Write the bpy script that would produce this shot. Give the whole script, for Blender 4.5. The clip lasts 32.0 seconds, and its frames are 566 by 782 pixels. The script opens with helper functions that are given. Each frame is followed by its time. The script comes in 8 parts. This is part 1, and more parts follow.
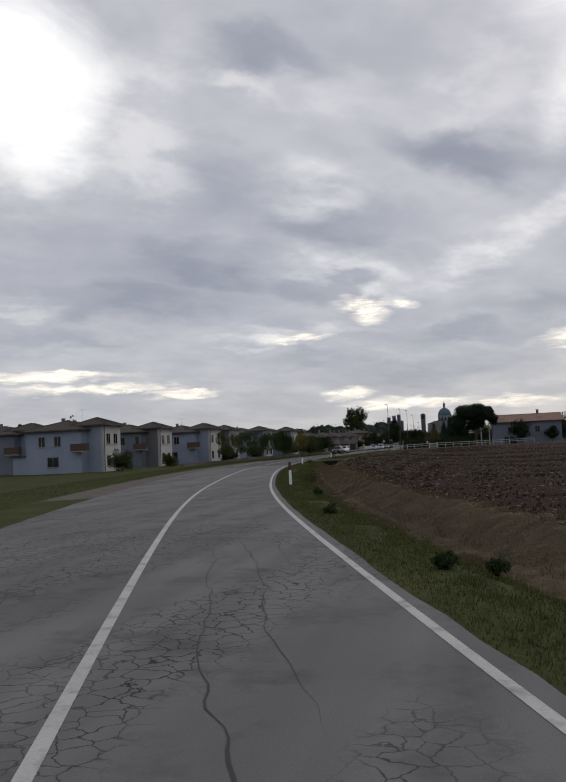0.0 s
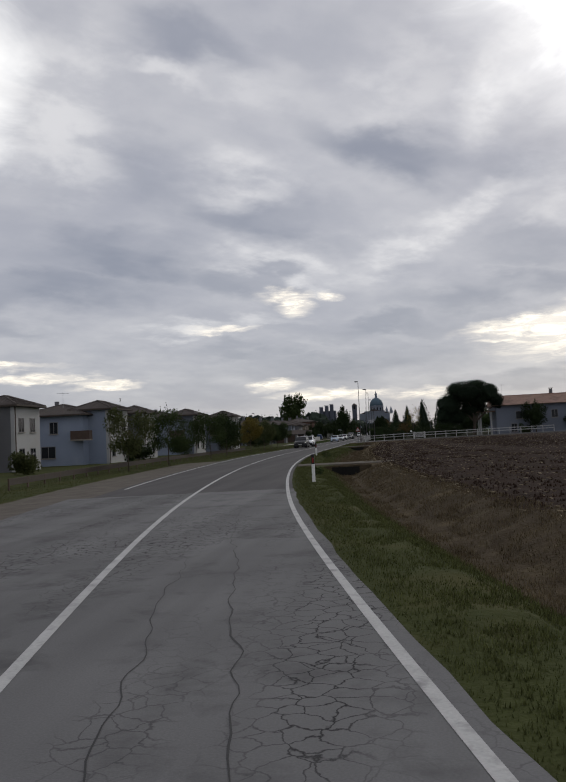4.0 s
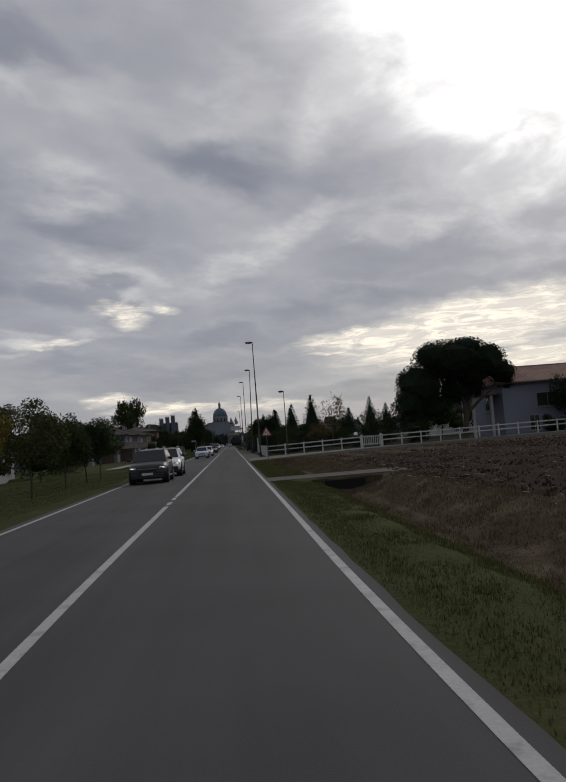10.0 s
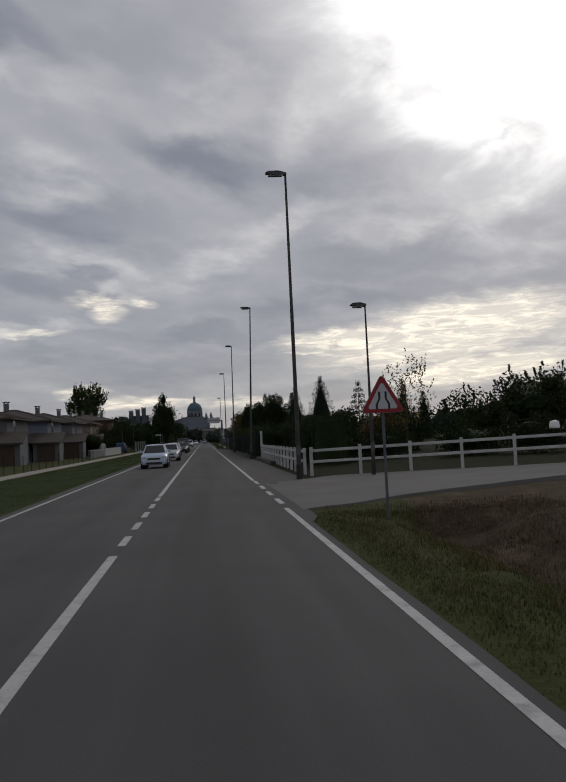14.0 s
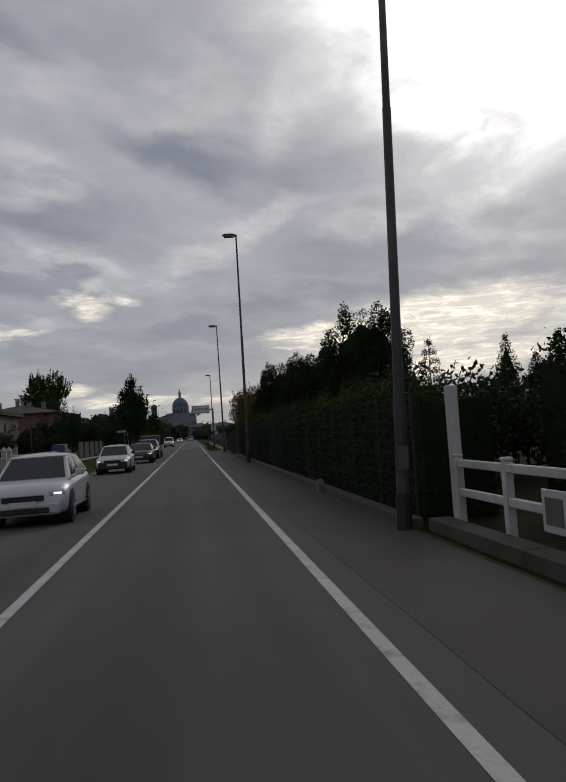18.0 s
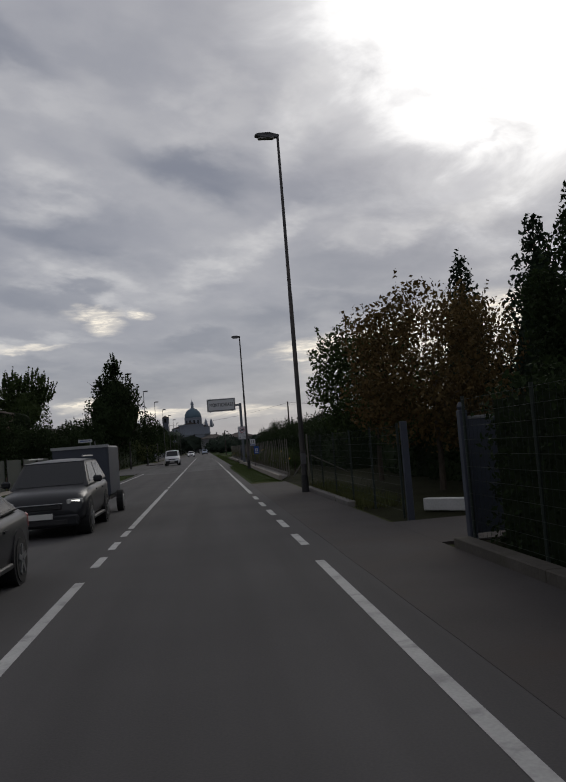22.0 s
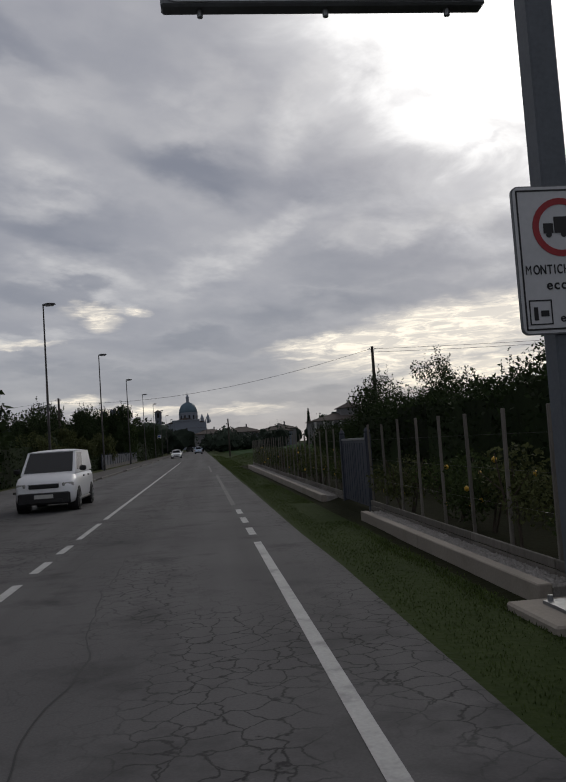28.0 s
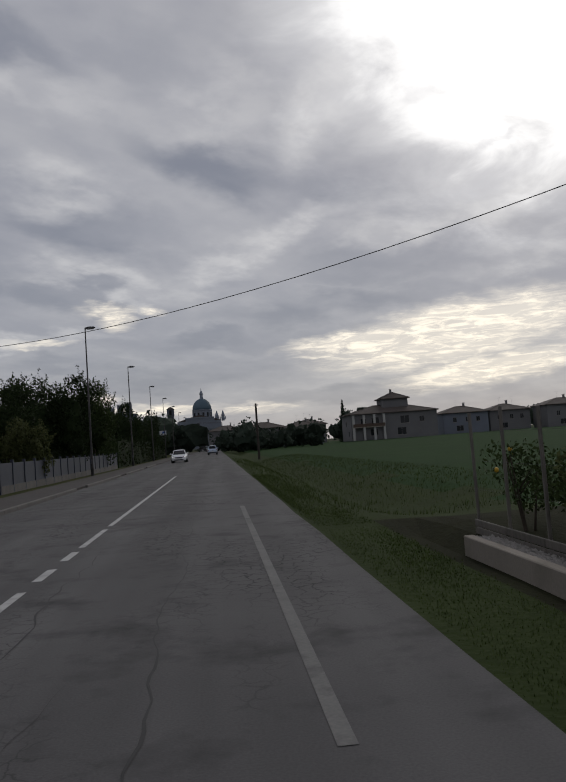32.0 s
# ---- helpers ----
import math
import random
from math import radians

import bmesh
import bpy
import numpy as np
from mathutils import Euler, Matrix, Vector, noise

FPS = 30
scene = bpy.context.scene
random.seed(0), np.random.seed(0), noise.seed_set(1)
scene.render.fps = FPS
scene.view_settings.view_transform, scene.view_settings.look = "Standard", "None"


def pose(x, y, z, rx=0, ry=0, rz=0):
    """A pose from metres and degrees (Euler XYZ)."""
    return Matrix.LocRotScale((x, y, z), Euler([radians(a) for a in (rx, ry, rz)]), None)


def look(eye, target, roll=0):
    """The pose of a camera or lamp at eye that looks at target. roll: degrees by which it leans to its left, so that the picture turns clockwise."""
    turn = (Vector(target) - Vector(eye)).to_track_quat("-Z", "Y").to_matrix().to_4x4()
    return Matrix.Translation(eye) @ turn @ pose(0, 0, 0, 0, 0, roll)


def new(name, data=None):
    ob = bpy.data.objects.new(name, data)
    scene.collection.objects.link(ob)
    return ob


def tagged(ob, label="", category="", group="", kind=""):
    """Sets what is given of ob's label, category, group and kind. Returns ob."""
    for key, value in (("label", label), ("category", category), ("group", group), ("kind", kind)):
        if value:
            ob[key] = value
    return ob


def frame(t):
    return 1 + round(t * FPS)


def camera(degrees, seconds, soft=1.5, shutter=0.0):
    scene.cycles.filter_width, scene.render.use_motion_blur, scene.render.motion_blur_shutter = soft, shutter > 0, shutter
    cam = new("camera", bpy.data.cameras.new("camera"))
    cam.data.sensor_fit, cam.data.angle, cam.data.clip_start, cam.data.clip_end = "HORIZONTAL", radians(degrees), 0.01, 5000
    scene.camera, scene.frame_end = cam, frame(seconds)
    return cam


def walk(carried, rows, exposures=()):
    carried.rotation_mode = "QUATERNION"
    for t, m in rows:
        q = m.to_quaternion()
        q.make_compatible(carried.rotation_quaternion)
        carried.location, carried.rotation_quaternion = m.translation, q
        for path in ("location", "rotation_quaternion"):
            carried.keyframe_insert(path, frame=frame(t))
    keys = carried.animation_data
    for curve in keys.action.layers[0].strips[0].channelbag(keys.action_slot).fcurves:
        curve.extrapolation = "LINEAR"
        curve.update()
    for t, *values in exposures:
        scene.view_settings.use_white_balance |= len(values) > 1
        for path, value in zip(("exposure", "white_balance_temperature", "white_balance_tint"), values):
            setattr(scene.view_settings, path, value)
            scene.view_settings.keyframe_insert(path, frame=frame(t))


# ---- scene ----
cam = camera(40.0, 32.0, soft=1.6, shutter=0.0)
PATH = [
    (0, (24.931, -1.991, 1.752), (24.4716, -0.0501, 1.8980), -2.59),
    (0.5, (22.757, 4.256, 1.731), (22.3118, 6.2002, 1.8778), -2.80),
    (1, (20.734, 10.643, 1.747), (20.3114, 12.5919, 1.8995), -2.90),
    (1.5, (18.936, 16.463, 1.810), (18.5344, 18.4166, 1.9588), -3.39),
    (2, (17.264, 22.841, 1.710), (16.8842, 24.7996, 1.8449), -3.46),
    (2.5, (15.402, 28.858, 1.783), (15.0548, 30.8231, 1.9111), -3.37),
    (3, (13.785, 35.124, 1.835), (13.4637, 37.0945, 1.9531), -3.29),
    (3.5, (12.249, 41.708, 1.848), (11.9536, 43.6833, 1.9606), -2.83),
    (5.5, (7.076, 64.985, 1.599), (6.8871, 66.9714, 1.7353), -3.41),
    (6, (5.917, 71.509, 1.598), (5.7631, 73.4997, 1.7219), -3.14),
    (6.5, (4.959, 77.370, 1.600), (4.8328, 79.3622, 1.7228), -3.64),
    (7, (4.160, 83.313, 1.598), (4.0717, 85.3068, 1.7317), -3.21),
    (7.5, (3.508, 89.150, 1.597), (3.4719, 91.1450, 1.7356), -3.40),
    (8, (2.998, 95.649, 1.599), (3.0100, 97.6453, 1.7269), -3.64),
    (8.5, (2.595, 101.611, 1.599), (2.6440, 103.6060, 1.7249), -4.15),
    (9, (2.234, 107.286, 1.615), (2.3206, 109.2808, 1.7355), -4.34),
    (9.5, (2.047, 113.324, 1.601), (2.1690, 115.3163, 1.7252), -4.60),
    (10, (1.892, 120.040, 1.603), (2.0373, 122.0306, 1.7268), -4.58),
    (10.5, (1.748, 126.275, 1.629), (1.9074, 128.2645, 1.7537), -4.39),
    (11, (1.604, 132.389, 1.612), (1.7804, 134.3779, 1.7324), -4.12),
    (11.5, (1.523, 138.556, 1.614), (1.7124, 140.5437, 1.7336), -3.77),
    (12, (1.432, 144.743, 1.618), (1.6349, 146.7303, 1.7195), -3.75),
    (12.5, (1.408, 150.838, 1.615), (1.6188, 152.8239, 1.7245), -3.12),
    (13, (1.467, 157.437, 1.623), (1.6754, 159.4227, 1.7353), -2.55),
    (13.5, (1.371, 163.399, 1.626), (1.5779, 165.3850, 1.7414), -2.48),
    (14, (1.376, 169.376, 1.625), (1.5834, 171.3618, 1.7410), -2.71),
    (14.5, (1.437, 175.605, 1.630), (1.6474, 177.5903, 1.7428), -2.72),
    (16.5, (1.687, 200.504, 1.602), (1.9025, 202.4885, 1.7234), -3.91),
    (17, (1.751, 206.415, 1.601), (1.9727, 208.4002, 1.7045), -4.03),
    (17.5, (1.783, 211.759, 1.602), (2.0193, 213.7428, 1.7044), -4.36),
    (18, (1.882, 217.991, 1.600), (2.1234, 219.9737, 1.7013), -4.00),
    (18.5, (1.938, 223.655, 1.600), (2.1889, 225.6362, 1.7169), -4.25),
    (19, (1.956, 229.257, 1.582), (2.1861, 231.2390, 1.7119), -4.27),
    (19.5, (2.007, 235.375, 1.594), (2.2257, 237.3590, 1.7127), -3.69),
    (20, (1.946, 241.117, 1.574), (2.1474, 243.1031, 1.6989), -3.76),
    (20.5, (1.858, 245.837, 1.571), (2.0516, 247.8232, 1.6987), -4.51),
    (21, (1.833, 253.315, 1.601), (2.0276, 255.3009, 1.7318), -4.45),
    (21.5, (1.760, 259.440, 1.589), (1.9508, 261.4262, 1.7221), -4.52),
    (22, (1.737, 265.466, 1.610), (1.9480, 267.4500, 1.7441), -4.51),
    (22.5, (1.769, 271.328, 1.581), (1.9876, 273.3122, 1.7117), -4.21),
    (23, (1.777, 276.666, 1.600), (2.0034, 278.6496, 1.7254), -4.15),
    (23.5, (1.823, 282.773, 1.602), (2.0448, 284.7568, 1.7248), -4.09),
    (24, (1.870, 288.533, 1.593), (2.1108, 290.5145, 1.7188), -4.08),
    (24.5, (1.930, 294.207, 1.583), (2.1728, 296.1881, 1.7126), -3.82),
    (25, (1.992, 300.130, 1.577), (2.2320, 302.1115, 1.7046), -3.54),
    (25.5, (2.023, 305.999, 1.607), (2.2664, 307.9810, 1.7252), -3.95),
    (27.5, (2.356, 329.786, 1.553), (2.6160, 331.7659, 1.6702), -3.55),
    (28, (2.391, 335.360, 1.578), (2.6093, 337.3437, 1.7081), -3.89),
    (28.5, (2.386, 341.115, 1.598), (2.6018, 343.1004, 1.7099), -3.49),
    (29, (2.379, 346.837, 1.595), (2.6244, 348.8197, 1.6865), -3.43),
    (29.5, (2.373, 352.307, 1.600), (2.5922, 354.2921, 1.7132), -3.47),
    (30, (2.413, 357.886, 1.617), (2.6432, 359.8695, 1.7300), -3.65),
    (30.5, (2.458, 363.431, 1.586), (2.7000, 365.4121, 1.7093), -4.20),
    (31, (2.487, 368.958, 1.591), (2.7066, 370.9419, 1.7161), -4.05),
    (31.5, (2.427, 374.412, 1.584), (2.6328, 376.3977, 1.7095), -3.88),
    (32, (2.374, 379.976, 1.562), (2.5554, 381.9638, 1.6917), -3.96),
]

walk(cam, [(t, look(e, g, r)) for t, e, g, r in PATH],
     exposures=[(0, 0.5), (3.5, 0.45), (6.5, 0.32), (9, 0.08), (14, 0.04), (32, 0.05)])

# ---- sky and light ----
SUN_AZ, SUN_EL = 25.0, 31.0


def heading(az, el):
    """Unit vector, azimuth in degrees to the right of +y."""
    a, e = radians(az), radians(el)
    return Vector((math.sin(a) * math.cos(e), math.cos(a) * math.cos(e), math.sin(e)))


world = bpy.data.worlds.new("sky")
scene.world = world
world.use_nodes = True
wn, wl = world.node_tree.nodes, world.node_tree.links
wn.clear()


def wnode(kind, **kw):
    n = wn.new(kind)
    for k, v in kw.items():
        if k == "operation":
            n.operation = v
        elif k == "ins":
            for i, x in v.items():
                if hasattr(x, "is_output"):
                    wl.new(x, n.inputs[i])
                else:
                    n.inputs[i].default_value = x
    return n


def wmath(op, a, b=0.0):
    return wnode("ShaderNodeMath", operation=op, ins={0: a, 1: b}).outputs[0]


def wmix(fac, a, b):
    n = wn.new("ShaderNodeMix")
    n.data_type = "RGBA"
    for i, x in ((0, fac), (6, a), (7, b)):
        if hasattr(x, "is_output"):
            wl.new(x, n.inputs[i])
        elif i:
            n.inputs[i].default_value = (*x, 1)
        else:
            n.inputs[i].default_value = x
    return n.outputs[2]


def wramp(v, lo, hi):
    n = wn.new("ShaderNodeMapRange")
    n.interpolation_type = "SMOOTHSTEP"
    n.inputs[1].default_value, n.inputs[2].default_value = lo, hi
    wl.new(v, n.inputs[0])
    return n.outputs[0]


tc = wn.new("ShaderNodeTexCoord")
vdir = wnode("ShaderNodeVectorMath", operation="NORMALIZE", ins={0: tc.outputs["Generated"]}).outputs[0]
sep = wnode("ShaderNodeSeparateXYZ", ins={0: vdir})
zz = wmath("MAXIMUM", sep.outputs[2], 0.0)
den = wmath("ADD", zz, 0.20)
layer = wnode("ShaderNodeCombineXYZ", ins={0: wmath("DIVIDE", sep.outputs[0], den), 1: wmath("DIVIDE", sep.outputs[1], den), 2: 0.0}).outputs[0]
turned = wnode("ShaderNodeVectorRotate", ins={0: layer, 3: radians(-52)}).outputs[0]
drawn = wnode("ShaderNodeVectorMath", operation="MULTIPLY", ins={0: turned, 1: (0.95, 1.10, 1.0)}).outputs[0]


def wnoise(vec, scale, detail, rough, distort, at):
    n = wn.new("ShaderNodeTexNoise")
    n.inputs["Scale"].default_value, n.inputs["Detail"].default_value = scale, detail
    n.inputs["Roughness"].default_value, n.inputs["Distortion"].default_value = rough, distort
    moved = wnode("ShaderNodeVectorMath", operation="ADD", ins={0: vec, 1: at}).outputs[0]
    wl.new(moved, n.inputs["Vector"])
    return n.outputs["Fac"]


big = wnoise(drawn, 1.35, 2, 0.45, 0.1, (3.1, 0.4, 0))
mid = wnoise(drawn, 3.2, 4, 0.5, 0.15, (7.7, 2.4, 0))
fluff = wnoise(drawn, 8.0, 5, 0.55, 0.15, (2.7, 4.4, 0))
mass = wmath("ADD", wmath("ADD", wmath("MULTIPLY", big, 0.40), wmath("MULTIPLY", mid, 0.40)), wmath("MULTIPLY", fluff, 0.20))
cover = wramp(mass, 0.36, 0.66)
sky = wmix(cover, (0.292, 0.297, 0.335), (0.398, 0.397, 0.420))

# azimuth and elevation in degrees, pulled about by noise so that every cloud has a ragged edge
AZ = wmath("MULTIPLY", wmath("ARCTAN2", sep.outputs[0], sep.outputs[1]), math.degrees(1))
EL = wmath("MULTIPLY", wmath("ARCSINE", sep.outputs[2]), math.degrees(1))
lift = wmath("MULTIPLY", wmath("ADD", zz, 0.10), 1.0)


def pulled(scale, wide, high, at):
    a = wmath("MULTIPLY", wmath("SUBTRACT", wnoise(drawn, scale, 5, 0.55, 0.1, at), 0.5), wide)
    b = wmath("MULTIPLY", wmath("MULTIPLY", wmath("SUBTRACT", wnoise(drawn, scale, 5, 0.55, 0.1, (at[1], at[0], 0)), 0.5), high), lift)
    return wmath("ADD", AZ, a), wmath("ADD", EL, b)


def cloud(at, az, el, wide, high, rise):
    """1 inside a flat patch of cloud that climbs to the right by rise degrees, fading out at its edge."""
    c, s = math.cos(radians(rise)), math.sin(radians(rise))
    du, dv = wmath("SUBTRACT", at[0], az), wmath("SUBTRACT", at[1], el)
    a = wmath("ADD", wmath("MULTIPLY", du, c / wide), wmath("MULTIPLY", dv, s / wide))
    b = wmath("SUBTRACT", wmath("MULTIPLY", dv, c / high), wmath("MULTIPLY", du, s / high))
    r = wmath("SQRT", wmath("ADD", wmath("MULTIPLY", a, a), wmath("MULTIPLY", b, b)))
    return wramp(wmath("SUBTRACT", 1.0, r), 0.0, 0.85)


def glow(az, el, outer):
    """1 in the middle of a round patch of the sky, 0 outside it (degrees)."""
    d = wnode("ShaderNodeVectorMath", operation="DOT_PRODUCT", ins={0: vdir, 1: heading(az, el)}).outputs["Value"]
    return wramp(d, math.cos(radians(outer)), 1.0)


def paint_clouds(under, patches, at, colour, grain, lo, hi):
    """Lays patches of one kind of cloud over the sky; grain breaks them up."""
    total = None
    for az, el, w, h, rise, s in patches:
        f = wmath("MULTIPLY", cloud(at, az, el, w, h, rise), s)
        total = f if total is None else wmath("MAXIMUM", total, f)
    total = wmath("MINIMUM", total, 1.0)
    broken = wmath("MULTIPLY", total, wmath("ADD", wmath("MULTIPLY", wramp(grain, lo, hi), 0.55), 0.45))
    return wmix(broken, under, colour)


loose = pulled(3.0, 9.0, 22.0, (5.1, 0.7, 0))
tight = pulled(7.0, 3.0, 8.0, (1.9, 6.3, 0))
# azimuth, elevation, half width, half height, rise, weight
DARK_BANKS = ((1.5, 20.3, 10.5, 3.3, -17, 1.0), (-8, 15.9, 9.0, 2.5, -13, 0.85), (9.5, 17.8, 8.5, 2.0, -6, 0.85), (-11.2, 11.8, 8, 2.0, -10, 0.7), (9.5, 9.8, 13, 2.3, 3, 0.85),
              (1, 7.6, 11, 1.3, 0, 0.7), (-10, 6.3, 8, 1.1, 0, 0.6), (12, 12.2, 9, 2.0, 0, 0.65), (-19, 13.2, 10, 2.6, -3, 0.95), (-24, 11, 11, 2.2, 0, 0.85),
              (-17.4, 19.2, 7, 3.2, -30, 0.5), (-14, 27, 8, 3.0, 0, 0.75), (-30.5, 8.2, 9, 1.2, 0, 0.6), (10, 3.2, 11, 0.9, 0, 0.6), (-3, 5.0, 15, 1.7, 0, 0.7), (-5.4, 28.7, 7, 2.2, 0, 0.3))
PALE_BANKS = ((9.7, 23.6, 6.5, 3.4, 42, 0.85), (18.8, 15.4, 11, 1.9, 9, 0.8), (25.5, 17.3, 6, 2.5, 5, 1.0), (4.2, 14.2, 11, 1.8, 20, 0.9), (-7, 12.5, 7, 1.2, -17, 0.75),
              (-10.3, 18.9, 7, 2.2, -5, 0.5), (-10.1, 24.8, 6, 2.3, 0, 0.45), (1.5, 24.8, 9, 2.8, 0, 0.42), (-23.5, 23.5, 7.5, 8, 0, 0.85), (-31.8, 19.6, 6.5, 4, 0, 0.85),
              (-15.3, 24.4, 5.5, 1.1, -8, 0.7), (-10.6, 18.9, 4.2, 1.3, -5, 0.7), (-13, 8.3, 8, 0.85, 3, 0.8), (-32.3, 10.8, 5, 1.2, 0, 0.5), (-12, 8.6, 6, 0.9, 0, 0.6), (23, 11.5, 7, 1.5, 6, 0.45))
BRIGHT_STREAKS = ((-7.2, 10.2, 2.8, 0.8, 0, 0.85), (-6.6, 9.4, 1.8, 1.0, 0, 0.9), (-4, 10.1, 1.4, 0.6, 0, 0.9), (18.0, 7.0, 13, 2.9, 7, 1.5), (11, 7.0, 7, 1.1, 3, 1.3), (20.2, 4.2, 9, 1.5, 5, 1.3),
                  (8.8, 6.1, 3.6, 0.45, 0, 0.7), (-4, 2.9, 6, 0.55, 0, 0.95), (3, 2.6, 5, 0.5, 0, 0.6), (-30, 5.8, 8, 0.5, 0, 0.9), (-27, 4.8, 8.5, 0.5, 0, 0.85), (-20.6, 4.3, 3.4, 0.45, 0, 1.0),
                  (-8.5, 3.8, 2.3, 0.6, 0, 0.9), (-12, 8.0, 4, 0.4, 0, 0.6), (31, 7.5, 9, 3.0, 8, 0.85))
# thin flat layers low in the sky
flat = wnode("ShaderNodeCombineXYZ", ins={0: wmath("MULTIPLY", sep.outputs[0], 7.0), 1: wmath("MULTIPLY", sep.outputs[1], 1.0), 2: wmath("MULTIPLY", sep.outputs[2], 42.0)}).outputs[0]
torn = wnoise(flat, 3.4, 6, 0.68, 0.9, (4.4, 1.4, 0))
sky = paint_clouds(sky, DARK_BANKS, loose, (0.192, 0.204, 0.248), mid, 0.35, 0.60)
sky = paint_clouds(sky, PALE_BANKS, loose, (0.555, 0.548, 0.555), fluff, 0.38, 0.62)
sky = paint_clouds(sky, BRIGHT_STREAKS, tight, (1.08, 0.98, 0.82), torn, 0.42, 0.64)
edge = wnoise(drawn, 3.0, 6, 0.58, 0.4, (0.9, 3.1, 0))
rag = wmath("MULTIPLY", wmath("SUBTRACT", edge, 0.5), 2.0)
veil = wmath("ADD", glow(SUN_AZ, SUN_EL, 23), wmath("MULTIPLY", rag, 0.6))
sky = wmix(wmath("MULTIPLY", wramp(veil, 0.15, 1.0), 0.7), sky, (0.78, 0.775, 0.78))
sky = wmix(wmath("MULTIPLY", wramp(wmath("ADD", glow(SUN_AZ + 0.7, SUN_EL - 0.8, 15.7), rag), 0.05, 0.75), wramp(glow(SUN_AZ, SUN_EL, 20), 0.0, 0.35)), sky, (1.10, 1.09, 1.08))
sky = wmix(wmath("MULTIPLY", wmath("MULTIPLY", wramp(wmath("ADD", glow(-31, 25.5, 7.5), rag), 0.05, 1.2), wramp(glow(-31, 25.5, 10), 0.0, 0.6)), 0.9), sky, (0.93, 0.92, 0.90))
# wisps across the glare
sky = paint_clouds(sky, ((21, 17.0, 5.5, 1.0, 12, 0.55), (22.0, 19.8, 2.8, 0.5, 27, 0.6), (17.3, 23.8, 2.4, 1.3, -30, 0.35)), tight, (0.52, 0.52, 0.55), fluff, 0.35, 0.6)
low = wramp(sep.outputs[2], 0.05, 0.0)
sky = wmix(wmath("MULTIPLY", low, 0.4), sky, (0.40, 0.39, 0.40))
air = wn.new("ShaderNodeTexSky")
air.sky_type, air.sun_disc = "NISHITA", False
air.sun_elevation, air.sun_rotation = radians(SUN_EL), radians(SUN_AZ)
bg_air, bg_cloud = wn.new("ShaderNodeBackground"), wn.new("ShaderNodeBackground")
wl.new(air.outputs[0], bg_air.inputs[0])
wl.new(sky, bg_cloud.inputs[0])
bg_air.inputs[1].default_value, bg_cloud.inputs[1].default_value = 0.006, 0.95
both = wn.new("ShaderNodeAddShader")
wl.new(bg_air.outputs[0], both.inputs[0])
wl.new(bg_cloud.outputs[0], both.inputs[1])
wl.new(both.outputs[0], wn.new("ShaderNodeOutputWorld").inputs[0])

sun = new("sun", bpy.data.lights.new("sun", "SUN"))
sun.data.energy, sun.data.angle, sun.data.color = 0.5, radians(24), (1.0, 0.95, 0.87)
sun.matrix_world = look(heading(SUN_AZ, SUN_EL) * 100, (0, 0, 0))


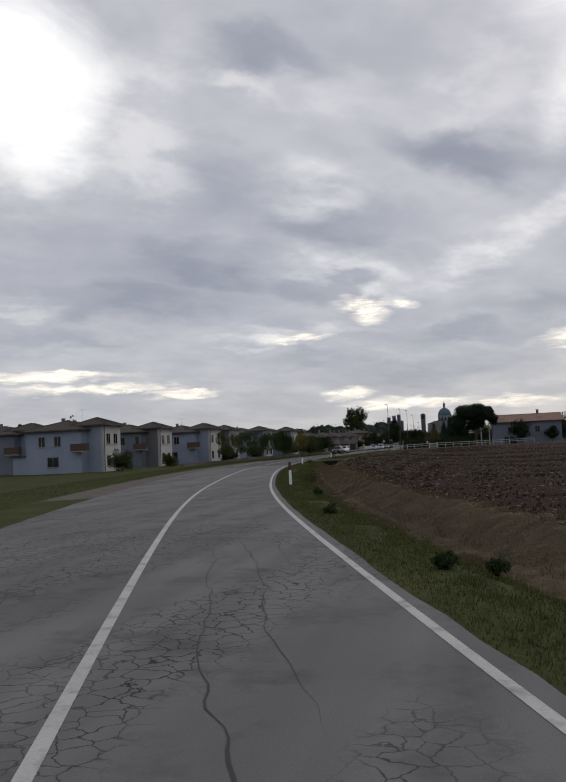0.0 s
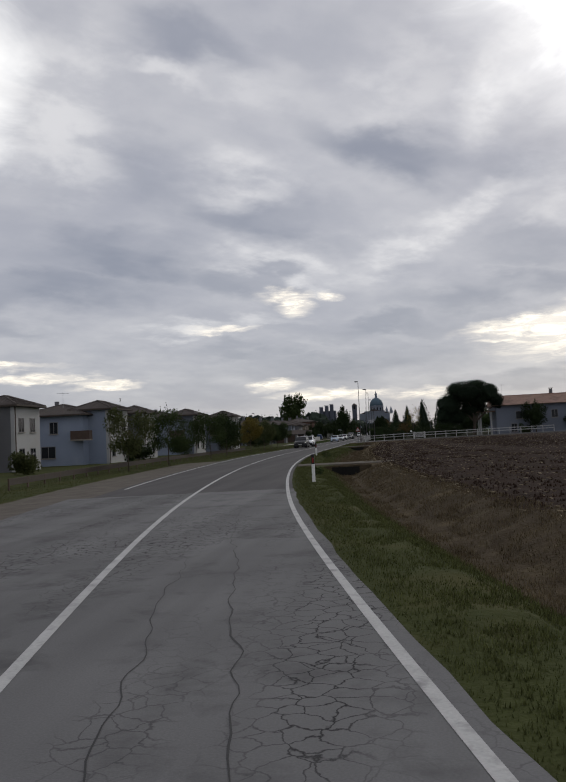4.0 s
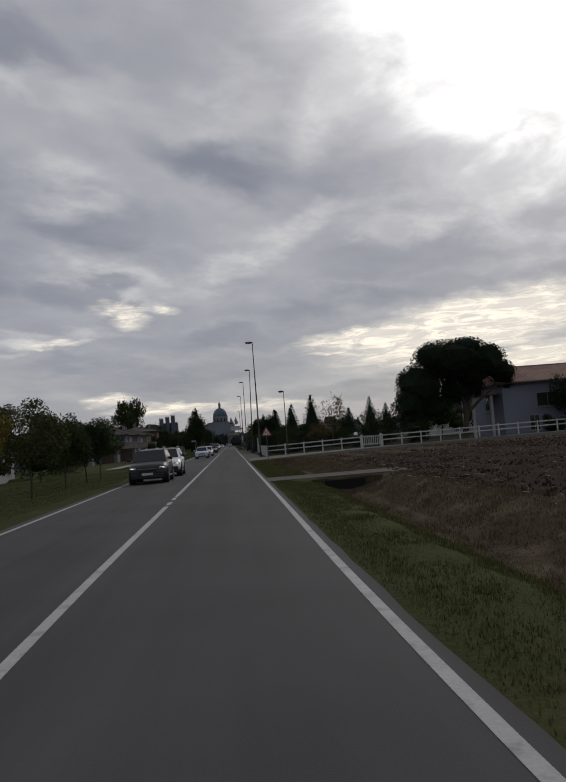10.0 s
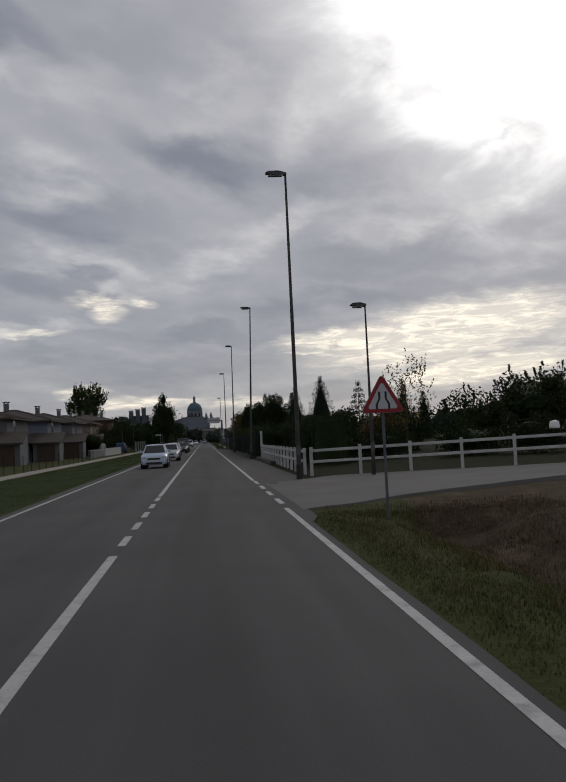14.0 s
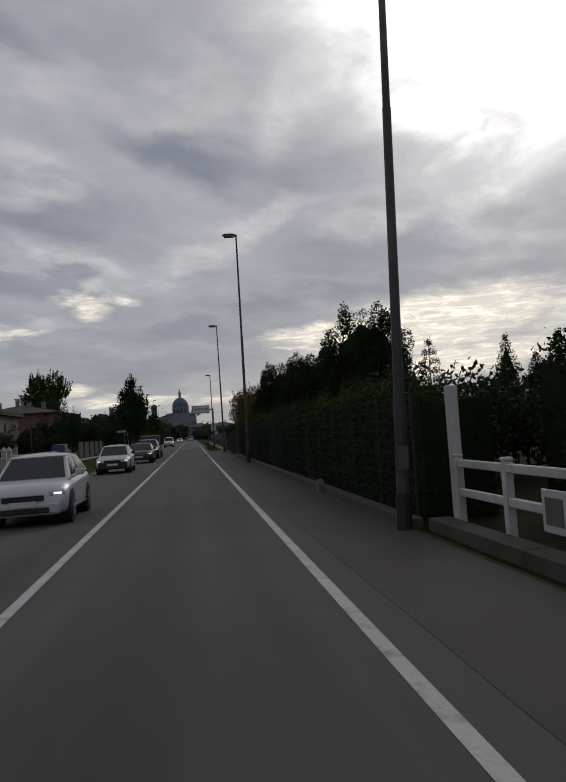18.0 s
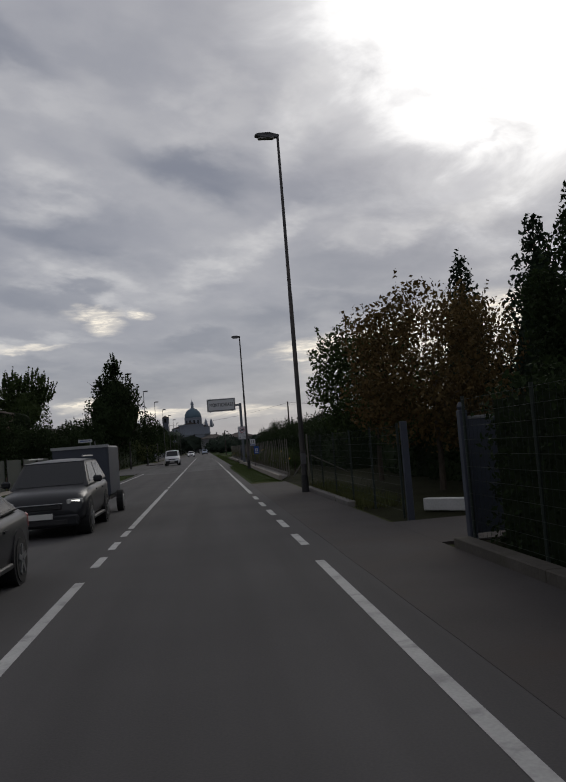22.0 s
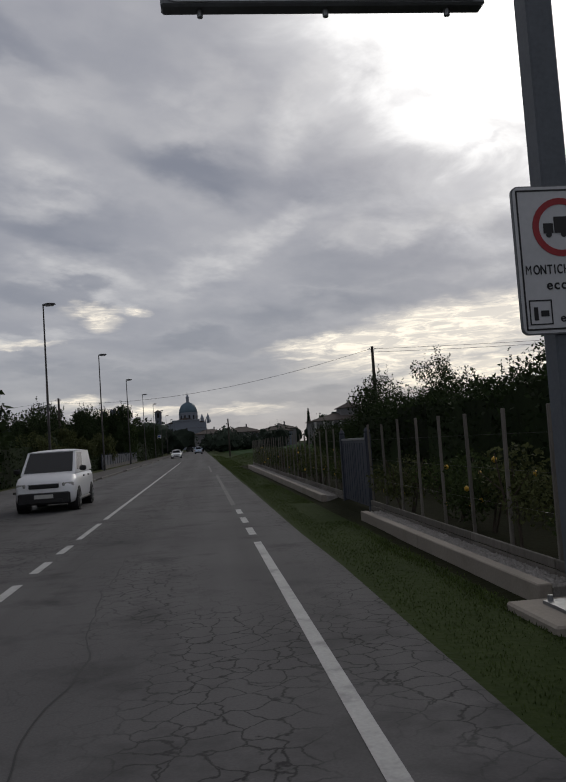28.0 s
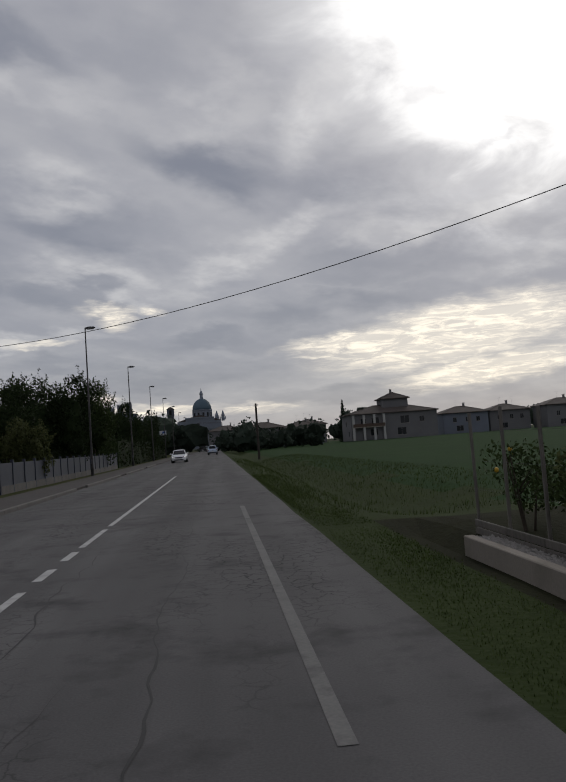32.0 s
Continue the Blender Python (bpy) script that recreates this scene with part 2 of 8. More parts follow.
# ---- materials ----
def material(name, a, b=None, rough=0.85, scale=3.0, fine=40.0, bump=0.25, metal=0.0, step=0.02, random_tint=0.0, spec=0.3, stretch=None, stain=None):
    """Two colours mixed by noise at two scales, with fine relief."""
    m = bpy.data.materials.new(name)
    m.use_nodes = True
    n, l = m.node_tree.nodes, m.node_tree.links
    p = n["Principled BSDF"]
    p.inputs["Roughness"].default_value, p.inputs["Metallic"].default_value = rough, metal
    p.inputs["Specular IOR Level"].default_value = spec
    geo = n.new("ShaderNodeNewGeometry")
    vec = geo.outputs["Position"]
    if stretch:
        s = n.new("ShaderNodeVectorMath")
        s.operation = "MULTIPLY"
        s.inputs[1].default_value = stretch
        l.new(vec, s.inputs[0])
        vec = s.outputs[0]
    b = b or tuple(c * 0.75 for c in a)
    n1, n2 = n.new("ShaderNodeTexNoise"), n.new("ShaderNodeTexNoise")
    for node, s, d in ((n1, scale, 4), (n2, fine, 3)):
        node.inputs["Scale"].default_value, node.inputs["Detail"].default_value = s, d
        l.new(vec, node.inputs["Vector"])
    add = n.new("ShaderNodeMath")
    add.operation = "MULTIPLY_ADD"
    l.new(n2.outputs["Fac"], add.inputs[0])
    add.inputs[1].default_value = 0.45
    half = n.new("ShaderNodeMath")
    half.operation = "MULTIPLY"
    half.inputs[1].default_value = 0.55
    l.new(n1.outputs["Fac"], half.inputs[0])
    l.new(half.outputs[0], add.inputs[2])
    rng = n.new("ShaderNodeMapRange")
    rng.inputs[1].default_value, rng.inputs[2].default_value = 0.32, 0.68
    l.new(add.outputs[0], rng.inputs[0])
    mix = n.new("ShaderNodeMix")
    mix.data_type = "RGBA"
    mix.inputs[6].default_value, mix.inputs[7].default_value = (*a, 1), (*b, 1)
    l.new(rng.outputs[0], mix.inputs[0])
    col = mix.outputs[2]
    if stain:
        n3 = n.new("ShaderNodeTexNoise")
        n3.inputs["Scale"].default_value, n3.inputs["Detail"].default_value, n3.inputs["Roughness"].default_value = stain[1], 5, 0.65
        l.new(vec, n3.inputs["Vector"])
        r3 = n.new("ShaderNodeMapRange")
        r3.inputs[1].default_value, r3.inputs[2].default_value = 0.52, 0.70
        l.new(n3.outputs["Fac"], r3.inputs[0])
        mx = n.new("ShaderNodeMix")
        mx.data_type = "RGBA"
        l.new(r3.outputs[0], mx.inputs[0])
        l.new(col, mx.inputs[6])
        mx.inputs[7].default_value = (*stain[0], 1)
        col = mx.outputs[2]
    if random_tint:
        info = n.new("ShaderNodeObjectInfo") if random_tint > 0 else n.new("ShaderNodeNewGeometry")
        hsv = n.new("ShaderNodeHueSaturation")
        mr = n.new("ShaderNodeMapRange")
        mr.inputs[3].default_value, mr.inputs[4].default_value = 1 - abs(random_tint), 1 + abs(random_tint)
        l.new(info.outputs["Random"] if random_tint > 0 else info.outputs["Random Per Island"], mr.inputs[0])
        l.new(mr.outputs[0], hsv.inputs["Value"])
        l.new(col, hsv.inputs["Color"])
        col = hsv.outputs[0]
    l.new(col, p.inputs["Base Color"])
    if bump:
        bp = n.new("ShaderNodeBump")
        bp.inputs["Strength"].default_value, bp.inputs["Distance"].default_value = bump, step
        l.new(add.outputs[0], bp.inputs["Height"])
        l.new(bp.outputs[0], p.inputs["Normal"])
    return m


def asphalt(name, a, b, crack):
    """Asphalt with aggregate, long wheel tracks and, where old, a net of cracks."""
    m = material(name, a, b, rough=0.9, scale=0.35, fine=55, bump=0.5, step=0.008, spec=0.16, stain=(tuple(c * 0.72 for c in b), 0.9) if crack else None)
    n, l = m.node_tree.nodes, m.node_tree.links
    p = n["Principled BSDF"]
    src = p.inputs["Base Color"].links[0].from_socket
    geo = n.new("ShaderNodeNewGeometry")
    long = n.new("ShaderNodeVectorMath")
    long.operation = "MULTIPLY"
    long.inputs[1].default_value = (1.1, 0.035, 1)
    l.new(geo.outputs["Position"], long.inputs[0])
    tr = n.new("ShaderNodeTexNoise")
    tr.inputs["Scale"].default_value, tr.inputs["Detail"].default_value = 1.0, 3
    l.new(long.outputs[0], tr.inputs["Vector"])
    rr = n.new("ShaderNodeMapRange")
    rr.inputs[1].default_value, rr.inputs[2].default_value, rr.inputs[3].default_value, rr.inputs[4].default_value = 0.35, 0.65, 0.86, 1.14
    l.new(tr.outputs["Fac"], rr.inputs[0])
    hsv = n.new("ShaderNodeHueSaturation")
    l.new(rr.outputs[0], hsv.inputs["Value"])
    l.new(src, hsv.inputs["Color"])
    col = hsv.outputs[0]
    if crack:
        wob = n.new("ShaderNodeTexNoise")
        wob.inputs["Scale"].default_value, wob.inputs["Detail"].default_value = 3.5, 5
        l.new(geo.outputs["Position"], wob.inputs["Vector"])
        av = n.new("ShaderNodeMix")
        av.data_type = "VECTOR"
        av.inputs[0].default_value = 0.22
        l.new(geo.outputs["Position"], av.inputs[4])
        l.new(wob.outputs["Color"], av.inputs[5])
        vor = n.new("ShaderNodeTexVoronoi")
        vor.feature = "DISTANCE_TO_EDGE"
        vor.inputs["Scale"].default_value = 5.5
        l.new(av.outputs[1], vor.inputs["Vector"])
        line = n.new("ShaderNodeMapRange")
        line.inputs[1].default_value, line.inputs[2].default_value, line.inputs[3].default_value, line.inputs[4].default_value = 0.006, 0.045, 1, 0
        l.new(vor.outputs["Distance"], line.inputs[0])
        where = n.new("ShaderNodeTexNoise")
        where.inputs["Scale"].default_value, where.inputs["Detail"].default_value = 0.55, 4
        drawn_out = n.new("ShaderNodeVectorMath")
        drawn_out.operation = "MULTIPLY"
        drawn_out.inputs[1].default_value = (1.0, 0.22, 1)
        l.new(geo.outputs["Position"], drawn_out.inputs[0])
        l.new(drawn_out.outputs[0], where.inputs["Vector"])
        wr = n.new("ShaderNodeMapRange")
        wr.inputs[1].default_value, wr.inputs[2].default_value, wr.inputs[4].default_value = 0.46, 0.60, crack
        l.new(where.outputs["Fac"], wr.inputs[0])
        mu = n.new("ShaderNodeMath")
        mu.operation = "MULTIPLY"
        l.new(line.outputs[0], mu.inputs[0])
        l.new(wr.outputs[0], mu.inputs[1])
        mx = n.new("ShaderNodeMix")
        mx.data_type = "RGBA"
        l.new(mu.outputs[0], mx.inputs[0])
        l.new(col, mx.inputs[6])
        mx.inputs[7].default_value = (0.02, 0.02, 0.021, 1)
        col = mx.outputs[2]
    l.new(col, p.inputs["Base Color"])
    return m


def glass(name, tint=(0.03, 0.035, 0.04)):
    m = bpy.data.materials.new(name)
    m.use_nodes = True
    p = m.node_tree.nodes["Principled BSDF"]
    p.inputs["Base Color"].default_value, p.inputs["Roughness"].default_value = (*tint, 1), 0.06
    p.inputs["Specular IOR Level"].default_value = 0.6
    return m


def leaf(name, a, b):
    """Leaves that let a little light through; each leaf has its own shade."""
    m = material(name, a, b, rough=0.75, scale=0.8, fine=6, bump=0, random_tint=-0.45, spec=0.07)
    n, l = m.node_tree.nodes, m.node_tree.links
    p = n["Principled BSDF"]
    src = p.inputs["Base Color"].links[0].from_socket
    tr, mx = n.new("ShaderNodeBsdfTranslucent"), n.new("ShaderNodeMixShader")
    l.new(src, tr.inputs[0])
    mx.inputs[0].default_value = 0.25
    l.new(p.outputs[0], mx.inputs[1])
    l.new(tr.outputs[0], mx.inputs[2])
    l.new(mx.outputs[0], n["Material Output"].inputs[0])
    return m


def lamp_glow(name, color, strength):
    m = bpy.data.materials.new(name)
    m.use_nodes = True
    p = m.node_tree.nodes["Principled BSDF"]
    p.inputs["Base Color"].default_value = (*color, 1)
    p.inputs["Emission Color"].default_value, p.inputs["Emission Strength"].default_value = (*color, 1), strength
    return m


ASPHALT_OLD = asphalt("asphalt_old", (0.150, 0.149, 0.150), (0.105, 0.104, 0.106), 1.0)
ASPHALT_NEW = asphalt("asphalt_new", (0.080, 0.077, 0.077), (0.058, 0.056, 0.057), 0.0)
ASPHALT_WORN = asphalt("asphalt_worn", (0.118, 0.115, 0.116), (0.078, 0.076, 0.078), 0.9)
PAVING = material("pavement_asphalt", (0.062, 0.056, 0.054), (0.042, 0.038, 0.037), 0.92, 0.8, 60, 0.4, step=0.01, stain=((0.055, 0.045, 0.04), 0.5))
TAR = material("road_tar", (0.028, 0.028, 0.029), (0.02, 0.02, 0.021), 0.7, 2, 30, 0.2, step=0.004)
PAINT_WORN = material("worn_road_paint", (0.17, 0.168, 0.163), (0.11, 0.109, 0.107), 0.85, 2.0, 30, 0.3, step=0.003, stain=((0.075, 0.074, 0.075), 2.2))
PAINT_LINE = material("road_paint", (0.46, 0.46, 0.45), (0.33, 0.33, 0.325), 0.8, 2.0, 35, 0.3, step=0.003, stain=((0.22, 0.22, 0.22), 2.5))
GRAVEL = material("gravel_shoulder", (0.15, 0.135, 0.115), (0.085, 0.075, 0.066), 0.95, 1.2, 22, 0.7, step=0.03, spec=0.04)
PEBBLE = material("white_pebbles", (0.34, 0.325, 0.305), (0.18, 0.17, 0.16), 0.9, 9, 45, 0.6, step=0.02)
GRASS = material("verge_grass", (0.056, 0.064, 0.023), (0.036, 0.042, 0.015), 0.95, 0.5, 14, 0.9, step=0.06, stain=((0.072, 0.066, 0.028), 0.3), spec=0.04)
GRASS_FRESH = material("fresh_grass", (0.036, 0.051, 0.016), (0.023, 0.034, 0.011), 0.95, 0.6, 10, 0.8, step=0.06, spec=0.04)
GRASS_DRY = material("dry_bank_grass", (0.084, 0.065, 0.042), (0.042, 0.032, 0.021), 0.97, 1.6, 13, 1.0, step=0.10, stain=((0.115, 0.092, 0.056), 1.1), spec=0.04)
SOIL = material("ploughed_soil", (0.040, 0.025, 0.018), (0.017, 0.011, 0.0085), 0.97, 1.4, 9, 1.0, step=0.14, spec=0.04)
CROP = material("green_crop", (0.019, 0.050, 0.012), (0.013, 0.034, 0.008), 0.95, 0.15, 6, 0.7, step=0.08, spec=0.04)
FARLAND = material("far_land", (0.045, 0.055, 0.026), (0.032, 0.036, 0.02), 0.97, 0.01, 0.3, 0.2, spec=0.04)
CONCRETE = material("pale_concrete", (0.3, 0.27, 0.23), (0.22, 0.195, 0.17), 0.9, 0.9, 30, 0.3, step=0.01, stain=((0.20, 0.18, 0.15), 0.8))
CONCRETE_DARK = material("dark_concrete", (0.16, 0.15, 0.14), (0.10, 0.095, 0.09), 0.92, 1.2, 25, 0.4, step=0.01)
# near-black fill that stands in for the shade inside openings
BLACKHOLE = material("opening_shade", (0.012, 0.011, 0.010), (0.008, 0.008, 0.007), 0.9, 2, 20, 0.3)
WHITE_PAINT = material("white_painted_concrete", (0.52, 0.52, 0.51), (0.38, 0.38, 0.37), 0.75, 2.2, 28, 0.2, step=0.006, stain=((0.33, 0.33, 0.31), 1.6))
WHITE_PLASTIC = material("white_plastic", (0.78, 0.78, 0.77), (0.68, 0.68, 0.66), 0.5, 3, 30, 0.05)
BLACK_PLASTIC = material("black_plastic", (0.02, 0.02, 0.021), (0.03, 0.03, 0.03), 0.5, 4, 40, 0.05)
RED_REFLECT = material("red_reflector", (0.35, 0.03, 0.02), (0.25, 0.02, 0.015), 0.3, 9, 80, 0.1)
POLE_STEEL = material("weathered_dark_steel", (0.075, 0.072, 0.072), (0.05, 0.048, 0.048), 0.5, 1.5, 20, 0.1, metal=0.5, stain=((0.11, 0.095, 0.085), 1.0))
LAMP_BODY = material("grey_lamp_housing", (0.10, 0.10, 0.105), (0.07, 0.07, 0.075), 0.5, 4, 40, 0.1)
LAMP_GLASS = glass("lamp_glass", (0.30, 0.30, 0.28))
GALV = material("galvanised_steel", (0.30, 0.31, 0.32), (0.20, 0.205, 0.21), 0.5, 3, 30, 0.1, metal=0.7)
OLD_KERB = material("mossy_old_concrete", (0.095, 0.086, 0.074), (0.055, 0.050, 0.042), 0.95, 1.4, 26, 0.6, step=0.02, stain=((0.05, 0.047, 0.03), 0.8))
GREEN_MESH = material("green_coated_wire", (0.022, 0.032, 0.026), (0.016, 0.022, 0.018), 0.6, 4, 30, 0.1)
SIGN_POST = material("grey_blue_post_paint", (0.11, 0.125, 0.145), (0.08, 0.09, 0.105), 0.55, 2, 25, 0.1)
SIGN_WHITE = material("sign_white", (0.50, 0.51, 0.53), (0.43, 0.44, 0.46), 0.4, 2, 20, 0.03)
SIGN_BLACK = material("sign_black", (0.012, 0.012, 0.014), (0.016, 0.016, 0.018), 0.45, 3, 20, 0.03)
SIGN_RED = material("sign_red", (0.30, 0.022, 0.028), (0.24, 0.018, 0.022), 0.4, 3, 20, 0.03)
SIGN_BLUE = material("sign_blue", (0.02, 0.07, 0.26), (0.015, 0.055, 0.21), 0.4, 3, 20, 0.03)
SIGN_BACK = material("sign_back_grey", (0.16, 0.17, 0.18), (0.12, 0.125, 0.13), 0.5, 3, 20, 0.05, metal=0.4)
PLASTER_BLUE = material("pale_blue_plaster", (0.27, 0.31, 0.39), (0.22, 0.26, 0.33), 0.9, 0.4, 14, 0.2, step=0.01, stain=((0.27, 0.31, 0.38), 0.35))
PLASTER_GREY = material("grey_plaster", (0.16, 0.16, 0.165), (0.125, 0.125, 0.13), 0.9, 0.4, 14, 0.2, step=0.01, stain=((0.15, 0.15, 0.15), 0.3))
PLASTER_WHITE = material("off_white_plaster", (0.42, 0.42, 0.41), (0.34, 0.34, 0.33), 0.9, 0.4, 14, 0.2, step=0.01, stain=((0.36, 0.35, 0.33), 0.3))
PLASTER_BEIGE = material("beige_plaster", (0.24, 0.2, 0.155), (0.19, 0.155, 0.12), 0.9, 0.4, 14, 0.2, step=0.01, stain=((0.22, 0.18, 0.14), 0.3))
PLASTER_YELLOW = material("yellow_plaster", (0.42, 0.36, 0.15), (0.34, 0.29, 0.12), 0.9, 0.4, 14, 0.2, step=0.01)
STONE_FAR = material("pale_church_stone", (0.22, 0.245, 0.29), (0.175, 0.195, 0.235), 0.9, 0.12, 2, 0.1, stain=((0.20, 0.225, 0.26), 0.1))
COPPER = material("blue_green_lead_dome", (0.085, 0.135, 0.175), (0.068, 0.108, 0.14), 0.6, 0.2, 3, 0.1)
STONE_DARK = material("dark_castle_stone", (0.10, 0.11, 0.14), (0.075, 0.083, 0.105), 0.9, 0.2, 2, 0.1)
TILE_BROWN = material("brown_roof_tile", (0.085, 0.068, 0.06), (0.05, 0.041, 0.037), 0.85, 1.5, 18, 0.4, step=0.02, stain=((0.06, 0.055, 0.05), 0.7))
PLASTER_SLATE = material("slate_blue_plaster", (0.165, 0.185, 0.225), (0.13, 0.147, 0.18), 0.9, 0.4, 14, 0.2, step=0.01, stain=((0.15, 0.165, 0.20), 0.3))
PLASTER_BRICK = material("red_brown_plaster", (0.16, 0.095, 0.075), (0.12, 0.072, 0.058), 0.9, 0.4, 14, 0.2, step=0.01)
TILE_RED = material("terracotta_roof_tile", (0.27, 0.165, 0.125), (0.19, 0.115, 0.088), 0.85, 1.5, 18, 0.4, step=0.02, stain=((0.13, 0.08, 0.06), 0.7))
EAVE = material("dark_eave_timber", (0.07, 0.055, 0.045), (0.05, 0.04, 0.032), 0.8, 3, 25, 0.1)
FRAME_WHITE = material("grey_window_frame", (0.20, 0.195, 0.19), (0.15, 0.145, 0.14), 0.5, 3, 20, 0.03)
SHUTTER = material("brown_shutter", (0.09, 0.06, 0.045), (0.065, 0.045, 0.034), 0.7, 2, 25, 0.1)
PANE = glass("window_glass", (0.02, 0.022, 0.025))
PANE.node_tree.nodes["Principled BSDF"].inputs["Specular IOR Level"].default_value = 0.22
GATE_GREY = material("slate_grey_gate_paint", (0.052, 0.060, 0.080), (0.042, 0.048, 0.064), 0.55, 2, 25, 0.08)
WOOD_POST = material("grey_weathered_wood", (0.155, 0.142, 0.125), (0.095, 0.088, 0.078), 0.85, 5, 40, 0.3, step=0.006, stretch=(3, 3, 0.4), random_tint=0.2)
WOOD_POLE = material("dark_tarred_wood", (0.055, 0.045, 0.038), (0.035, 0.03, 0.026), 0.85, 4, 30, 0.3, stretch=(3, 3, 0.3))
BARK = material("tree_bark", (0.085, 0.068, 0.052), (0.045, 0.036, 0.028), 0.95, 4, 26, 0.6, step=0.02, stretch=(1, 1, 0.35))
LEAF_DARK = leaf("dark_hedge_leaf", (0.026, 0.040, 0.015), (0.014, 0.022, 0.009))
LEAF_MID = leaf("mid_green_leaf", (0.048, 0.068, 0.023), (0.027, 0.041, 0.015))
LEAF_OLIVE = leaf("olive_green_leaf", (0.085, 0.095, 0.038), (0.05, 0.06, 0.024))
LEAF_YELLOW = leaf("yellowing_leaf", (0.19, 0.145, 0.032), (0.10, 0.085, 0.025))
LEAF_BROWN = leaf("autumn_brown_leaf", (0.115, 0.075, 0.030), (0.065, 0.05, 0.022))
LEAF_CONIFER = leaf("conifer_needle", (0.024, 0.038, 0.022), (0.014, 0.022, 0.014))
LEAF_FAR = leaf("far_tree_foliage", (0.040, 0.055, 0.040), (0.026, 0.036, 0.028))
BLADE = leaf("grass_blade", (0.090, 0.098, 0.036), (0.056, 0.064, 0.023))
BLADE_FRESH = leaf("fresh_grass_blade", (0.066, 0.090, 0.028), (0.042, 0.060, 0.019))
BLADE_DRY = leaf("dry_grass_blade", (0.140, 0.110, 0.067), (0.072, 0.056, 0.034))
STRAW = leaf("pale_straw", (0.30, 0.25, 0.17), (0.17, 0.14, 0.09))
# dark soil and grass, with shade of trees and hedge put into the colour
GARDEN_SHADE = material("garden_soil_painted_shade", (0.026, 0.028, 0.014), (0.014, 0.014, 0.008), 0.97, 0.7, 12, 0.9, step=0.06, spec=0.03)
QUINCE = material("yellow_quince_skin", (0.62, 0.38, 0.04), (0.5, 0.3, 0.03), 0.5, 12, 60, 0.05)
LANE = material("pale_lane_asphalt", (0.125, 0.12, 0.115), (0.085, 0.08, 0.077), 0.92, 0.5, 40, 0.3, step=0.01)
WIRE = material("black_cable", (0.015, 0.015, 0.016), (0.02, 0.02, 0.02), 0.6, 5, 50, 0.05)


# ---- mesh helpers ----
def part(name, bm, mat, parent=None, label="", smooth=False):
    """Links a bmesh (or (verts, faces)) as one mesh object under a parent."""
    me = bpy.data.meshes.new(name)
    if isinstance(bm, tuple):
        me.from_pydata(*bm) if len(bm) == 3 else me.from_pydata(bm[0], [], bm[1])
    else:
        bm.to_mesh(me)
        bm.free()
    if smooth:
        me.polygons.foreach_set("use_smooth", [True] * len(me.polygons))
    me.materials.append(mat)
    ob = new(name, me)
    if parent:
        ob.parent = parent
    if label:
        ob["label"] = label
    return ob


def thing(name, label, category, at=(0, 0, 0), rz=0.0, group="", kind=""):
    ob = new(name)
    ob.empty_display_size = 0.2
    ob.matrix_basis = pose(*at, 0, 0, rz)
    return tagged(ob, label, category, group, kind)


def box(bm, x0, x1, y0, y1, z0, z1, bevel=0.0, m=None):
    vs = [bm.verts.new(Vector((x, y, z))) for x in (x0, x1) for y in (y0, y1) for z in (z0, z1)]
    if m is not None:
        for v in vs:
            v.co = m @ v.co
    fs = [bm.faces.new([vs[i] for i in q]) for q in ((0, 1, 3, 2), (4, 6, 7, 5), (0, 4, 5, 1), (2, 3, 7, 6), (0, 2, 6, 4), (1, 5, 7, 3))]
    if bevel:
        es = list({e for f in fs for e in f.edges})
        bmesh.ops.bevel(bm, geom=es, offset=bevel, segments=1, affect="EDGES", profile=0.5)
    return bm


def boxes(*specs, bevel=0.0):
    bm = bmesh.new()
    for s in specs:
        box(bm, *s, bevel=bevel)
    return bm


def tube(bm, p, q, r0, r1=None, n=8, cap=True):
    p, q = Vector(p), Vector(q)
    r1 = r0 if r1 is None else r1
    d = (q - p).normalized()
    u = d.orthogonal().normalized()
    w = d.cross(u)
    a = [bm.verts.new(p + (u * math.cos(2 * math.pi * i / n) + w * math.sin(2 * math.pi * i / n)) * r0) for i in range(n)]
    b = [bm.verts.new(q + (u * math.cos(2 * math.pi * i / n) + w * math.sin(2 * math.pi * i / n)) * r1) for i in range(n)]
    for i in range(n):
        bm.faces.new((a[i], a[(i + 1) % n], b[(i + 1) % n], b[i]))
    if cap:
        bm.faces.new(a[::-1])
        bm.faces.new(b)
    return bm


def lathe(bm, prof, n=16, at=(0, 0, 0)):
    """Turns a list of (radius, height) about the vertical."""
    rings = []
    for r, z in prof:
        rings.append([bm.verts.new((at[0] + r * math.cos(2 * math.pi * i / n), at[1] + r * math.sin(2 * math.pi * i / n), at[2] + z)) for i in range(n)])
    for a, b in zip(rings, rings[1:]):
        for i in range(n):
            bm.faces.new((a[i], a[(i + 1) % n], b[(i + 1) % n], b[i]))
    bm.faces.new(rings[0][::-1])
    bm.faces.new(rings[-1])
    return bm


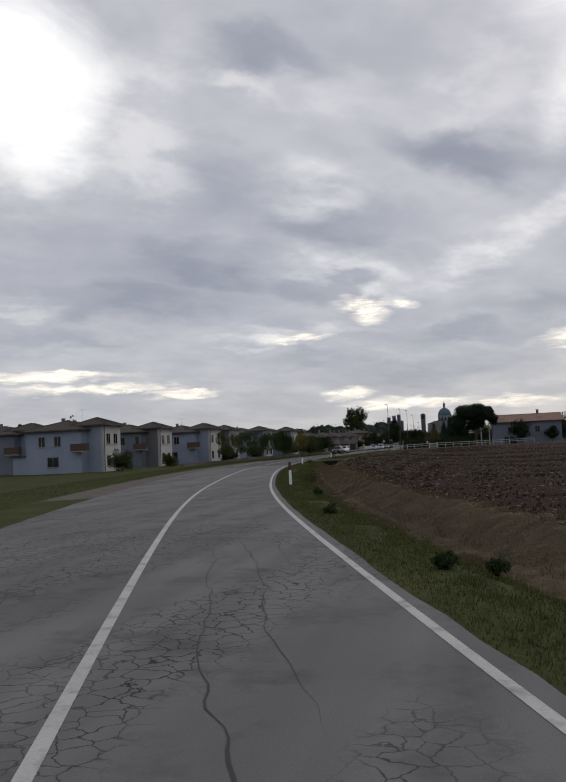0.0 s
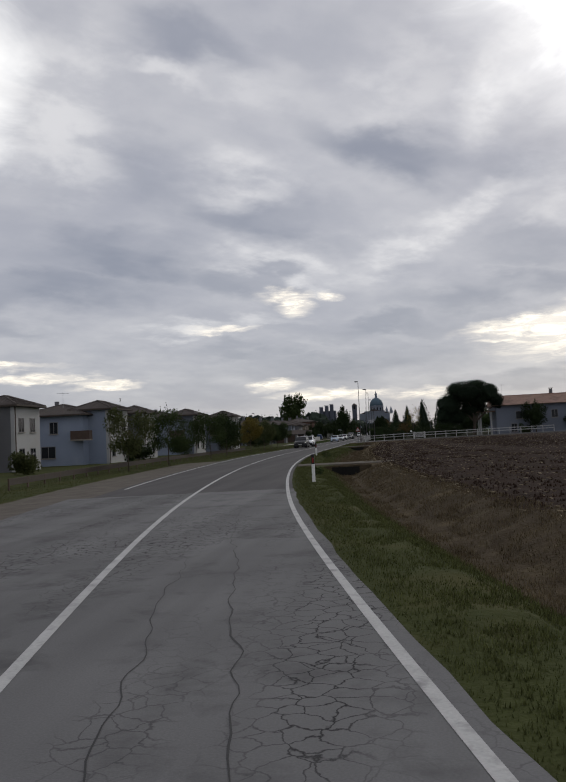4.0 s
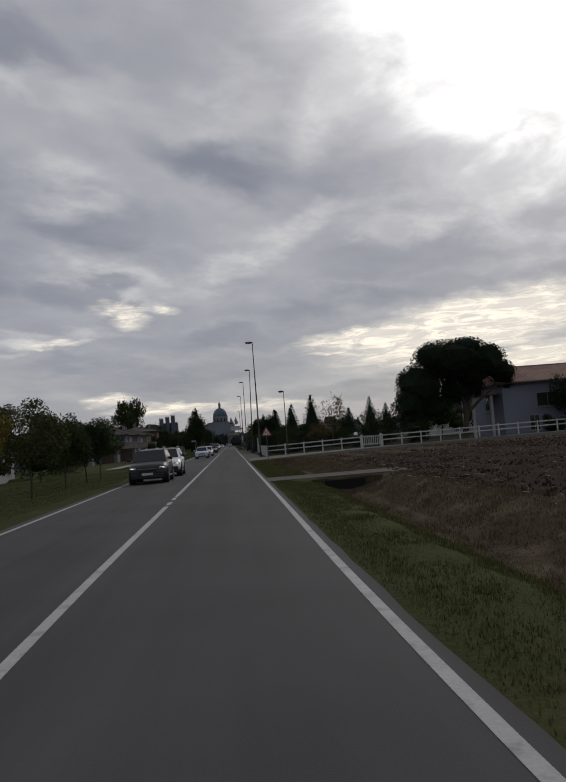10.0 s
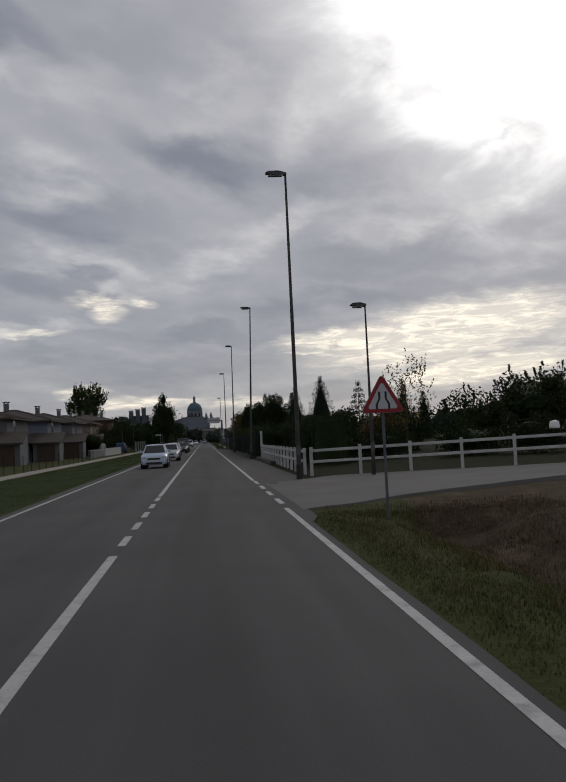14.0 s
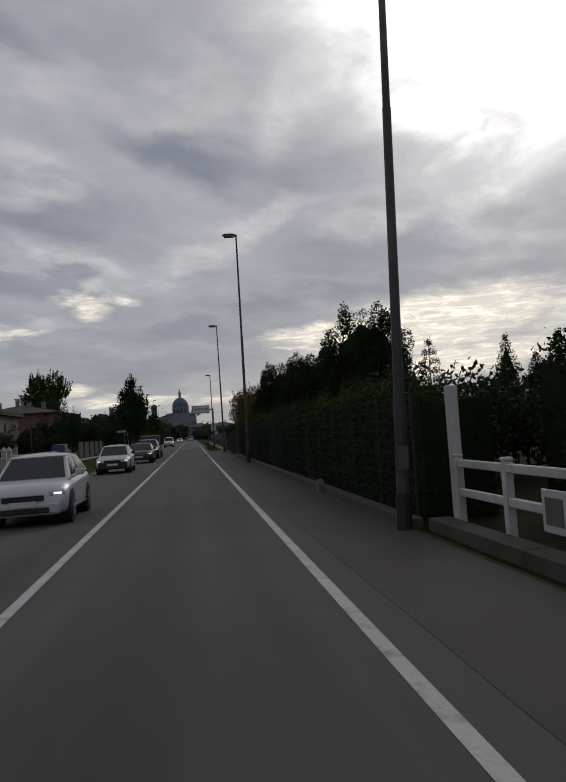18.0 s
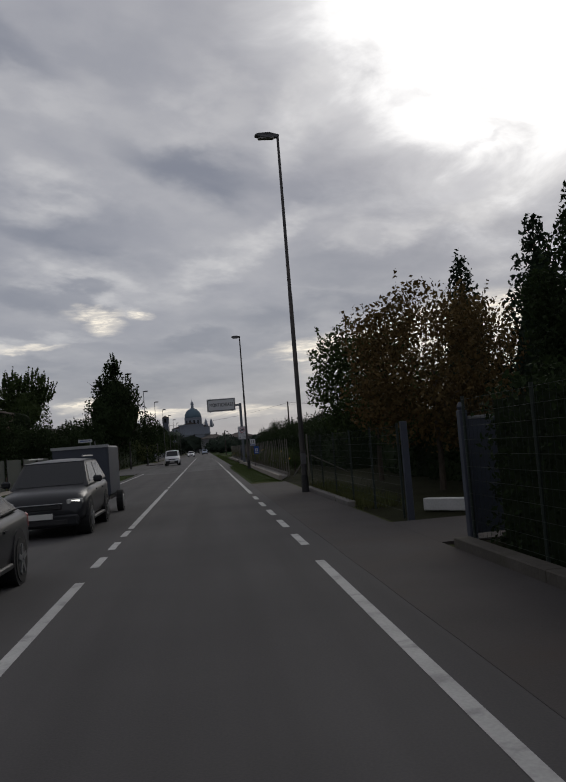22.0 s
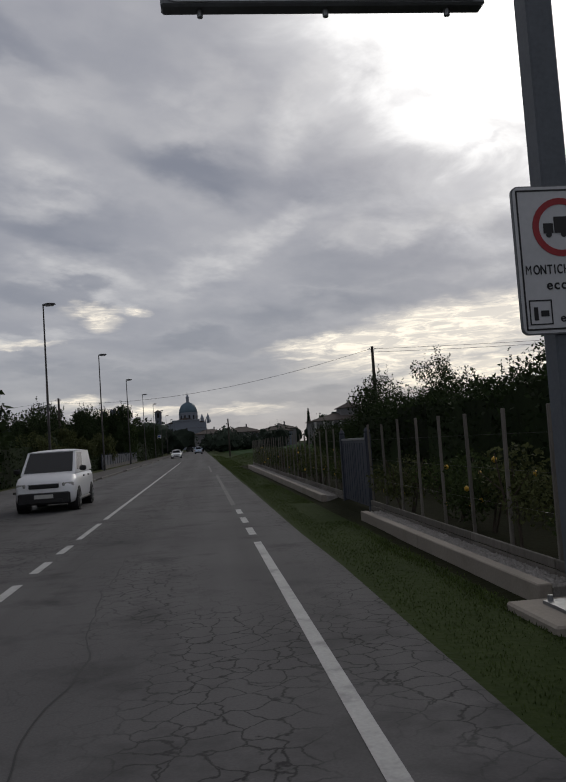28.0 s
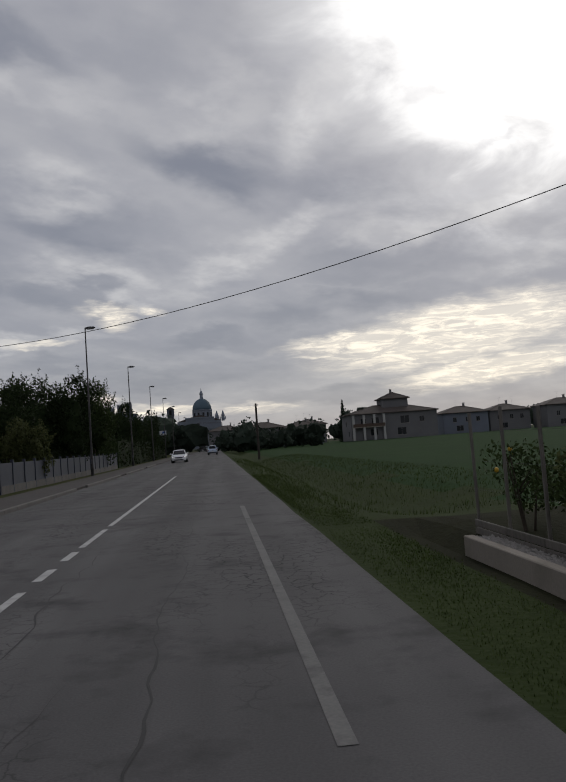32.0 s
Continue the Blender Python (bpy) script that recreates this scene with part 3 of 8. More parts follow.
def prism(bm, pts, x0, x1, m=None):
    """A polygon of (y, z) points swept from x0 to x1."""
    a = [bm.verts.new((x0, y, z)) for y, z in pts]
    b = [bm.verts.new((x1, y, z)) for y, z in pts]
    if m is not None:
        for v in a + b:
            v.co = m @ v.co
    k = len(pts)
    bm.faces.new(a)
    bm.faces.new(b[::-1])
    for i in range(k):
        bm.faces.new((a[i], b[i], b[(i + 1) % k], a[(i + 1) % k]))
    bmesh.ops.recalc_face_normals(bm, faces=bm.faces[:])
    return bm


# ---- the road's line ----
LINE_Y = [-140, -60, -20, 0, 9, 13.6, 20.2, 31.1, 46.5, 55.7, 66.6, 81, 86, 93, 99.4, 107.8, 118, 127, 137, 160]
LINE_X = [75, 45, 30.3, 23.1, 19.95, 18.4, 16.2, 13.0, 9.25, 7.2, 5.05, 3.05, 2.5, 1.75, 1.22, 0.66, 0.12, -0.05, 0.0, 0]
_yy = np.arange(-140, 170, 1.0)
_xx = np.interp(_yy, LINE_Y, LINE_X)
_k = np.exp(-0.5 * (np.arange(-14, 15) / 5.0) ** 2)
_pad = np.concatenate([_xx[0] + (np.arange(-14, 0)) * (_xx[1] - _xx[0]), _xx, np.zeros(14)])
_xs = np.convolve(_pad, _k / _k.sum(), mode="valid")


def mid(y):
    """x of the centre line."""
    return float(np.interp(y, _yy, _xs)) if y < 165 else 0.0


def at_road(y, d):
    """The point d metres to the right of the centre line, square to it."""
    s = (mid(y + 0.5) - mid(y - 0.5))
    k = 1 / math.sqrt(1 + s * s)
    return mid(y) + d * k, y - d * s * k


def ditch(d, y):
    """Height of the ground d to the right of the centre line."""
    z = -0.06
    if d > 0:
        if y < 192:
            prof_d = [0, 3.4, 3.9, 5.0, 5.9, 6.6, 8.2, 9.5, 14, 60]
            prof_z = [-0.05, -0.05, -0.02, -0.14, -0.62, -0.66, -0.05, 0.03, 0.10, 0.25]
            full = float(np.interp(d, prof_d, prof_z))
            flat = float(np.interp(d, [0, 3.4, 60], [-0.05, -0.05, 0.25]))
            cross = max(bump(y, 95.0, 2.0, 0.35), bump(y, 152.5, 1.6, 0.35), min(1, max(0, (y - 184.5) / 0.5)))
            z = full * (1 - cross) + flat * cross
        elif y < 300:
            z = float(np.interp(d, [0, 3.4, 5.0, 5.6, 40], [-0.05, -0.05, -0.04, -0.03, 0.15]))
        elif y < 394:
            z = float(np.interp(d - 0.0057 * max(0.0, y - 312) if d > 4.6 else d, [0, 3.4, 4.0, 4.9, 5.15, 5.2, 5.6, 40], [-0.05, -0.05, -0.01, -0.03, -0.12, -0.12, 0.09, 0.10]))
        else:
            prof = float(np.interp(d, [0, 3.4, 4.2, 5.4, 6.6, 7.4, 9.5, 13, 80, 400], [-0.05, -0.05, 0.0, -0.12, -0.55, -0.5, -0.05, 0.05, 0.4, 0.8]))
            k = min(1, (y - 394) / 6)
            z = prof * k + 0.0 * (1 - k)
    else:
        z = float(np.interp(-d, [0, 3.4, 4.5, 8, 20, 60], [-0.05, -0.05, -0.04, -0.12, -0.30, -0.30]))
        if y > 190:
            z = float(np.interp(-d, [0, 3.4, 4.2, 10, 60], [-0.05, -0.05, 0.0, -0.02, 0.0]))
        if y > 330:
            z = -0.05 if d > -3.4 else -0.04
    return z


def bump(y, c, half, soft):
    return max(0.0, min(1.0, (half + soft - abs(y - c)) / soft))


# ---- ground: one sheet ----
def lane_edge(d):
    """Where the field ends at the side lane, d metres from the centre line."""
    return float(np.interp(d, [3, 4.6, 7.8, 12, 22, 40, 75], [184, 187.1, 189.4, 191.3, 191.8, 190.2, 186.5]))


def ground_sheet():
    ds = [-2500, -900, -400, -220, -140, -95, -70, -52, -40, -32, -26, -21, -17, -14, -11.5, -9.5, -8, -7, -6, -5.2, -4.5, -3.8, -3.2, -1.5,
          1.5, 3.2, 3.6, 4.0, 4.4, 4.8, 5.2, 5.6, 6.0, 6.4, 6.8, 7.2, 7.7, 8.2, 8.8, 9.5, 10.3, 11.2, 12.2, 13.4, 14.8, 16.4, 18.2, 20.2, 22.6, 25.4, 28.6,
          32.4, 37, 42.5, 49, 57, 67, 80, 98, 125, 180, 300, 600, 1200, 2500]
    ys = [-900, -400, -220, -140, -100, -70, -50, -35] + [-25 + 0.8 * i for i in range(int(225 / 0.8))] + [200.4 + 2.0 * i for i in range(100)] + \
         [402 + 4 * i for i in range(40)] + [570, 590, 620, 660, 720, 800, 920, 1100, 1400, 1900, 2600, 3800]
    verts, faces, mats = [], [], []
    for y in ys:
        yc = max(-130, min(y, 160))
        for d in ds:
            fade = 1.0 if abs(d) < 120 else max(0.0, 1 - (abs(d) - 120) / 200)
            px, py = at_road(yc, d)
            px = px * fade + d * (1 - fade)
            py = y + (py - yc) * max(0.0, 1 - abs(d) / 60) * (1.0 if y < 160 else 0.0)
            z = ditch(d, y)
            if y < 186 and d > 9.5 and y > -40:
                k = min(1, (d - 9.5) / 1.5)
                z += k * (0.10 * noise.noise((px * 1.1, py * 0.9, 3)) + 0.06 * noise.noise((px * 2.7, py * 2.3, 7)) + 0.05 * math.sin(px * 2.4 + 1.5 * noise.noise((px * 0.3, py * 0.1, 1))))
            elif 4.2 < d <= 9.5 and y < 186:
                z += 0.07 * noise.noise((px * 1.6, py * 1.3, 5)) + 0.04 * noise.noise((px * 4, py * 3.4, 2))
            elif abs(d) > 4.4:
                z += 0.03 * noise.noise((px * 0.8, py * 0.8, 5))
            verts.append((px, py, z))
    w = len(ds)
    for j in range(len(ys) - 1):
        y = 0.5 * (ys[j] + ys[j + 1])
        for i in range(w - 1):
            d = 0.5 * (ds[i] + ds[i + 1])
            faces.append((j * w + i, j * w + i + 1, (j + 1) * w + i + 1, (j + 1) * w + i))
            jitter = 0.5 * noise.noise((d, y * 0.5, 0))
            if y > 700 or y < -150 or abs(d) > 400:
                k = 5
            elif d > 0:
                if y < lane_edge(d):
                    k = 0 if d < 5.8 + jitter else (1 if d < 8.5 + 0.9 * jitter else 2)
                    if y > 168 and k == 2 and d < 8.8 + (y - 168) * 1.6:
                        k = 1
                elif y < 300:
                    # 7: garden ground darkened in its colour for the shade under trees
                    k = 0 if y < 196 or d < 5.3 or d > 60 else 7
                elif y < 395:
                    # 7 again: the orchard's shade is painted into its ground
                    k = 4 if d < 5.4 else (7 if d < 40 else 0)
                else:
                    k = 4 if d < 9 + jitter * 2 else 3
                    if d > 200:
                        k = 5
            else:
                k = 0
                if y < 112 and -7.0 < d < -3.6 and y > 30:
                    k = 6
                if 190 < y < 330 and -9 < d:
                    k = 4
            mats.append(k)
    me = bpy.data.meshes.new("ground")
    me.from_pydata(verts, [], faces)
    for m in (GRASS, GRASS_DRY, SOIL, CROP, GRASS_FRESH, FARLAND, GRAVEL, GARDEN_SHADE):
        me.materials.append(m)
    me.polygons.foreach_set("material_index", mats)
    return tagged(new("ground", me), "flat farmland with grass verges, dry ditch banks and ploughed soil", "ground", kind="structure")


ground = ground_sheet()


def strip(name, y0, y1, left, right, z, mat, label, step=1.0, thick=0.0, kind="structure", category="road", wave=0.0):
    """A band along the road between two offsets, which may be numbers or functions of y."""
    n = max(2, int((y1 - y0) / step) + 1)
    verts, faces = [], []
    for i in range(n):
        y = y0 + (y1 - y0) * i / (n - 1)
        a, b = (f(y) if callable(f) else f for f in (left, right))
        if wave:
            a -= wave * abs(noise.noise((y * 0.9, a, 1)))
            b += wave * abs(noise.noise((y * 1.1, b, 4)))
        for d in (a, b):
            px, py = at_road(y, d)
            verts.append((px, py, z))
        if thick:
            for d in (a, b):
                px, py = at_road(y, d)
                verts.append((px, py, z - thick))
    k = 4 if thick else 2
    for i in range(n - 1):
        o = i * k
        faces.append((o, o + 1, o + k + 1, o + k))
        if thick:
            faces.append((o + 2, o, o + k, o + k + 2))
            faces.append((o + 1, o + 3, o + k + 3, o + k + 1))
    if thick:
        e = (n - 1) * k
        faces += [(0, 2, 3, 1), (e, e + 1, e + 3, e + 2)]
    ob = part(name, (verts, faces), mat)
    return tagged(ob, label, category, kind=kind)


strip("road_1", -130, 74, lambda y: -4.35, 3.36, 0.0, ASPHALT_OLD, "old cracked grey asphalt road in a bend", thick=0.2, wave=0.12)
strip("road_2", 74, 333, lambda y: -3.6 if y < 196 else -3.75, lambda y: 3.33 if y < 185 else 3.58, 0.0, ASPHALT_NEW, "smooth dark asphalt country road", thick=0.2, wave=0.06)
strip("road_3", 333, 1000, -4.2, 4.0, 0.0, ASPHALT_WORN, "worn patched asphalt road into the town", step=4, thick=0.2, wave=0.1)
strip("pavement_1", 196, 298.5, 3.58, 5.05, 0.004, PAVING, "dark stained asphalt footway beside a hedge", thick=0.2, category="pavement", wave=0.03)


def side_lane():
    """The lane that leaves along the white fence, climbing a little."""
    near = ((3.5, 186.6), (4.6, 187.1), (6.2, 188.5), (7.8, 189.4), (12, 191.3), (22, 191.8), (40, 190.2), (75, 186.5))
    far = ((3.5, 197.0), (4.6, 197.6), (6.2, 199.3), (7.8, 198.9), (12, 197.6), (22, 195.8), (40, 194.0), (75, 190.5))
    v, f = [], []
    for i in range(60):
        x = 3.5 + 71.5 * (i / 59) ** 1.6
        z = float(np.interp(x, [3.5, 5, 15, 40, 75], [0.002, 0.01, 0.17, 0.36, 0.5]))
        y0, y1 = (float(np.interp(x, [p[0] for p in e], [p[1] for p in e])) for e in (near, far))
        y0 += 0.18 * noise.noise((x * 1.3, 0, 3))
        v += [(x, y0, z), (x, y1, z), (x, y0 - 0.25, z - 0.5), (x, y1 + 0.2, z - 0.5)]
        if i:
            o = 4 * i - 4
            f += [(o, o + 4, o + 5, o + 1), (o + 2, o + 6, o + 4, o), (o + 1, o + 5, o + 7, o + 3)]
    tagged(part("side_road", (v, f), LANE), "pale side lane joining the road", "road", kind="structure")


side_lane()

strip("field_crossing", 93.7, 96.4, 3.5, 9.2, -0.005, GRAVEL, "worn gravel field crossing over the ditch", step=0.2, category="path", thick=0.05, wave=0.5)
strip("field_crossing", 151.0, 153.9, 3.3, 9.2, -0.005, OLD_KERB, "worn dark gravel field crossing over the ditch", step=0.2, category="path", thick=0.05, wave=0.1)


def line(name, y0, y1, d, width, label="white painted road line"):
    return strip(name, y0, y1, d - width / 2, d + width / 2, 0.004, PAINT_WORN if "worn" in label else PAINT_LINE, label, category="road marking")


line("centre_line", -60, 97, 0, 0.12)
line("edge_line", -60, 187, 3.16, 0.115)
line("edge_line", 199, 276, 3.17, 0.125)
line("edge_line", 292, 322, 3.2, 0.12)
line("edge_line", 332, 348, 3.2, 0.12)
line("edge_line", 356, 378, 3.15, 0.12, "worn white painted road line")
line("edge_line", 384, 400, 2.95, 0.11, "worn white painted road line")
line("edge_line", 78, 330, -3.3, 0.12)
for a, b in ((100, 142), (146, 181), (193, 262), (265, 276), (283, 300), (310, 327), (329, 341), (350.5, 353.6), (354.6, 389.5), (393.6, 396.5), (397.2, 425)):
    line("centre_line", a, b, 0, 0.13 if a < 340 else 0.11)
for a0, a1, n, d in ((97, 100, 2, 0), (142, 146, 2, 0), (181.5, 193, 5, 0), (262, 265, 1, 0), (276.8, 283, 3, 0), (300.8, 310, 4, 0), (187.5, 199, 4, 3.2), (277, 291, 5, 3.2),
                     (342, 350, 4, 0), (389.8, 393.4, 2, 0), (323, 331, 2, 3.2), (348.5, 355, 3, 3.2)):
    for i in range(n):
        p = a0 + (a1 - a0) * (i + 0.25) / n
        tagged(line("dash", p, p + (a1 - a0) / n * 0.55, d, 0.13), "short white painted road dash", "road marking")
strip("asphalt_patch", 326.2, 333.0, -3.9, 3.7, 0.003, ASPHALT_WORN, "worn patch of darker asphalt across the road", step=0.5, category="road patch", wave=0.08)
strip("tar_seam", 326.0, 326.25, -3.7, 3.6, 0.0045, ASPHALT_NEW, "dark tar seam across the road", step=0.3, category="road patch", wave=0.05)
strip("tar_seam", 333.0, 333.35, -4.1, 3.9, 0.005, TAR, "dark tar seam across the road", step=0.3, category="road patch")



def road_crack(y0, y1, d, seed, width=0.013):
    """A dark wandering crack along the lane."""
    v, f = [], []
    n = int((y1 - y0) / 0.18)
    for i in range(n + 1):
        y = y0 + (y1 - y0) * i / n
        c = d + 0.22 * noise.noise((y * 0.35, seed, 0)) + 0.09 * noise.noise((y * 1.9, seed, 5))
        w = width * (0.35 + abs(noise.noise((y * 0.8, seed, 9)))) * min(1, 4 * i / n, 4 * (1 - i / n))
        for e in (c - w, c + w):
            v.append((*at_road(y, e), 0.0035))
        if i:
            o = 2 * i - 2
            f.append((o, o + 1, o + 3, o + 2))
    tagged(part("road_crack", (v, f), TAR), "dark wandering crack in the old asphalt", "road crack", kind="structure")


for i, (ca, cb, cd) in enumerate(((-8, 16, 1.05), (2, 14, 1.7), (6, 30, 2.25), (10, 34, 0.8), (22, 48, 1.3), (28, 44, 2.3), (38, 62, 1.0), (46, 70, 1.8), (-6, 20, -1.6), (8, 36, -2.6), (30, 60, -3.2), (40, 66, -1.4),
                                  (336, 352, 1.3), (342, 366, 0.6), (350, 372, 1.9), (360, 386, 1.2), (372, 396, 0.5), (376, 400, 1.8), (340, 362, -1.2), (366, 392, -2.2))):
    road_crack(ca, cb, cd, 3.7 * i)
for i, (ca, cb, cd) in enumerate(((148, 153, 1.1), (166, 170, 1.3))):
    road_crack(ca, cb, cd, 90 + i, 0.03)

# ---- leaves, crowns and trees ----
RNG = np.random.default_rng(5)


def leaf_cloud(points, size, flat=0.0, rng=RNG):
    """One small bent quad at each point."""
    n = len(points)
    a = rng.normal(size=(n, 3))
    a[:, 2] *= (1 - flat)
    a /= np.linalg.norm(a, axis=1)[:, None]
    b = np.cross(a, rng.normal(size=(n, 3)))
    b /= np.linalg.norm(b, axis=1)[:, None]
    s = size * rng.uniform(0.6, 1.35, size=(n, 1))
    p = np.asarray(points)
    v = np.stack([p - a * s - b * s * 0.15, p + b * s * 0.55, p + a * s - b * s * 0.15, p - b * s * 0.5], axis=1).reshape(-1, 3)
    f = np.arange(4 * n).reshape(-1, 4)
    return v, f


def fast_mesh(name, v, f, mat, parent=None, label=""):
    me = bpy.data.meshes.new(name)
    me.from_pydata(v.tolist(), [], f.tolist())
    me.materials.append(mat)
    ob = new(name, me)
    if parent:
        ob.parent = parent
    if label:
        ob["label"] = label
    return ob


def blob_points(blobs, n, rng, shell=0.55):
    """Points in a union of ellipsoids (x, y, z, rx, ry, rz), thickest near their skins."""
    vol = np.array([b[3] * b[4] + b[4] * b[5] + b[3] * b[5] for b in blobs])
    out = []
    for b, k in zip(blobs, np.maximum(8, (n * vol / vol.sum()).astype(int))):
        d = rng.normal(size=(k, 3))
        d /= np.linalg.norm(d, axis=1)[:, None]
        r = rng.uniform(shell ** 3, 1.12, size=(k, 1)) ** (1 / 3)
        out.append(np.array(b[:3]) + d * r * np.array(b[3:6]))
    return np.concatenate(out)


def core(blobs, shrink=0.72, rough=0.18, rng=RNG, sub=1):
    """Lumpy inner masses, so that a crown is not seen through everywhere."""
    bm = bmesh.new()
    for b in blobs:
        m = Matrix.Translation(b[:3]) @ Matrix.Diagonal((b[3] * shrink, b[4] * shrink, b[5] * shrink, 1))
        res = bmesh.ops.create_icosphere(bm, subdivisions=sub, radius=1.0, matrix=m)
        for v in res["verts"]:
            c = Vector(b[:3])
            v.co = c + (v.co - c) * (1 + rough * noise.noise(v.co * 1.3) * 2)
    bm.verts.ensure_lookup_table()
    bm.verts.index_update()
    v = np.array([q.co[:] for q in bm.verts])
    f = [tuple(q.index for q in p.verts) for p in bm.faces]
    bm.free()
    return v, f


def crown(name, blobs, n, size, mat, parent, rng, shell=0.55, solid=0.7, label=""):
    v, f = leaf_cloud(blob_points(blobs, n, rng, shell), size, rng=rng)
    v, f = v.tolist(), f.tolist()
    if solid:
        cv, cf = core(blobs, solid, sub=2)
        o = len(v)
        v += cv.tolist()
        f += [tuple(i + o for i in q) for q in cf]
    ob = part(name, (v, f), mat, parent, label)
    return ob


def trunk_mesh(height, r, rng, limbs=5, spread=1.2, crown_from=0.45, lean=0.05, n=8):
    bm = bmesh.new()
    pts = [Vector((0, 0, -0.1))]
    for i in range(1, 5):
        pts.append(Vector((rng.normal() * lean * i * 0.4, rng.normal() * lean * i * 0.4, height * i / 4)))
    for i in range(4):
        tube(bm, pts[i], pts[i + 1], r * (1 - 0.2 * i), r * (1 - 0.2 * (i + 1)), n, cap=False)
    for i in range(limbs):
        z = height * (crown_from + (1 - crown_from) * rng.uniform(0, 0.9))
        k = min(3, int(z / height * 4))
        base = pts[k].lerp(pts[k + 1], z / height * 4 - k)
        a = rng.uniform(0, 2 * math.pi)
        s = spread * rng.uniform(0.6, 1.1)
        q = base + Vector((math.cos(a) * s * 0.55, math.sin(a) * s * 0.55, s * 0.55))
        e = q + Vector((math.cos(a + 0.4) * s * 0.5, math.sin(a + 0.4) * s * 0.5, s * 0.4))
        tube(bm, base, q, r * 0.38, r * 0.22, 5, cap=False)
        tube(bm, q, e, r * 0.22, r * 0.06, 5, cap=False)
    return bm


def round_blobs(height, width, bottom, rng, k=9):
    """A lumpy main mass and many small clumps that make an uneven roundish crown."""
    cz, hz = (height + bottom) / 2, (height - bottom) / 2
    out = [(0, 0, cz - hz * 0.06, width * 0.37, width * 0.37, hz * 0.76)]
    for i in range(2 * k + 6):
        a, u = rng.uniform(0, 2 * math.pi), rng.uniform(-0.9, 0.95)
        r = math.sqrt(max(0, 1 - u * u)) ** 0.8 * width * 0.40 * rng.uniform(0.75, 1.15)
        s = rng.uniform(0.10, 0.19)
        out.append((math.cos(a) * r, math.sin(a) * r, cz + u * hz * 0.86, width * s, width * s, width * s * rng.uniform(0.8, 1.3)))
    return out


def spire_blobs(height, width, bottom, rng, k=26):
    """Uneven clumps that narrow towards a broken top."""
    hz = (height - bottom) / 2
    out = [(0, 0, bottom + hz * 0.8, width * 0.33, width * 0.33, hz * 0.78), (0.2, 0, bottom + hz * 1.25, width * 0.20, width * 0.20, hz * 0.55)]
    for i in range(k):
        u = rng.uniform(0, 0.97)
        a = rng.uniform(0, 2 * math.pi)
        r = width * 0.46 * (1 - u) ** 0.75 * rng.uniform(0.75, 1.1)
        s = width * rng.uniform(0.07, 0.13) * (1.15 - 0.5 * u)
        out.append((math.cos(a) * r, math.sin(a) * r, bottom + 2 * hz * (0.06 + 0.92 * u), s, s, s * 1.2))
    return out


def upright_blobs(height, width, bottom, rng, k=60):
    """A dense oval mass edged with many narrow upright sprays."""
    cz, hz = (height + bottom) / 2, (height - bottom) / 2
    out = [(0, 0, cz, width * 0.46, width * 0.46, hz * 0.90)]
    for i in range(k):
        a, u = rng.uniform(0, 2 * math.pi), rng.uniform(-0.85, 0.9)
        r = math.sqrt(1 - u * u) * width * 0.42 * rng.uniform(0.85, 1.1)
        s = width * rng.uniform(0.05, 0.09)
        out.append((math.cos(a) * r, math.sin(a) * r, cz + u * hz * 0.9, s, s, hz * rng.uniform(0.14, 0.26)))
    return out


def shoot_points(blobs, n, length, rng):
    """Leaves strung along young shoots that stick up and out of a crown."""
    pts, m = [], 11
    skin = blob_points(blobs, max(60, n * 4), rng, 0.95)
    c = skin.mean(axis=0)
    top = skin[skin[:, 2] > c[2]]
    for i in range(n):
        p = top[rng.integers(0, len(top))]
        d = (p - c) / (np.linalg.norm(p - c) + 1e-6)
        d = d * 0.5 + np.array([0, 0, 1.0]) + rng.normal(0, 0.15, 3)
        l = length * rng.uniform(0.35, 1.1)
        t = np.linspace(0, 1, m)[:, None]
        pts.append(p + d * l * t + rng.normal(0, 0.03, (m, 3)))
    return np.concatenate(pts)


def broadleaf(name, label, x, y, height, width, bottom, mat, leaves=2600, size=0.12, seed=1, z=-0.05, group="", solid=0.62, k=9, category="tree", trunk=None, blobs=None, shoots=None):
    rng = np.random.default_rng(seed)
    t = thing(name, label, category, (x, y, z), 0, group)
    part("trunk", trunk_mesh(height * 0.72, trunk or max(0.06, height * 0.018), rng, 6, width * 0.27, min(0.7, bottom / height + 0.1)), BARK, t)
    blobs = blobs(height, width, bottom, rng) if blobs else round_blobs(height, width, bottom, rng, k)
    pts = blob_points(blobs, leaves, rng, 0.45)
    n = int(width * height * 1.1) if shoots is None else shoots
    if n:
        pts = np.concatenate([pts, shoot_points(blobs, n, height * 0.065 + 0.12, rng)])
    v, f = leaf_cloud(pts, size, rng=rng)
    v, f = v.tolist(), f.tolist()
    if solid >= 0.55:
        cv, cf = core(blobs[:2] if len(blobs) > 1 and blobs[1][3] > 0.15 * width else blobs[:1], 0.40 + 0.5 * solid, 0.16, sub=3)
        o = len(v)
        v += cv.tolist()
        f += [tuple(i + o for i in q) for q in cf]
    part("crown", (v, f), mat, t)
    return t


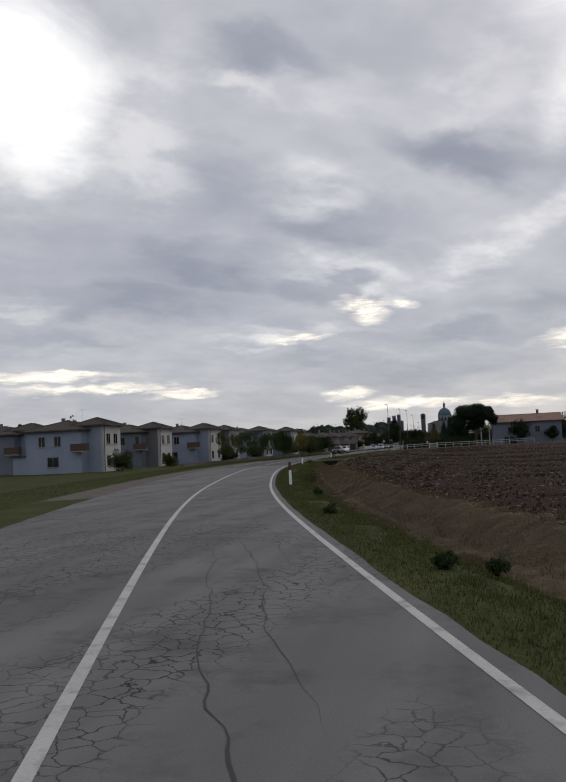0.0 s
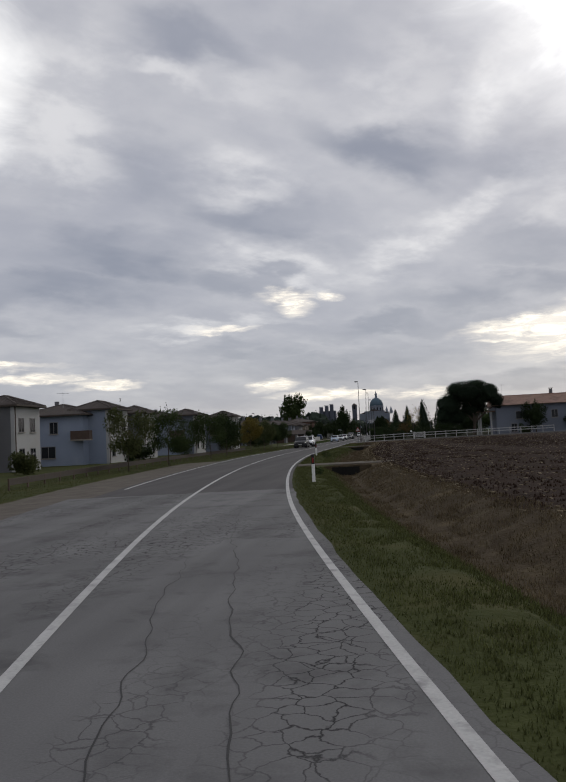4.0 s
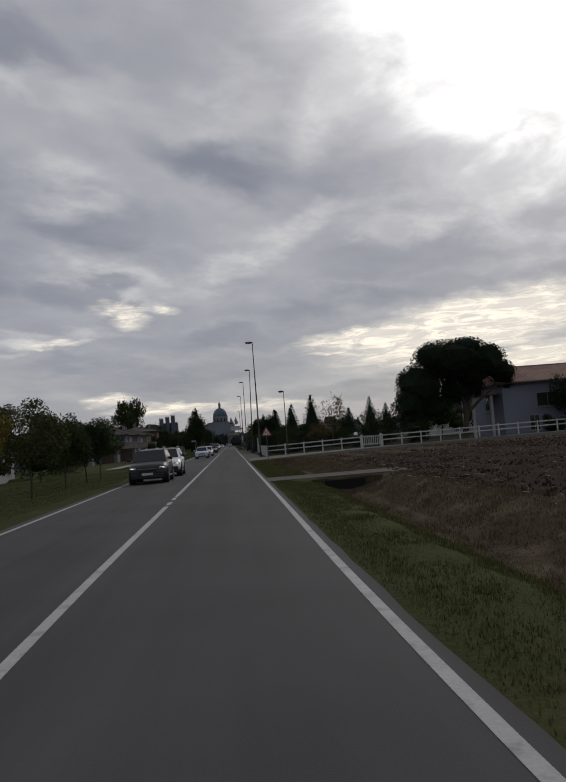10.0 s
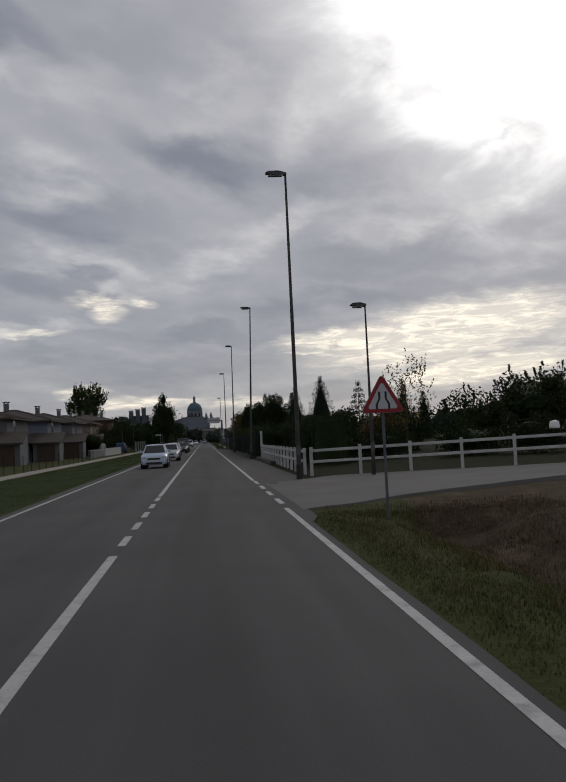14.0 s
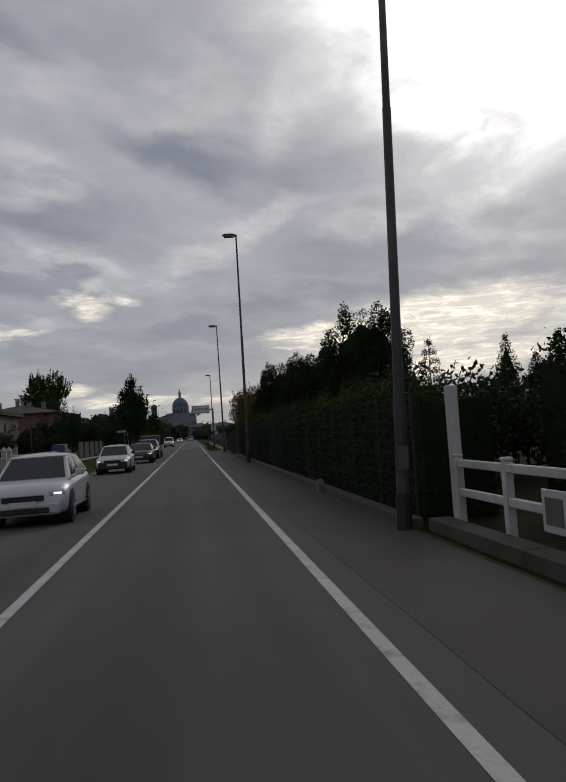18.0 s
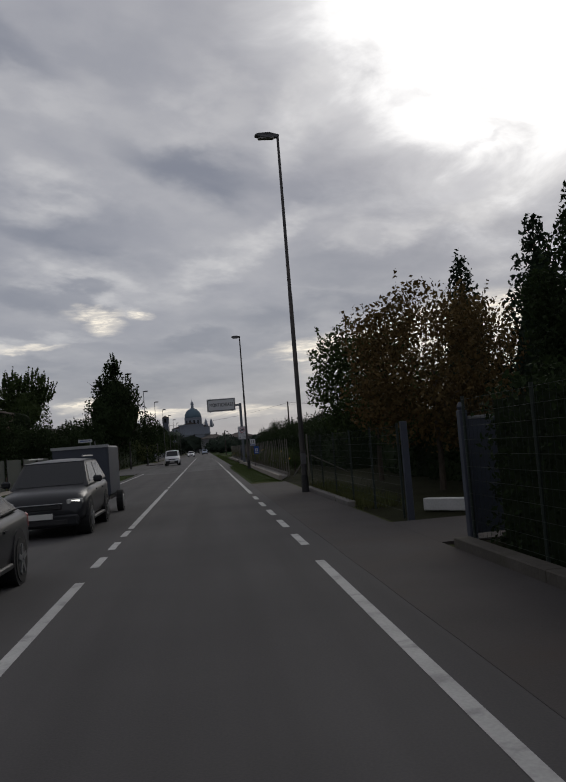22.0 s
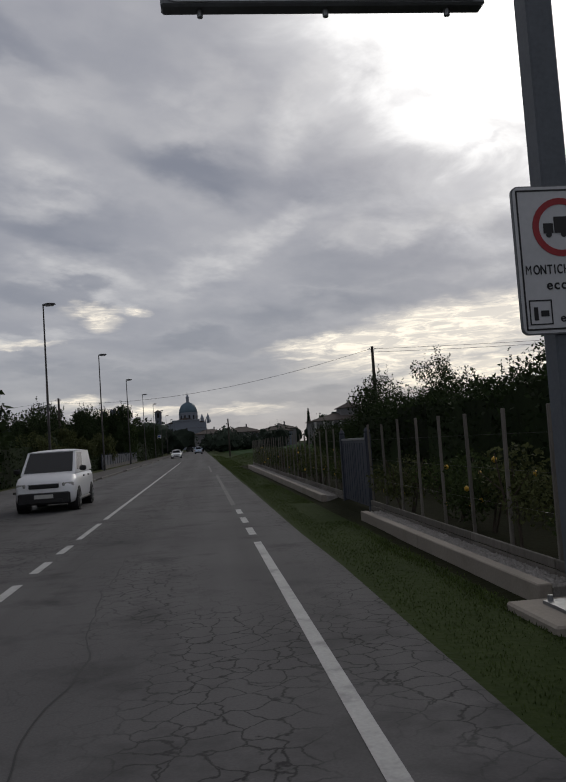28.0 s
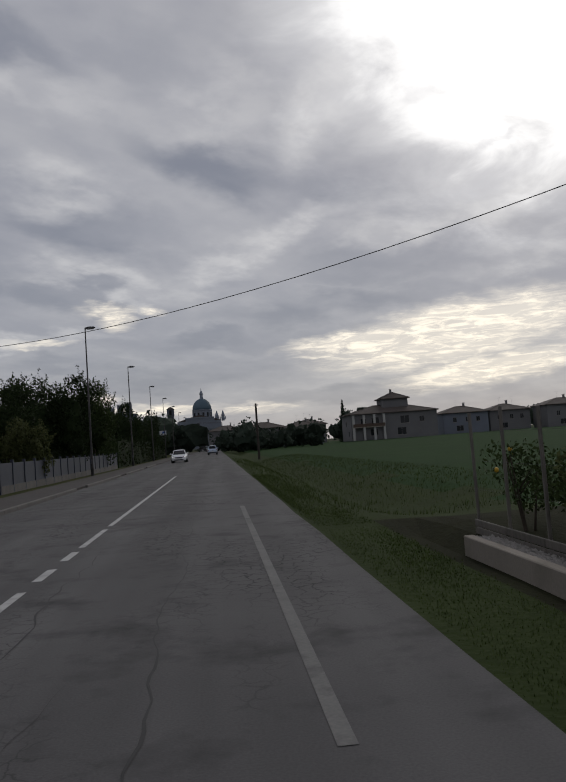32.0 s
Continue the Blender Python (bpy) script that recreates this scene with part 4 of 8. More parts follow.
def conifer(name, label, x, y, height, width, mat=None, seed=1, leaves=2200, size=0.16, sparse=False, z=-0.05, group="", bottom=0.3):
    rng = np.random.default_rng(seed)
    t = thing(name, label, "conifer", (x, y, z), 0, group)
    bm = bmesh.new()
    tube(bm, (0, 0, -0.1), (0, 0, height * 0.97), max(0.08, height * 0.016), 0.02, 7)
    part("trunk", bm, BARK, t)
    pts, cones = [], []
    tiers = 11 if sparse else 15
    for i in range(tiers):
        u = (i + 0.5) / tiers
        zc = bottom + (height - bottom) * u
        rr = width / 2 * (1 - u) ** 0.8 * rng.uniform(0.92, 1.2) + 0.12
        m = max(10, int(leaves / tiers * (1.7 * (1 - u) + 0.25)))
        arms = 7
        a = rng.integers(0, arms, m) * 2 * math.pi / arms + rng.normal(0, 0.12 if sparse else 0.35, m) + i * 0.7
        r = rr * rng.uniform(0.1, 1, m) ** 0.6
        pts.append(np.stack([np.cos(a) * r, np.sin(a) * r, zc - 0.28 * r + rng.normal(0, 0.10 + 0.012 * height, m)], axis=1))
    v, f = leaf_cloud(np.concatenate(pts), size, rng=rng)
    v, f = v.tolist(), f.tolist()
    if not sparse:
        bm = bmesh.new()
        lathe(bm, [(width * 0.26, bottom + 0.2), (width * 0.27, bottom + height * 0.2), (width * 0.14, height * 0.58), (0.03, height * 0.88)], 11)
        bm.verts.index_update()
        o = len(v)
        v += [tuple(q.co) for q in bm.verts]
        f += [tuple(q.index + o for q in p.verts) for p in bm.faces]
        bm.free()
    part("crown", (v, f), mat or LEAF_CONIFER, t)
    return t


def hedge(name, label, x0, x1, y0, y1, top, mat, density=90, size=0.07, seed=1, uneven=0.25, category="hedge", z=-0.03):
    """A clipped or shaggy hedge: leaves over a lumpy core."""
    rng = np.random.default_rng(seed)
    cx, cy = (x0 + x1) / 2, (y0 + y1) / 2
    t = thing(name, label, category, (cx, cy, z))
    w, l = (x1 - x0) / 2, (y1 - y0) / 2
    n = int(density * (2 * (x1 - x0) + 2 * (y1 - y0)) * top * 0.5 + density * (x1 - x0) * (y1 - y0) * 0.6)
    u = rng.uniform(-1, 1, size=(n, 3))
    face = rng.integers(0, 5, n)
    area = np.array([2 * l * top, 2 * l * top, 2 * w * top, 2 * w * top, 4 * w * l])
    face = rng.choice(5, n, p=area / area.sum())
    p = u * np.array([w, l, top / 2])
    p[face == 0, 0], p[face == 1, 0] = -w, w
    p[face == 2, 1], p[face == 3, 1] = -l, l
    p[face == 4, 2] = top / 2
    p[:, 2] += top / 2
    wob = np.array([noise.noise((a * 0.7 + seed, b * 0.7, c * 0.5)) for a, b, c in (p + [cx, cy, 0])])
    p[:, 0] += wob * uneven * 0.8
    p[:, 2] *= 1 + wob * uneven * 0.6
    p += rng.normal(0, 0.07, size=p.shape)
    p[:, 2] = np.maximum(p[:, 2], 0.02)
    k = max(1, round((y1 - y0) / 3.2))
    cell = np.clip(((p[:, 1] + l) / (2 * l) * k).astype(int), 0, k - 1)
    for i in range(k):
        v, f = leaf_cloud(p[cell == i], size, rng=rng)
        v, f = v.tolist(), f.tolist()
        bm = bmesh.new()
        a, b = -l + 2 * l * i / k, -l + 2 * l * (i + 1) / k
        box(bm, -w * 0.85, w * 0.85, a, b, 0, top * (0.90 + 0.03 * (i % 3)))
        bm.verts.index_update()
        o = len(v)
        v += [tuple(q.co) for q in bm.verts]
        f += [tuple(q.index + o for q in q2.verts) for q2 in bm.faces]
        bm.free()
        part("hedge_plant", (v, f), mat, t)
    return t


# ---- street furniture ----
def street_lamp(x, y, h, side, label, reach=0.75, r=0.085, group="street lamps", lean=0.0):
    """side: -1 the arm points to -x, 1 to +x."""
    t = thing("street_lamp", label, "street lamp", (x, y, 0), 0, group)
    t.matrix_basis = pose(x, y, 0, 0, lean, 0)
    for z0, z1, r0, r1 in ((-0.3, 1.9, 1.15, 1.1), (1.9, h * 0.55, 0.95, 0.8), (h * 0.55, h, 0.72, 0.5)):
        bm = bmesh.new()
        tube(bm, (0, 0, z0), (0, 0, z1), r * r0, r * r1, 10, cap=False)
        part("pole_section", bm, POLE_STEEL, t, smooth=True)
    bm = bmesh.new()
    tube(bm, (0, 0, -0.2), (0, 0, 0.55), r * 1.45, r * 1.35, 10)
    part("base_collar", bm, BLACK_PLASTIC, t, "dark protective collar")
    bm = bmesh.new()
    s = side
    z = h
    a = -0.12 * 1
    prof = [(-0.05, -0.03), (0.05, -0.07), (reach * 0.5, -0.09), (reach, -0.03), (reach * 1.03, 0.0), (reach * 0.85, 0.06), (reach * 0.35, 0.09), (-0.05, 0.04)]
    wide = 0.13
    va = [bm.verts.new((s * u, -wide * (0.55 if u < 0.06 else 1), z + w + 0.05 * u)) for u, w in prof]
    vb = [bm.verts.new((s * u, wide * (0.55 if u < 0.06 else 1), z + w + 0.05 * u)) for u, w in prof]
    k = len(prof)
    bm.faces.new(va)
    bm.faces.new(vb[::-1])
    for i in range(k):
        bm.faces.new((va[i], vb[i], vb[(i + 1) % k], va[(i + 1) % k]))
    bmesh.ops.recalc_face_normals(bm, faces=bm.faces[:])
    bmesh.ops.bevel(bm, geom=bm.edges[:], offset=0.018, segments=1, affect="EDGES")
    hd = part("lamp_head", bm, LAMP_BODY, t)
    x0, x1 = sorted((s * 0.12, s * reach * 0.88))
    part("lens", boxes((x0, x1, -0.10, 0.10, z - 0.098, z - 0.05), bevel=0.02), LAMP_GLASS, hd)
    bm = boxes((-0.08, 0.08, -r * 1.2, -r * 1.05, 0.9, 1.25))
    part("hatch", bm, LAMP_BODY, t, "small metal service hatch")
    return t


for ly, lh in ((198.3, 11.6), (229.4, 11.7), (259.95, 12.4), (290.4, 11.75), (322.2, 9.65)):
    street_lamp({229.4: 4.95}.get(ly, 4.87), ly, lh, -1, "tall dark steel street lamp on the footway" if lh > 10 else "shorter dark steel street lamp with rounded head", 0.75 if lh > 10 else 0.6, 0.085, lean={229.4: 2.0, 259.95: 0.6}.get(ly, 0.0))
street_lamp(7.6, 197.9, 6.4, -1, "short steel street lamp behind the white fence", 0.55, 0.06)
for ly in (357.5, 384.7, 411.3, 439.2, 468.0, 497, 526, 556, 588, 622):
    street_lamp(-6.85, ly, 11.1, 1, "tall grey street lamp beside the gardens", 0.75, 0.085)
street_lamp(-27.0, 262.0, 8.6, -1, "grey street lamp among houses", 0.7, 0.07)


def delineator(x, y, z=-0.02, group="roadside delineators", lean=0.0):
    t = thing("delineator", "white plastic roadside post with black band and red reflector", "road post", (x, y, z), 0, group)
    bm = boxes((-0.06, 0.06, -0.05, 0.05, -0.15, 0.68), bevel=0.015)
    part("post", bm, WHITE_PLASTIC, t)
    bm = bmesh.new()
    prism(bm, [(-0.05, 0.68), (0.05, 0.68), (0.05, 1.0), (-0.05, 1.06)], -0.06, 0.06)
    cap = part("black_band", bm, BLACK_PLASTIC, t)
    part("reflector", boxes((-0.025, 0.025, -0.062, -0.05, 0.74, 0.93)), RED_REFLECT, cap)
    return t


for dx, dy in ((16.3, 35.2), (7.7, 78.2), (4.2, 115.6)):
    delineator(dx, dy)


def text_mesh(name, words, size, mat, parent, at, rx=90, label="", align="CENTER", thick=0.002, wide=1.0):
    cu = bpy.data.curves.new(name, "FONT")
    cu.body, cu.size, cu.align_x, cu.align_y, cu.extrude = words, size, align, "CENTER", thick
    cu.offset = 0.0 if words == "M" else 0.019 * size
    tmp = bpy.data.objects.new(name, cu)
    scene.collection.objects.link(tmp)
    me = bpy.data.meshes.new_from_object(tmp.evaluated_get(bpy.context.evaluated_depsgraph_get()))
    bpy.data.objects.remove(tmp)
    me.materials.clear()
    me.materials.append(mat)
    ob = new(name, me)
    ob.matrix_basis = pose(*at, rx) @ Matrix.Diagonal((wide, 1, 1, 1))
    ob.parent = parent
    if label:
        ob["label"] = label
    return ob


def letters(words, size, mat, parent, at, wide=1.0, track=None):
    """A line of writing with every character a part of its own."""
    step = {"i": 0.24, "t": 0.34, "r": 0.38, "I": 0.30, "M": 0.86, " ": 0.30, "l": 0.24}
    total = sum(step.get(c, 0.60 if c.isupper() else 0.54) for c in words) * size * (track or wide)
    x = -total / 2
    for c in words:
        w = step.get(c, 0.60 if c.isupper() else 0.54) * size * (track or wide)
        if c != " ":
            text_mesh("letter", c, size, mat, parent, (at[0] + x + w / 2, at[1], at[2]), wide=wide)
        x += w


def frame_ring(bm, x0, x1, z0, z1, w, y0, y1):
    for s in ((x0, x1, z0, z0 + w), (x0, x1, z1 - w, z1), (x0, x0 + w, z0 + w, z1 - w), (x1 - w, x1, z0 + w, z1 - w)):
        box(bm, s[0], s[1], y0, y1, s[2], s[3])
    return bm


def rounded_panel(x0, x1, z0, z1, y0, y1, r):
    pts = []
    for cx, cz, a0 in ((x1 - r, z0 + r, -90), (x1 - r, z1 - r, 0), (x0 + r, z1 - r, 90), (x0 + r, z0 + r, 180)):
        for i in range(5):
            a = radians(a0 + 22.5 * i)
            pts.append((cx + r * math.cos(a), cz + r * math.sin(a)))
    bm = bmesh.new()
    a = [bm.verts.new((x, y0, z)) for x, z in pts]
    b = [bm.verts.new((x, y1, z)) for x, z in pts]
    bm.faces.new(a)
    bm.faces.new(b[::-1])
    for i in range(len(pts)):
        j = (i + 1) % len(pts)
        bm.faces.new((a[i], b[i], b[j], a[j]))
    bmesh.ops.recalc_face_normals(bm, faces=bm.faces[:])
    return bm


def ring(bm, cx, cz, r0, r1, y0, y1, n=32):
    vs = [[bm.verts.new((cx + r * math.cos(2 * math.pi * i / n), y, cz + r * math.sin(2 * math.pi * i / n))) for i in range(n)] for r, y in ((r0, y0), (r1, y0), (r1, y1), (r0, y1))]
    for k in range(4):
        for i in range(n):
            bm.faces.new((vs[k][i], vs[k][(i + 1) % n], vs[(k + 1) % 4][(i + 1) % n], vs[(k + 1) % 4][i]))
    bmesh.ops.recalc_face_normals(bm, faces=bm.faces[:])
    return bm


def disc(bm, cx, cz, r, y0, y1, n=28):
    a = [bm.verts.new((cx + r * math.cos(2 * math.pi * i / n), y0, cz + r * math.sin(2 * math.pi * i / n))) for i in range(n)]
    b = [bm.verts.new((v.co.x, y1, v.co.z)) for v in a]
    bm.faces.new(a)
    bm.faces.new(b[::-1])
    for i in range(n):
        bm.faces.new((a[i], b[i], b[(i + 1) % n], a[(i + 1) % n]))
    bmesh.ops.recalc_face_normals(bm, faces=bm.faces[:])
    return bm


def town_sign():
    t = thing("town_sign", "white town name sign hanging from a grey cantilever post", "road sign", (0, 341.65, 0))
    part("post", boxes((5.40, 5.64, -0.10, 0.14, 0.05, 5.88), bevel=0.015), SIGN_POST, t)
    part("arm", boxes((5.0, 5.40, -0.06, 0.10, 5.62, 5.82), bevel=0.012), SIGN_POST, t)
    part("base_plate", boxes((5.25, 5.79, -0.25, 0.29, 0.03, 0.06)), GALV, t)
    part("concrete_footing", boxes((5.0, 5.95, -0.5, 0.5, -0.25, 0.03), bevel=0.02), CONCRETE, t)
    for bx in (5.3, 5.74):
        for by in (-0.2, 0.24):
            bm = bmesh.new()
            tube(bm, (bx, by, 0.06), (bx, by, 0.11), 0.025, 0.025, 6)
            part("bolt", bm, GALV, t)
    part("box_frame", boxes((2.28, 5.04, -0.10, 0.06, 5.20, 6.44), bevel=0.02), SIGN_BACK, t, "grey metal box behind the sign face")
    face = part("sign_face", rounded_panel(2.31, 5.01, 5.23, 6.41, -0.112, -0.10, 0.10), SIGN_WHITE, t)
    part("border", rounded_panel(2.345, 4.975, 5.265, 6.375, -0.115, -0.112, 0.15), SIGN_BLACK, face)
    part("inner_field", rounded_panel(2.40, 4.92, 5.32, 6.32, -0.118, -0.115, 0.10), SIGN_WHITE, face)
    letters("MONTICHIARI", 0.50, SIGN_BLACK, face, (3.66, -0.120, 5.82), wide=0.66, track=0.80)
    for bx in (2.6, 3.66, 4.72):
        bm = bmesh.new()
        tube(bm, (bx, -0.02, 5.14), (bx, -0.02, 5.21), 0.025, 0.025, 6)
        part("drain_bolt", bm, GALV, t)


town_sign()


def truck_ban_sign():
    t = thing("lorry_ban_sign", "white panel with red ringed lorry ban on the post", "road sign", (0, 341.55, 0))
    part("backing", rounded_panel(5.10, 5.92, 2.32, 3.58, -0.035, -0.004, 0.06), SIGN_BACK, t)
    face = part("sign_face", rounded_panel(5.11, 5.91, 2.33, 3.57, -0.040, -0.035, 0.055), SIGN_WHITE, t)
    bm = bmesh.new()
    frame_ring(bm, 5.135, 5.885, 2.355, 3.545, 0.014, -0.044, -0.040)
    part("border", bm, SIGN_BLACK, face)
    cx, cz = 5.51, 3.22
    part("red_ring", ring(bmesh.new(), cx, cz, 0.195, 0.25, -0.045, -0.040), SIGN_RED, face)
    bm = boxes((cx - 0.06, cx + 0.16, -0.045, -0.040, cz - 0.05, cz + 0.09), (cx - 0.155, cx - 0.07, -0.045, -0.040, cz - 0.05, cz + 0.035))
    for wx in (cx - 0.11, cx + 0.02, cx + 0.10):
        disc(bm, wx, cz - 0.06, 0.025, -0.0455, -0.0405, 12)
    part("lorry_symbol", bm, SIGN_BLACK, face)
    letters("MONTICHIARI", 0.11, SIGN_BLACK, face, (5.44, -0.042, 2.86), wide=0.66, track=0.88)
    letters("eccetto", 0.115, SIGN_BLACK, face, (5.53, -0.042, 2.73))
    letters("carico", 0.10, SIGN_BLACK, face, (5.66, -0.042, 2.59))
    letters("e scarico", 0.10, SIGN_BLACK, face, (5.64, -0.042, 2.45))
    part("round_emblem", ring(bmesh.new(), 5.80, 2.88, 0.03, 0.05, -0.044, -0.040, 16), SIGN_BLACK, face)
    bm = bmesh.new()
    frame_ring(bm, 5.17, 5.37, 2.40, 2.61, 0.01, -0.044, -0.040)
    box(bm, 5.21, 5.245, -0.044, -0.040, 2.44, 2.55)
    box(bm, 5.27, 5.34, -0.044, -0.040, 2.47, 2.52)
    part("loading_symbol", bm, SIGN_BLACK, face)
    part("clamp", boxes((5.36, 5.68, -0.004, 0.03, 2.5, 2.56)), GALV, t)
    part("clamp", boxes((5.36, 5.68, -0.004, 0.03, 3.3, 3.36)), GALV, t)


truck_ban_sign()


def narrow_sign():
    t = thing("warning_sign", "red bordered triangular road narrows sign on a pole", "road sign", (4.95, 184.6, 0))
    bm = bmesh.new()
    tube(bm, (0, 0.03, -0.6), (0, 0.03, 2.62), 0.03, 0.03, 8)
    part("post", bm, SIGN_POST, t)

    def tri(s, y0, y1, dz=0.0):
        bm = bmesh.new()
        h = s * 0.866
        base = 2.0
        cz = base + 0.9 * 0.866 / 3
        pts = []
        for a0, (px, pz) in ((210, (-s / 2, -h / 3)), (330, (s / 2, -h / 3)), (90, (0, 2 * h / 3))):
            r = s * 0.06
            k = 1 - 2 * r / (2 * h / 3)
            for da in (-50, 0, 50):
                pts.append((px * k + r * math.cos(radians(a0 + da)), cz + pz * k + r * math.sin(radians(a0 + da))))
        a = [bm.verts.new((x, y0, z)) for x, z in pts]
        b = [bm.verts.new((x, y1, z)) for x, z in pts]
        bm.faces.new(a)
        bm.faces.new(b[::-1])
        for i in range(9):
            bm.faces.new((a[i], b[i], b[(i + 1) % 9], a[(i + 1) % 9]))
        bmesh.ops.recalc_face_normals(bm, faces=bm.faces[:])
        return bm

    part("backing", tri(0.92, -0.018, -0.005), SIGN_BACK, t)
    red = part("red_border", tri(0.89, -0.022, -0.018), SIGN_RED, t)
    part("white_field", tri(0.64, -0.026, -0.022), SIGN_WHITE, red)
    for s in (-1, 1):
        bm = bmesh.new()
        for (xa, za), (xb, zb) in (((0.125, 2.07), (0.125, 2.17)), ((0.125, 2.17), (0.065, 2.28)), ((0.065, 2.28), (0.065, 2.42))):
            v = [bm.verts.new((s * (x + o), -0.0275, z)) for x, z, o in ((xa, za, -0.022), (xa, za, 0.022), (xb, zb, 0.022), (xb, zb, -0.022))]
            bm.faces.new(v)
        part("symbol_bar", bm, SIGN_BLACK, red)


narrow_sign()


def bus_signs():
    t = thing("roadside_sign", "white and blue information signs on a thin post", "road sign", (5.32, 321.8, -0.33))
    bm = bmesh.new()
    tube(bm, (0, 0.03, 0.15), (-0.06, 0.03, 2.35), 0.028, 0.028, 8)
    part("post", bm, POLE_STEEL, t)
    w = part("white_panel", rounded_panel(-0.28, 0.10, 1.95, 2.42, -0.02, 0.0, 0.03), SIGN_WHITE, t)
    letters("13", 0.26, SIGN_BLACK, w, (-0.09, -0.022, 2.24))
    letters("SP 28", 0.10, SIGN_WHITE, w, (-0.09, -0.026, 2.025))
    part("blue_strip", boxes((-0.26, 0.08, -0.024, -0.02, 1.97, 2.08)), SIGN_BLUE, w)
    b = part("blue_panel", rounded_panel(-0.03, 0.32, 1.33, 1.89, -0.03, -0.01, 0.03), SIGN_BLUE, t)
    part("white_square", boxes((0.06, 0.23, -0.034, -0.03, 1.53, 1.73)), SIGN_WHITE, b)
    part("dark_symbol", boxes((0.11, 0.18, -0.038, -0.034, 1.56, 1.68)), SIGN_BLUE, b)
    part("text_bar", boxes((0.04, 0.25, -0.034, -0.03, 1.42, 1.46)), SIGN_WHITE, b)


bus_signs()


def name_plate():
    t = thing("street_sign", "small white street sign on a grey pole", "street sign", (-7.6, 329.9, 0))
    bm = bmesh.new()
    tube(bm, (0.2, 0, -0.1), (0.2, 0, 3.2), 0.035, 0.035, 8)
    tube(bm, (0.75, 0, -0.1), (0.55, 0, 3.0), 0.03, 0.03, 8)
    part("post", bm, GALV, t)
    pl = part("plate", boxes((-0.75, 0.35, -0.05, -0.03, 2.93, 3.17), bevel=0.006), SIGN_WHITE, t)
    part("text_bar", boxes((-0.62, 0.22, -0.054, -0.05, 3.02, 3.08)), SIGN_BLUE, pl)


name_plate()


def rail_post(x, y, h=1.05, group="white fence posts", w=0.075):
    return boxes((x - w, x + w, y - w, y + w, -0.15, h), bevel=0.02)


def white_fence(name, label, p, q, gap=1.9, h=1.05, z0=0.0, z1=0.0):
    """Concrete post-and-rail fence from p to q."""
    p, q = Vector((*p, z0)), Vector((*q, z1))
    n = max(1, round((q - p).length / gap))
    t = thing(name, label, "fence")
    d = (q - p).normalized()
    side = Vector((d.y, -d.x, 0))
    ang = math.degrees(math.atan2(d.y, d.x))
    me = None
    for i in range(n + 1):
        c = p.lerp(q, i / n)
        if me is None:
            bm = boxes((-0.06, 0.06, -0.06, 0.06, -0.2, h - 0.02), bevel=0.012)
            box(bm, -0.068, 0.068, -0.068, 0.068, h - 0.02, h + 0.03, bevel=0.015)
            ob = part("post", bm, WHITE_PAINT, t)
            me = ob.data
        else:
            ob = new("post", me)
            ob.parent = t
        ob.matrix_basis = pose(*c, 0, 0, ang)
    for i in range(n):
        a, b = p.lerp(q, i / n), p.lerp(q, (i + 1) / n)
        for hz in (h * 0.50, h * 0.90):
            bm = bmesh.new()
            l = (b - a).length
            m = Matrix.Translation(a + Vector((0, 0, hz))) @ (b - a).to_track_quat("X", "Z").to_matrix().to_4x4()
            box(bm, 0.06, l - 0.06, -0.035, 0.035, -0.055, 0.055, bevel=0.01, m=m)
            part("rail", bm, WHITE_PAINT, t)
    return t


white_fence("white_fence", "white concrete post and rail fence along the side lane", (5.6, 200.2), (14.9, 197.2), 1.9, 1.1, 0.0, 0.22)
white_fence("white_fence", "white concrete post and rail fence along the side lane", (17.0, 196.8), (40.0, 194.5), 1.95, 1.1, 0.25, 0.45)
white_fence("white_fence", "white concrete post and rail fence beside the footway", (5.55, 201.9), (5.75, 229.1), 1.85, 1.05)
part_post = thing("gate_post", "tall white concrete end post of a fence", "post", (5.77, 229.24, 0))
part("post", boxes((-0.08, 0.08, -0.08, 0.08, -0.1, 2.1), bevel=0.015), WHITE_PAINT, part_post)


def white_gate():
    t = thing("garden_gate", "low white picket gate between fence posts", "gate", (15.0, 197.1, 0.25), -3)
    for x in (0, 1.9):
        part("gate_post", boxes((x - 0.1, x + 0.1, -0.1, 0.1, -0.2, 1.2), bevel=0.02), WHITE_PAINT, t)
    for z in (0.18, 0.92):
        part("rail", boxes((0.12, 1.78, -0.03, 0.03, z, z + 0.09), bevel=0.008), WHITE_PAINT, t)
    for i in range(9):
        x = 0.2 + i * 0.185
        part("picket", boxes((x, x + 0.075, -0.055, -0.03, 0.08, 1.08), bevel=0.01), WHITE_PAINT, t)
    bm = bmesh.new()
    lathe(bm, [(0.18, 1.2), (0.2, 1.28), (0.16, 1.45), (0.05, 1.5)], 12, (-0.55, 0.25, 0))
    part("round_lamp", bm, WHITE_PLASTIC, t)


white_gate()


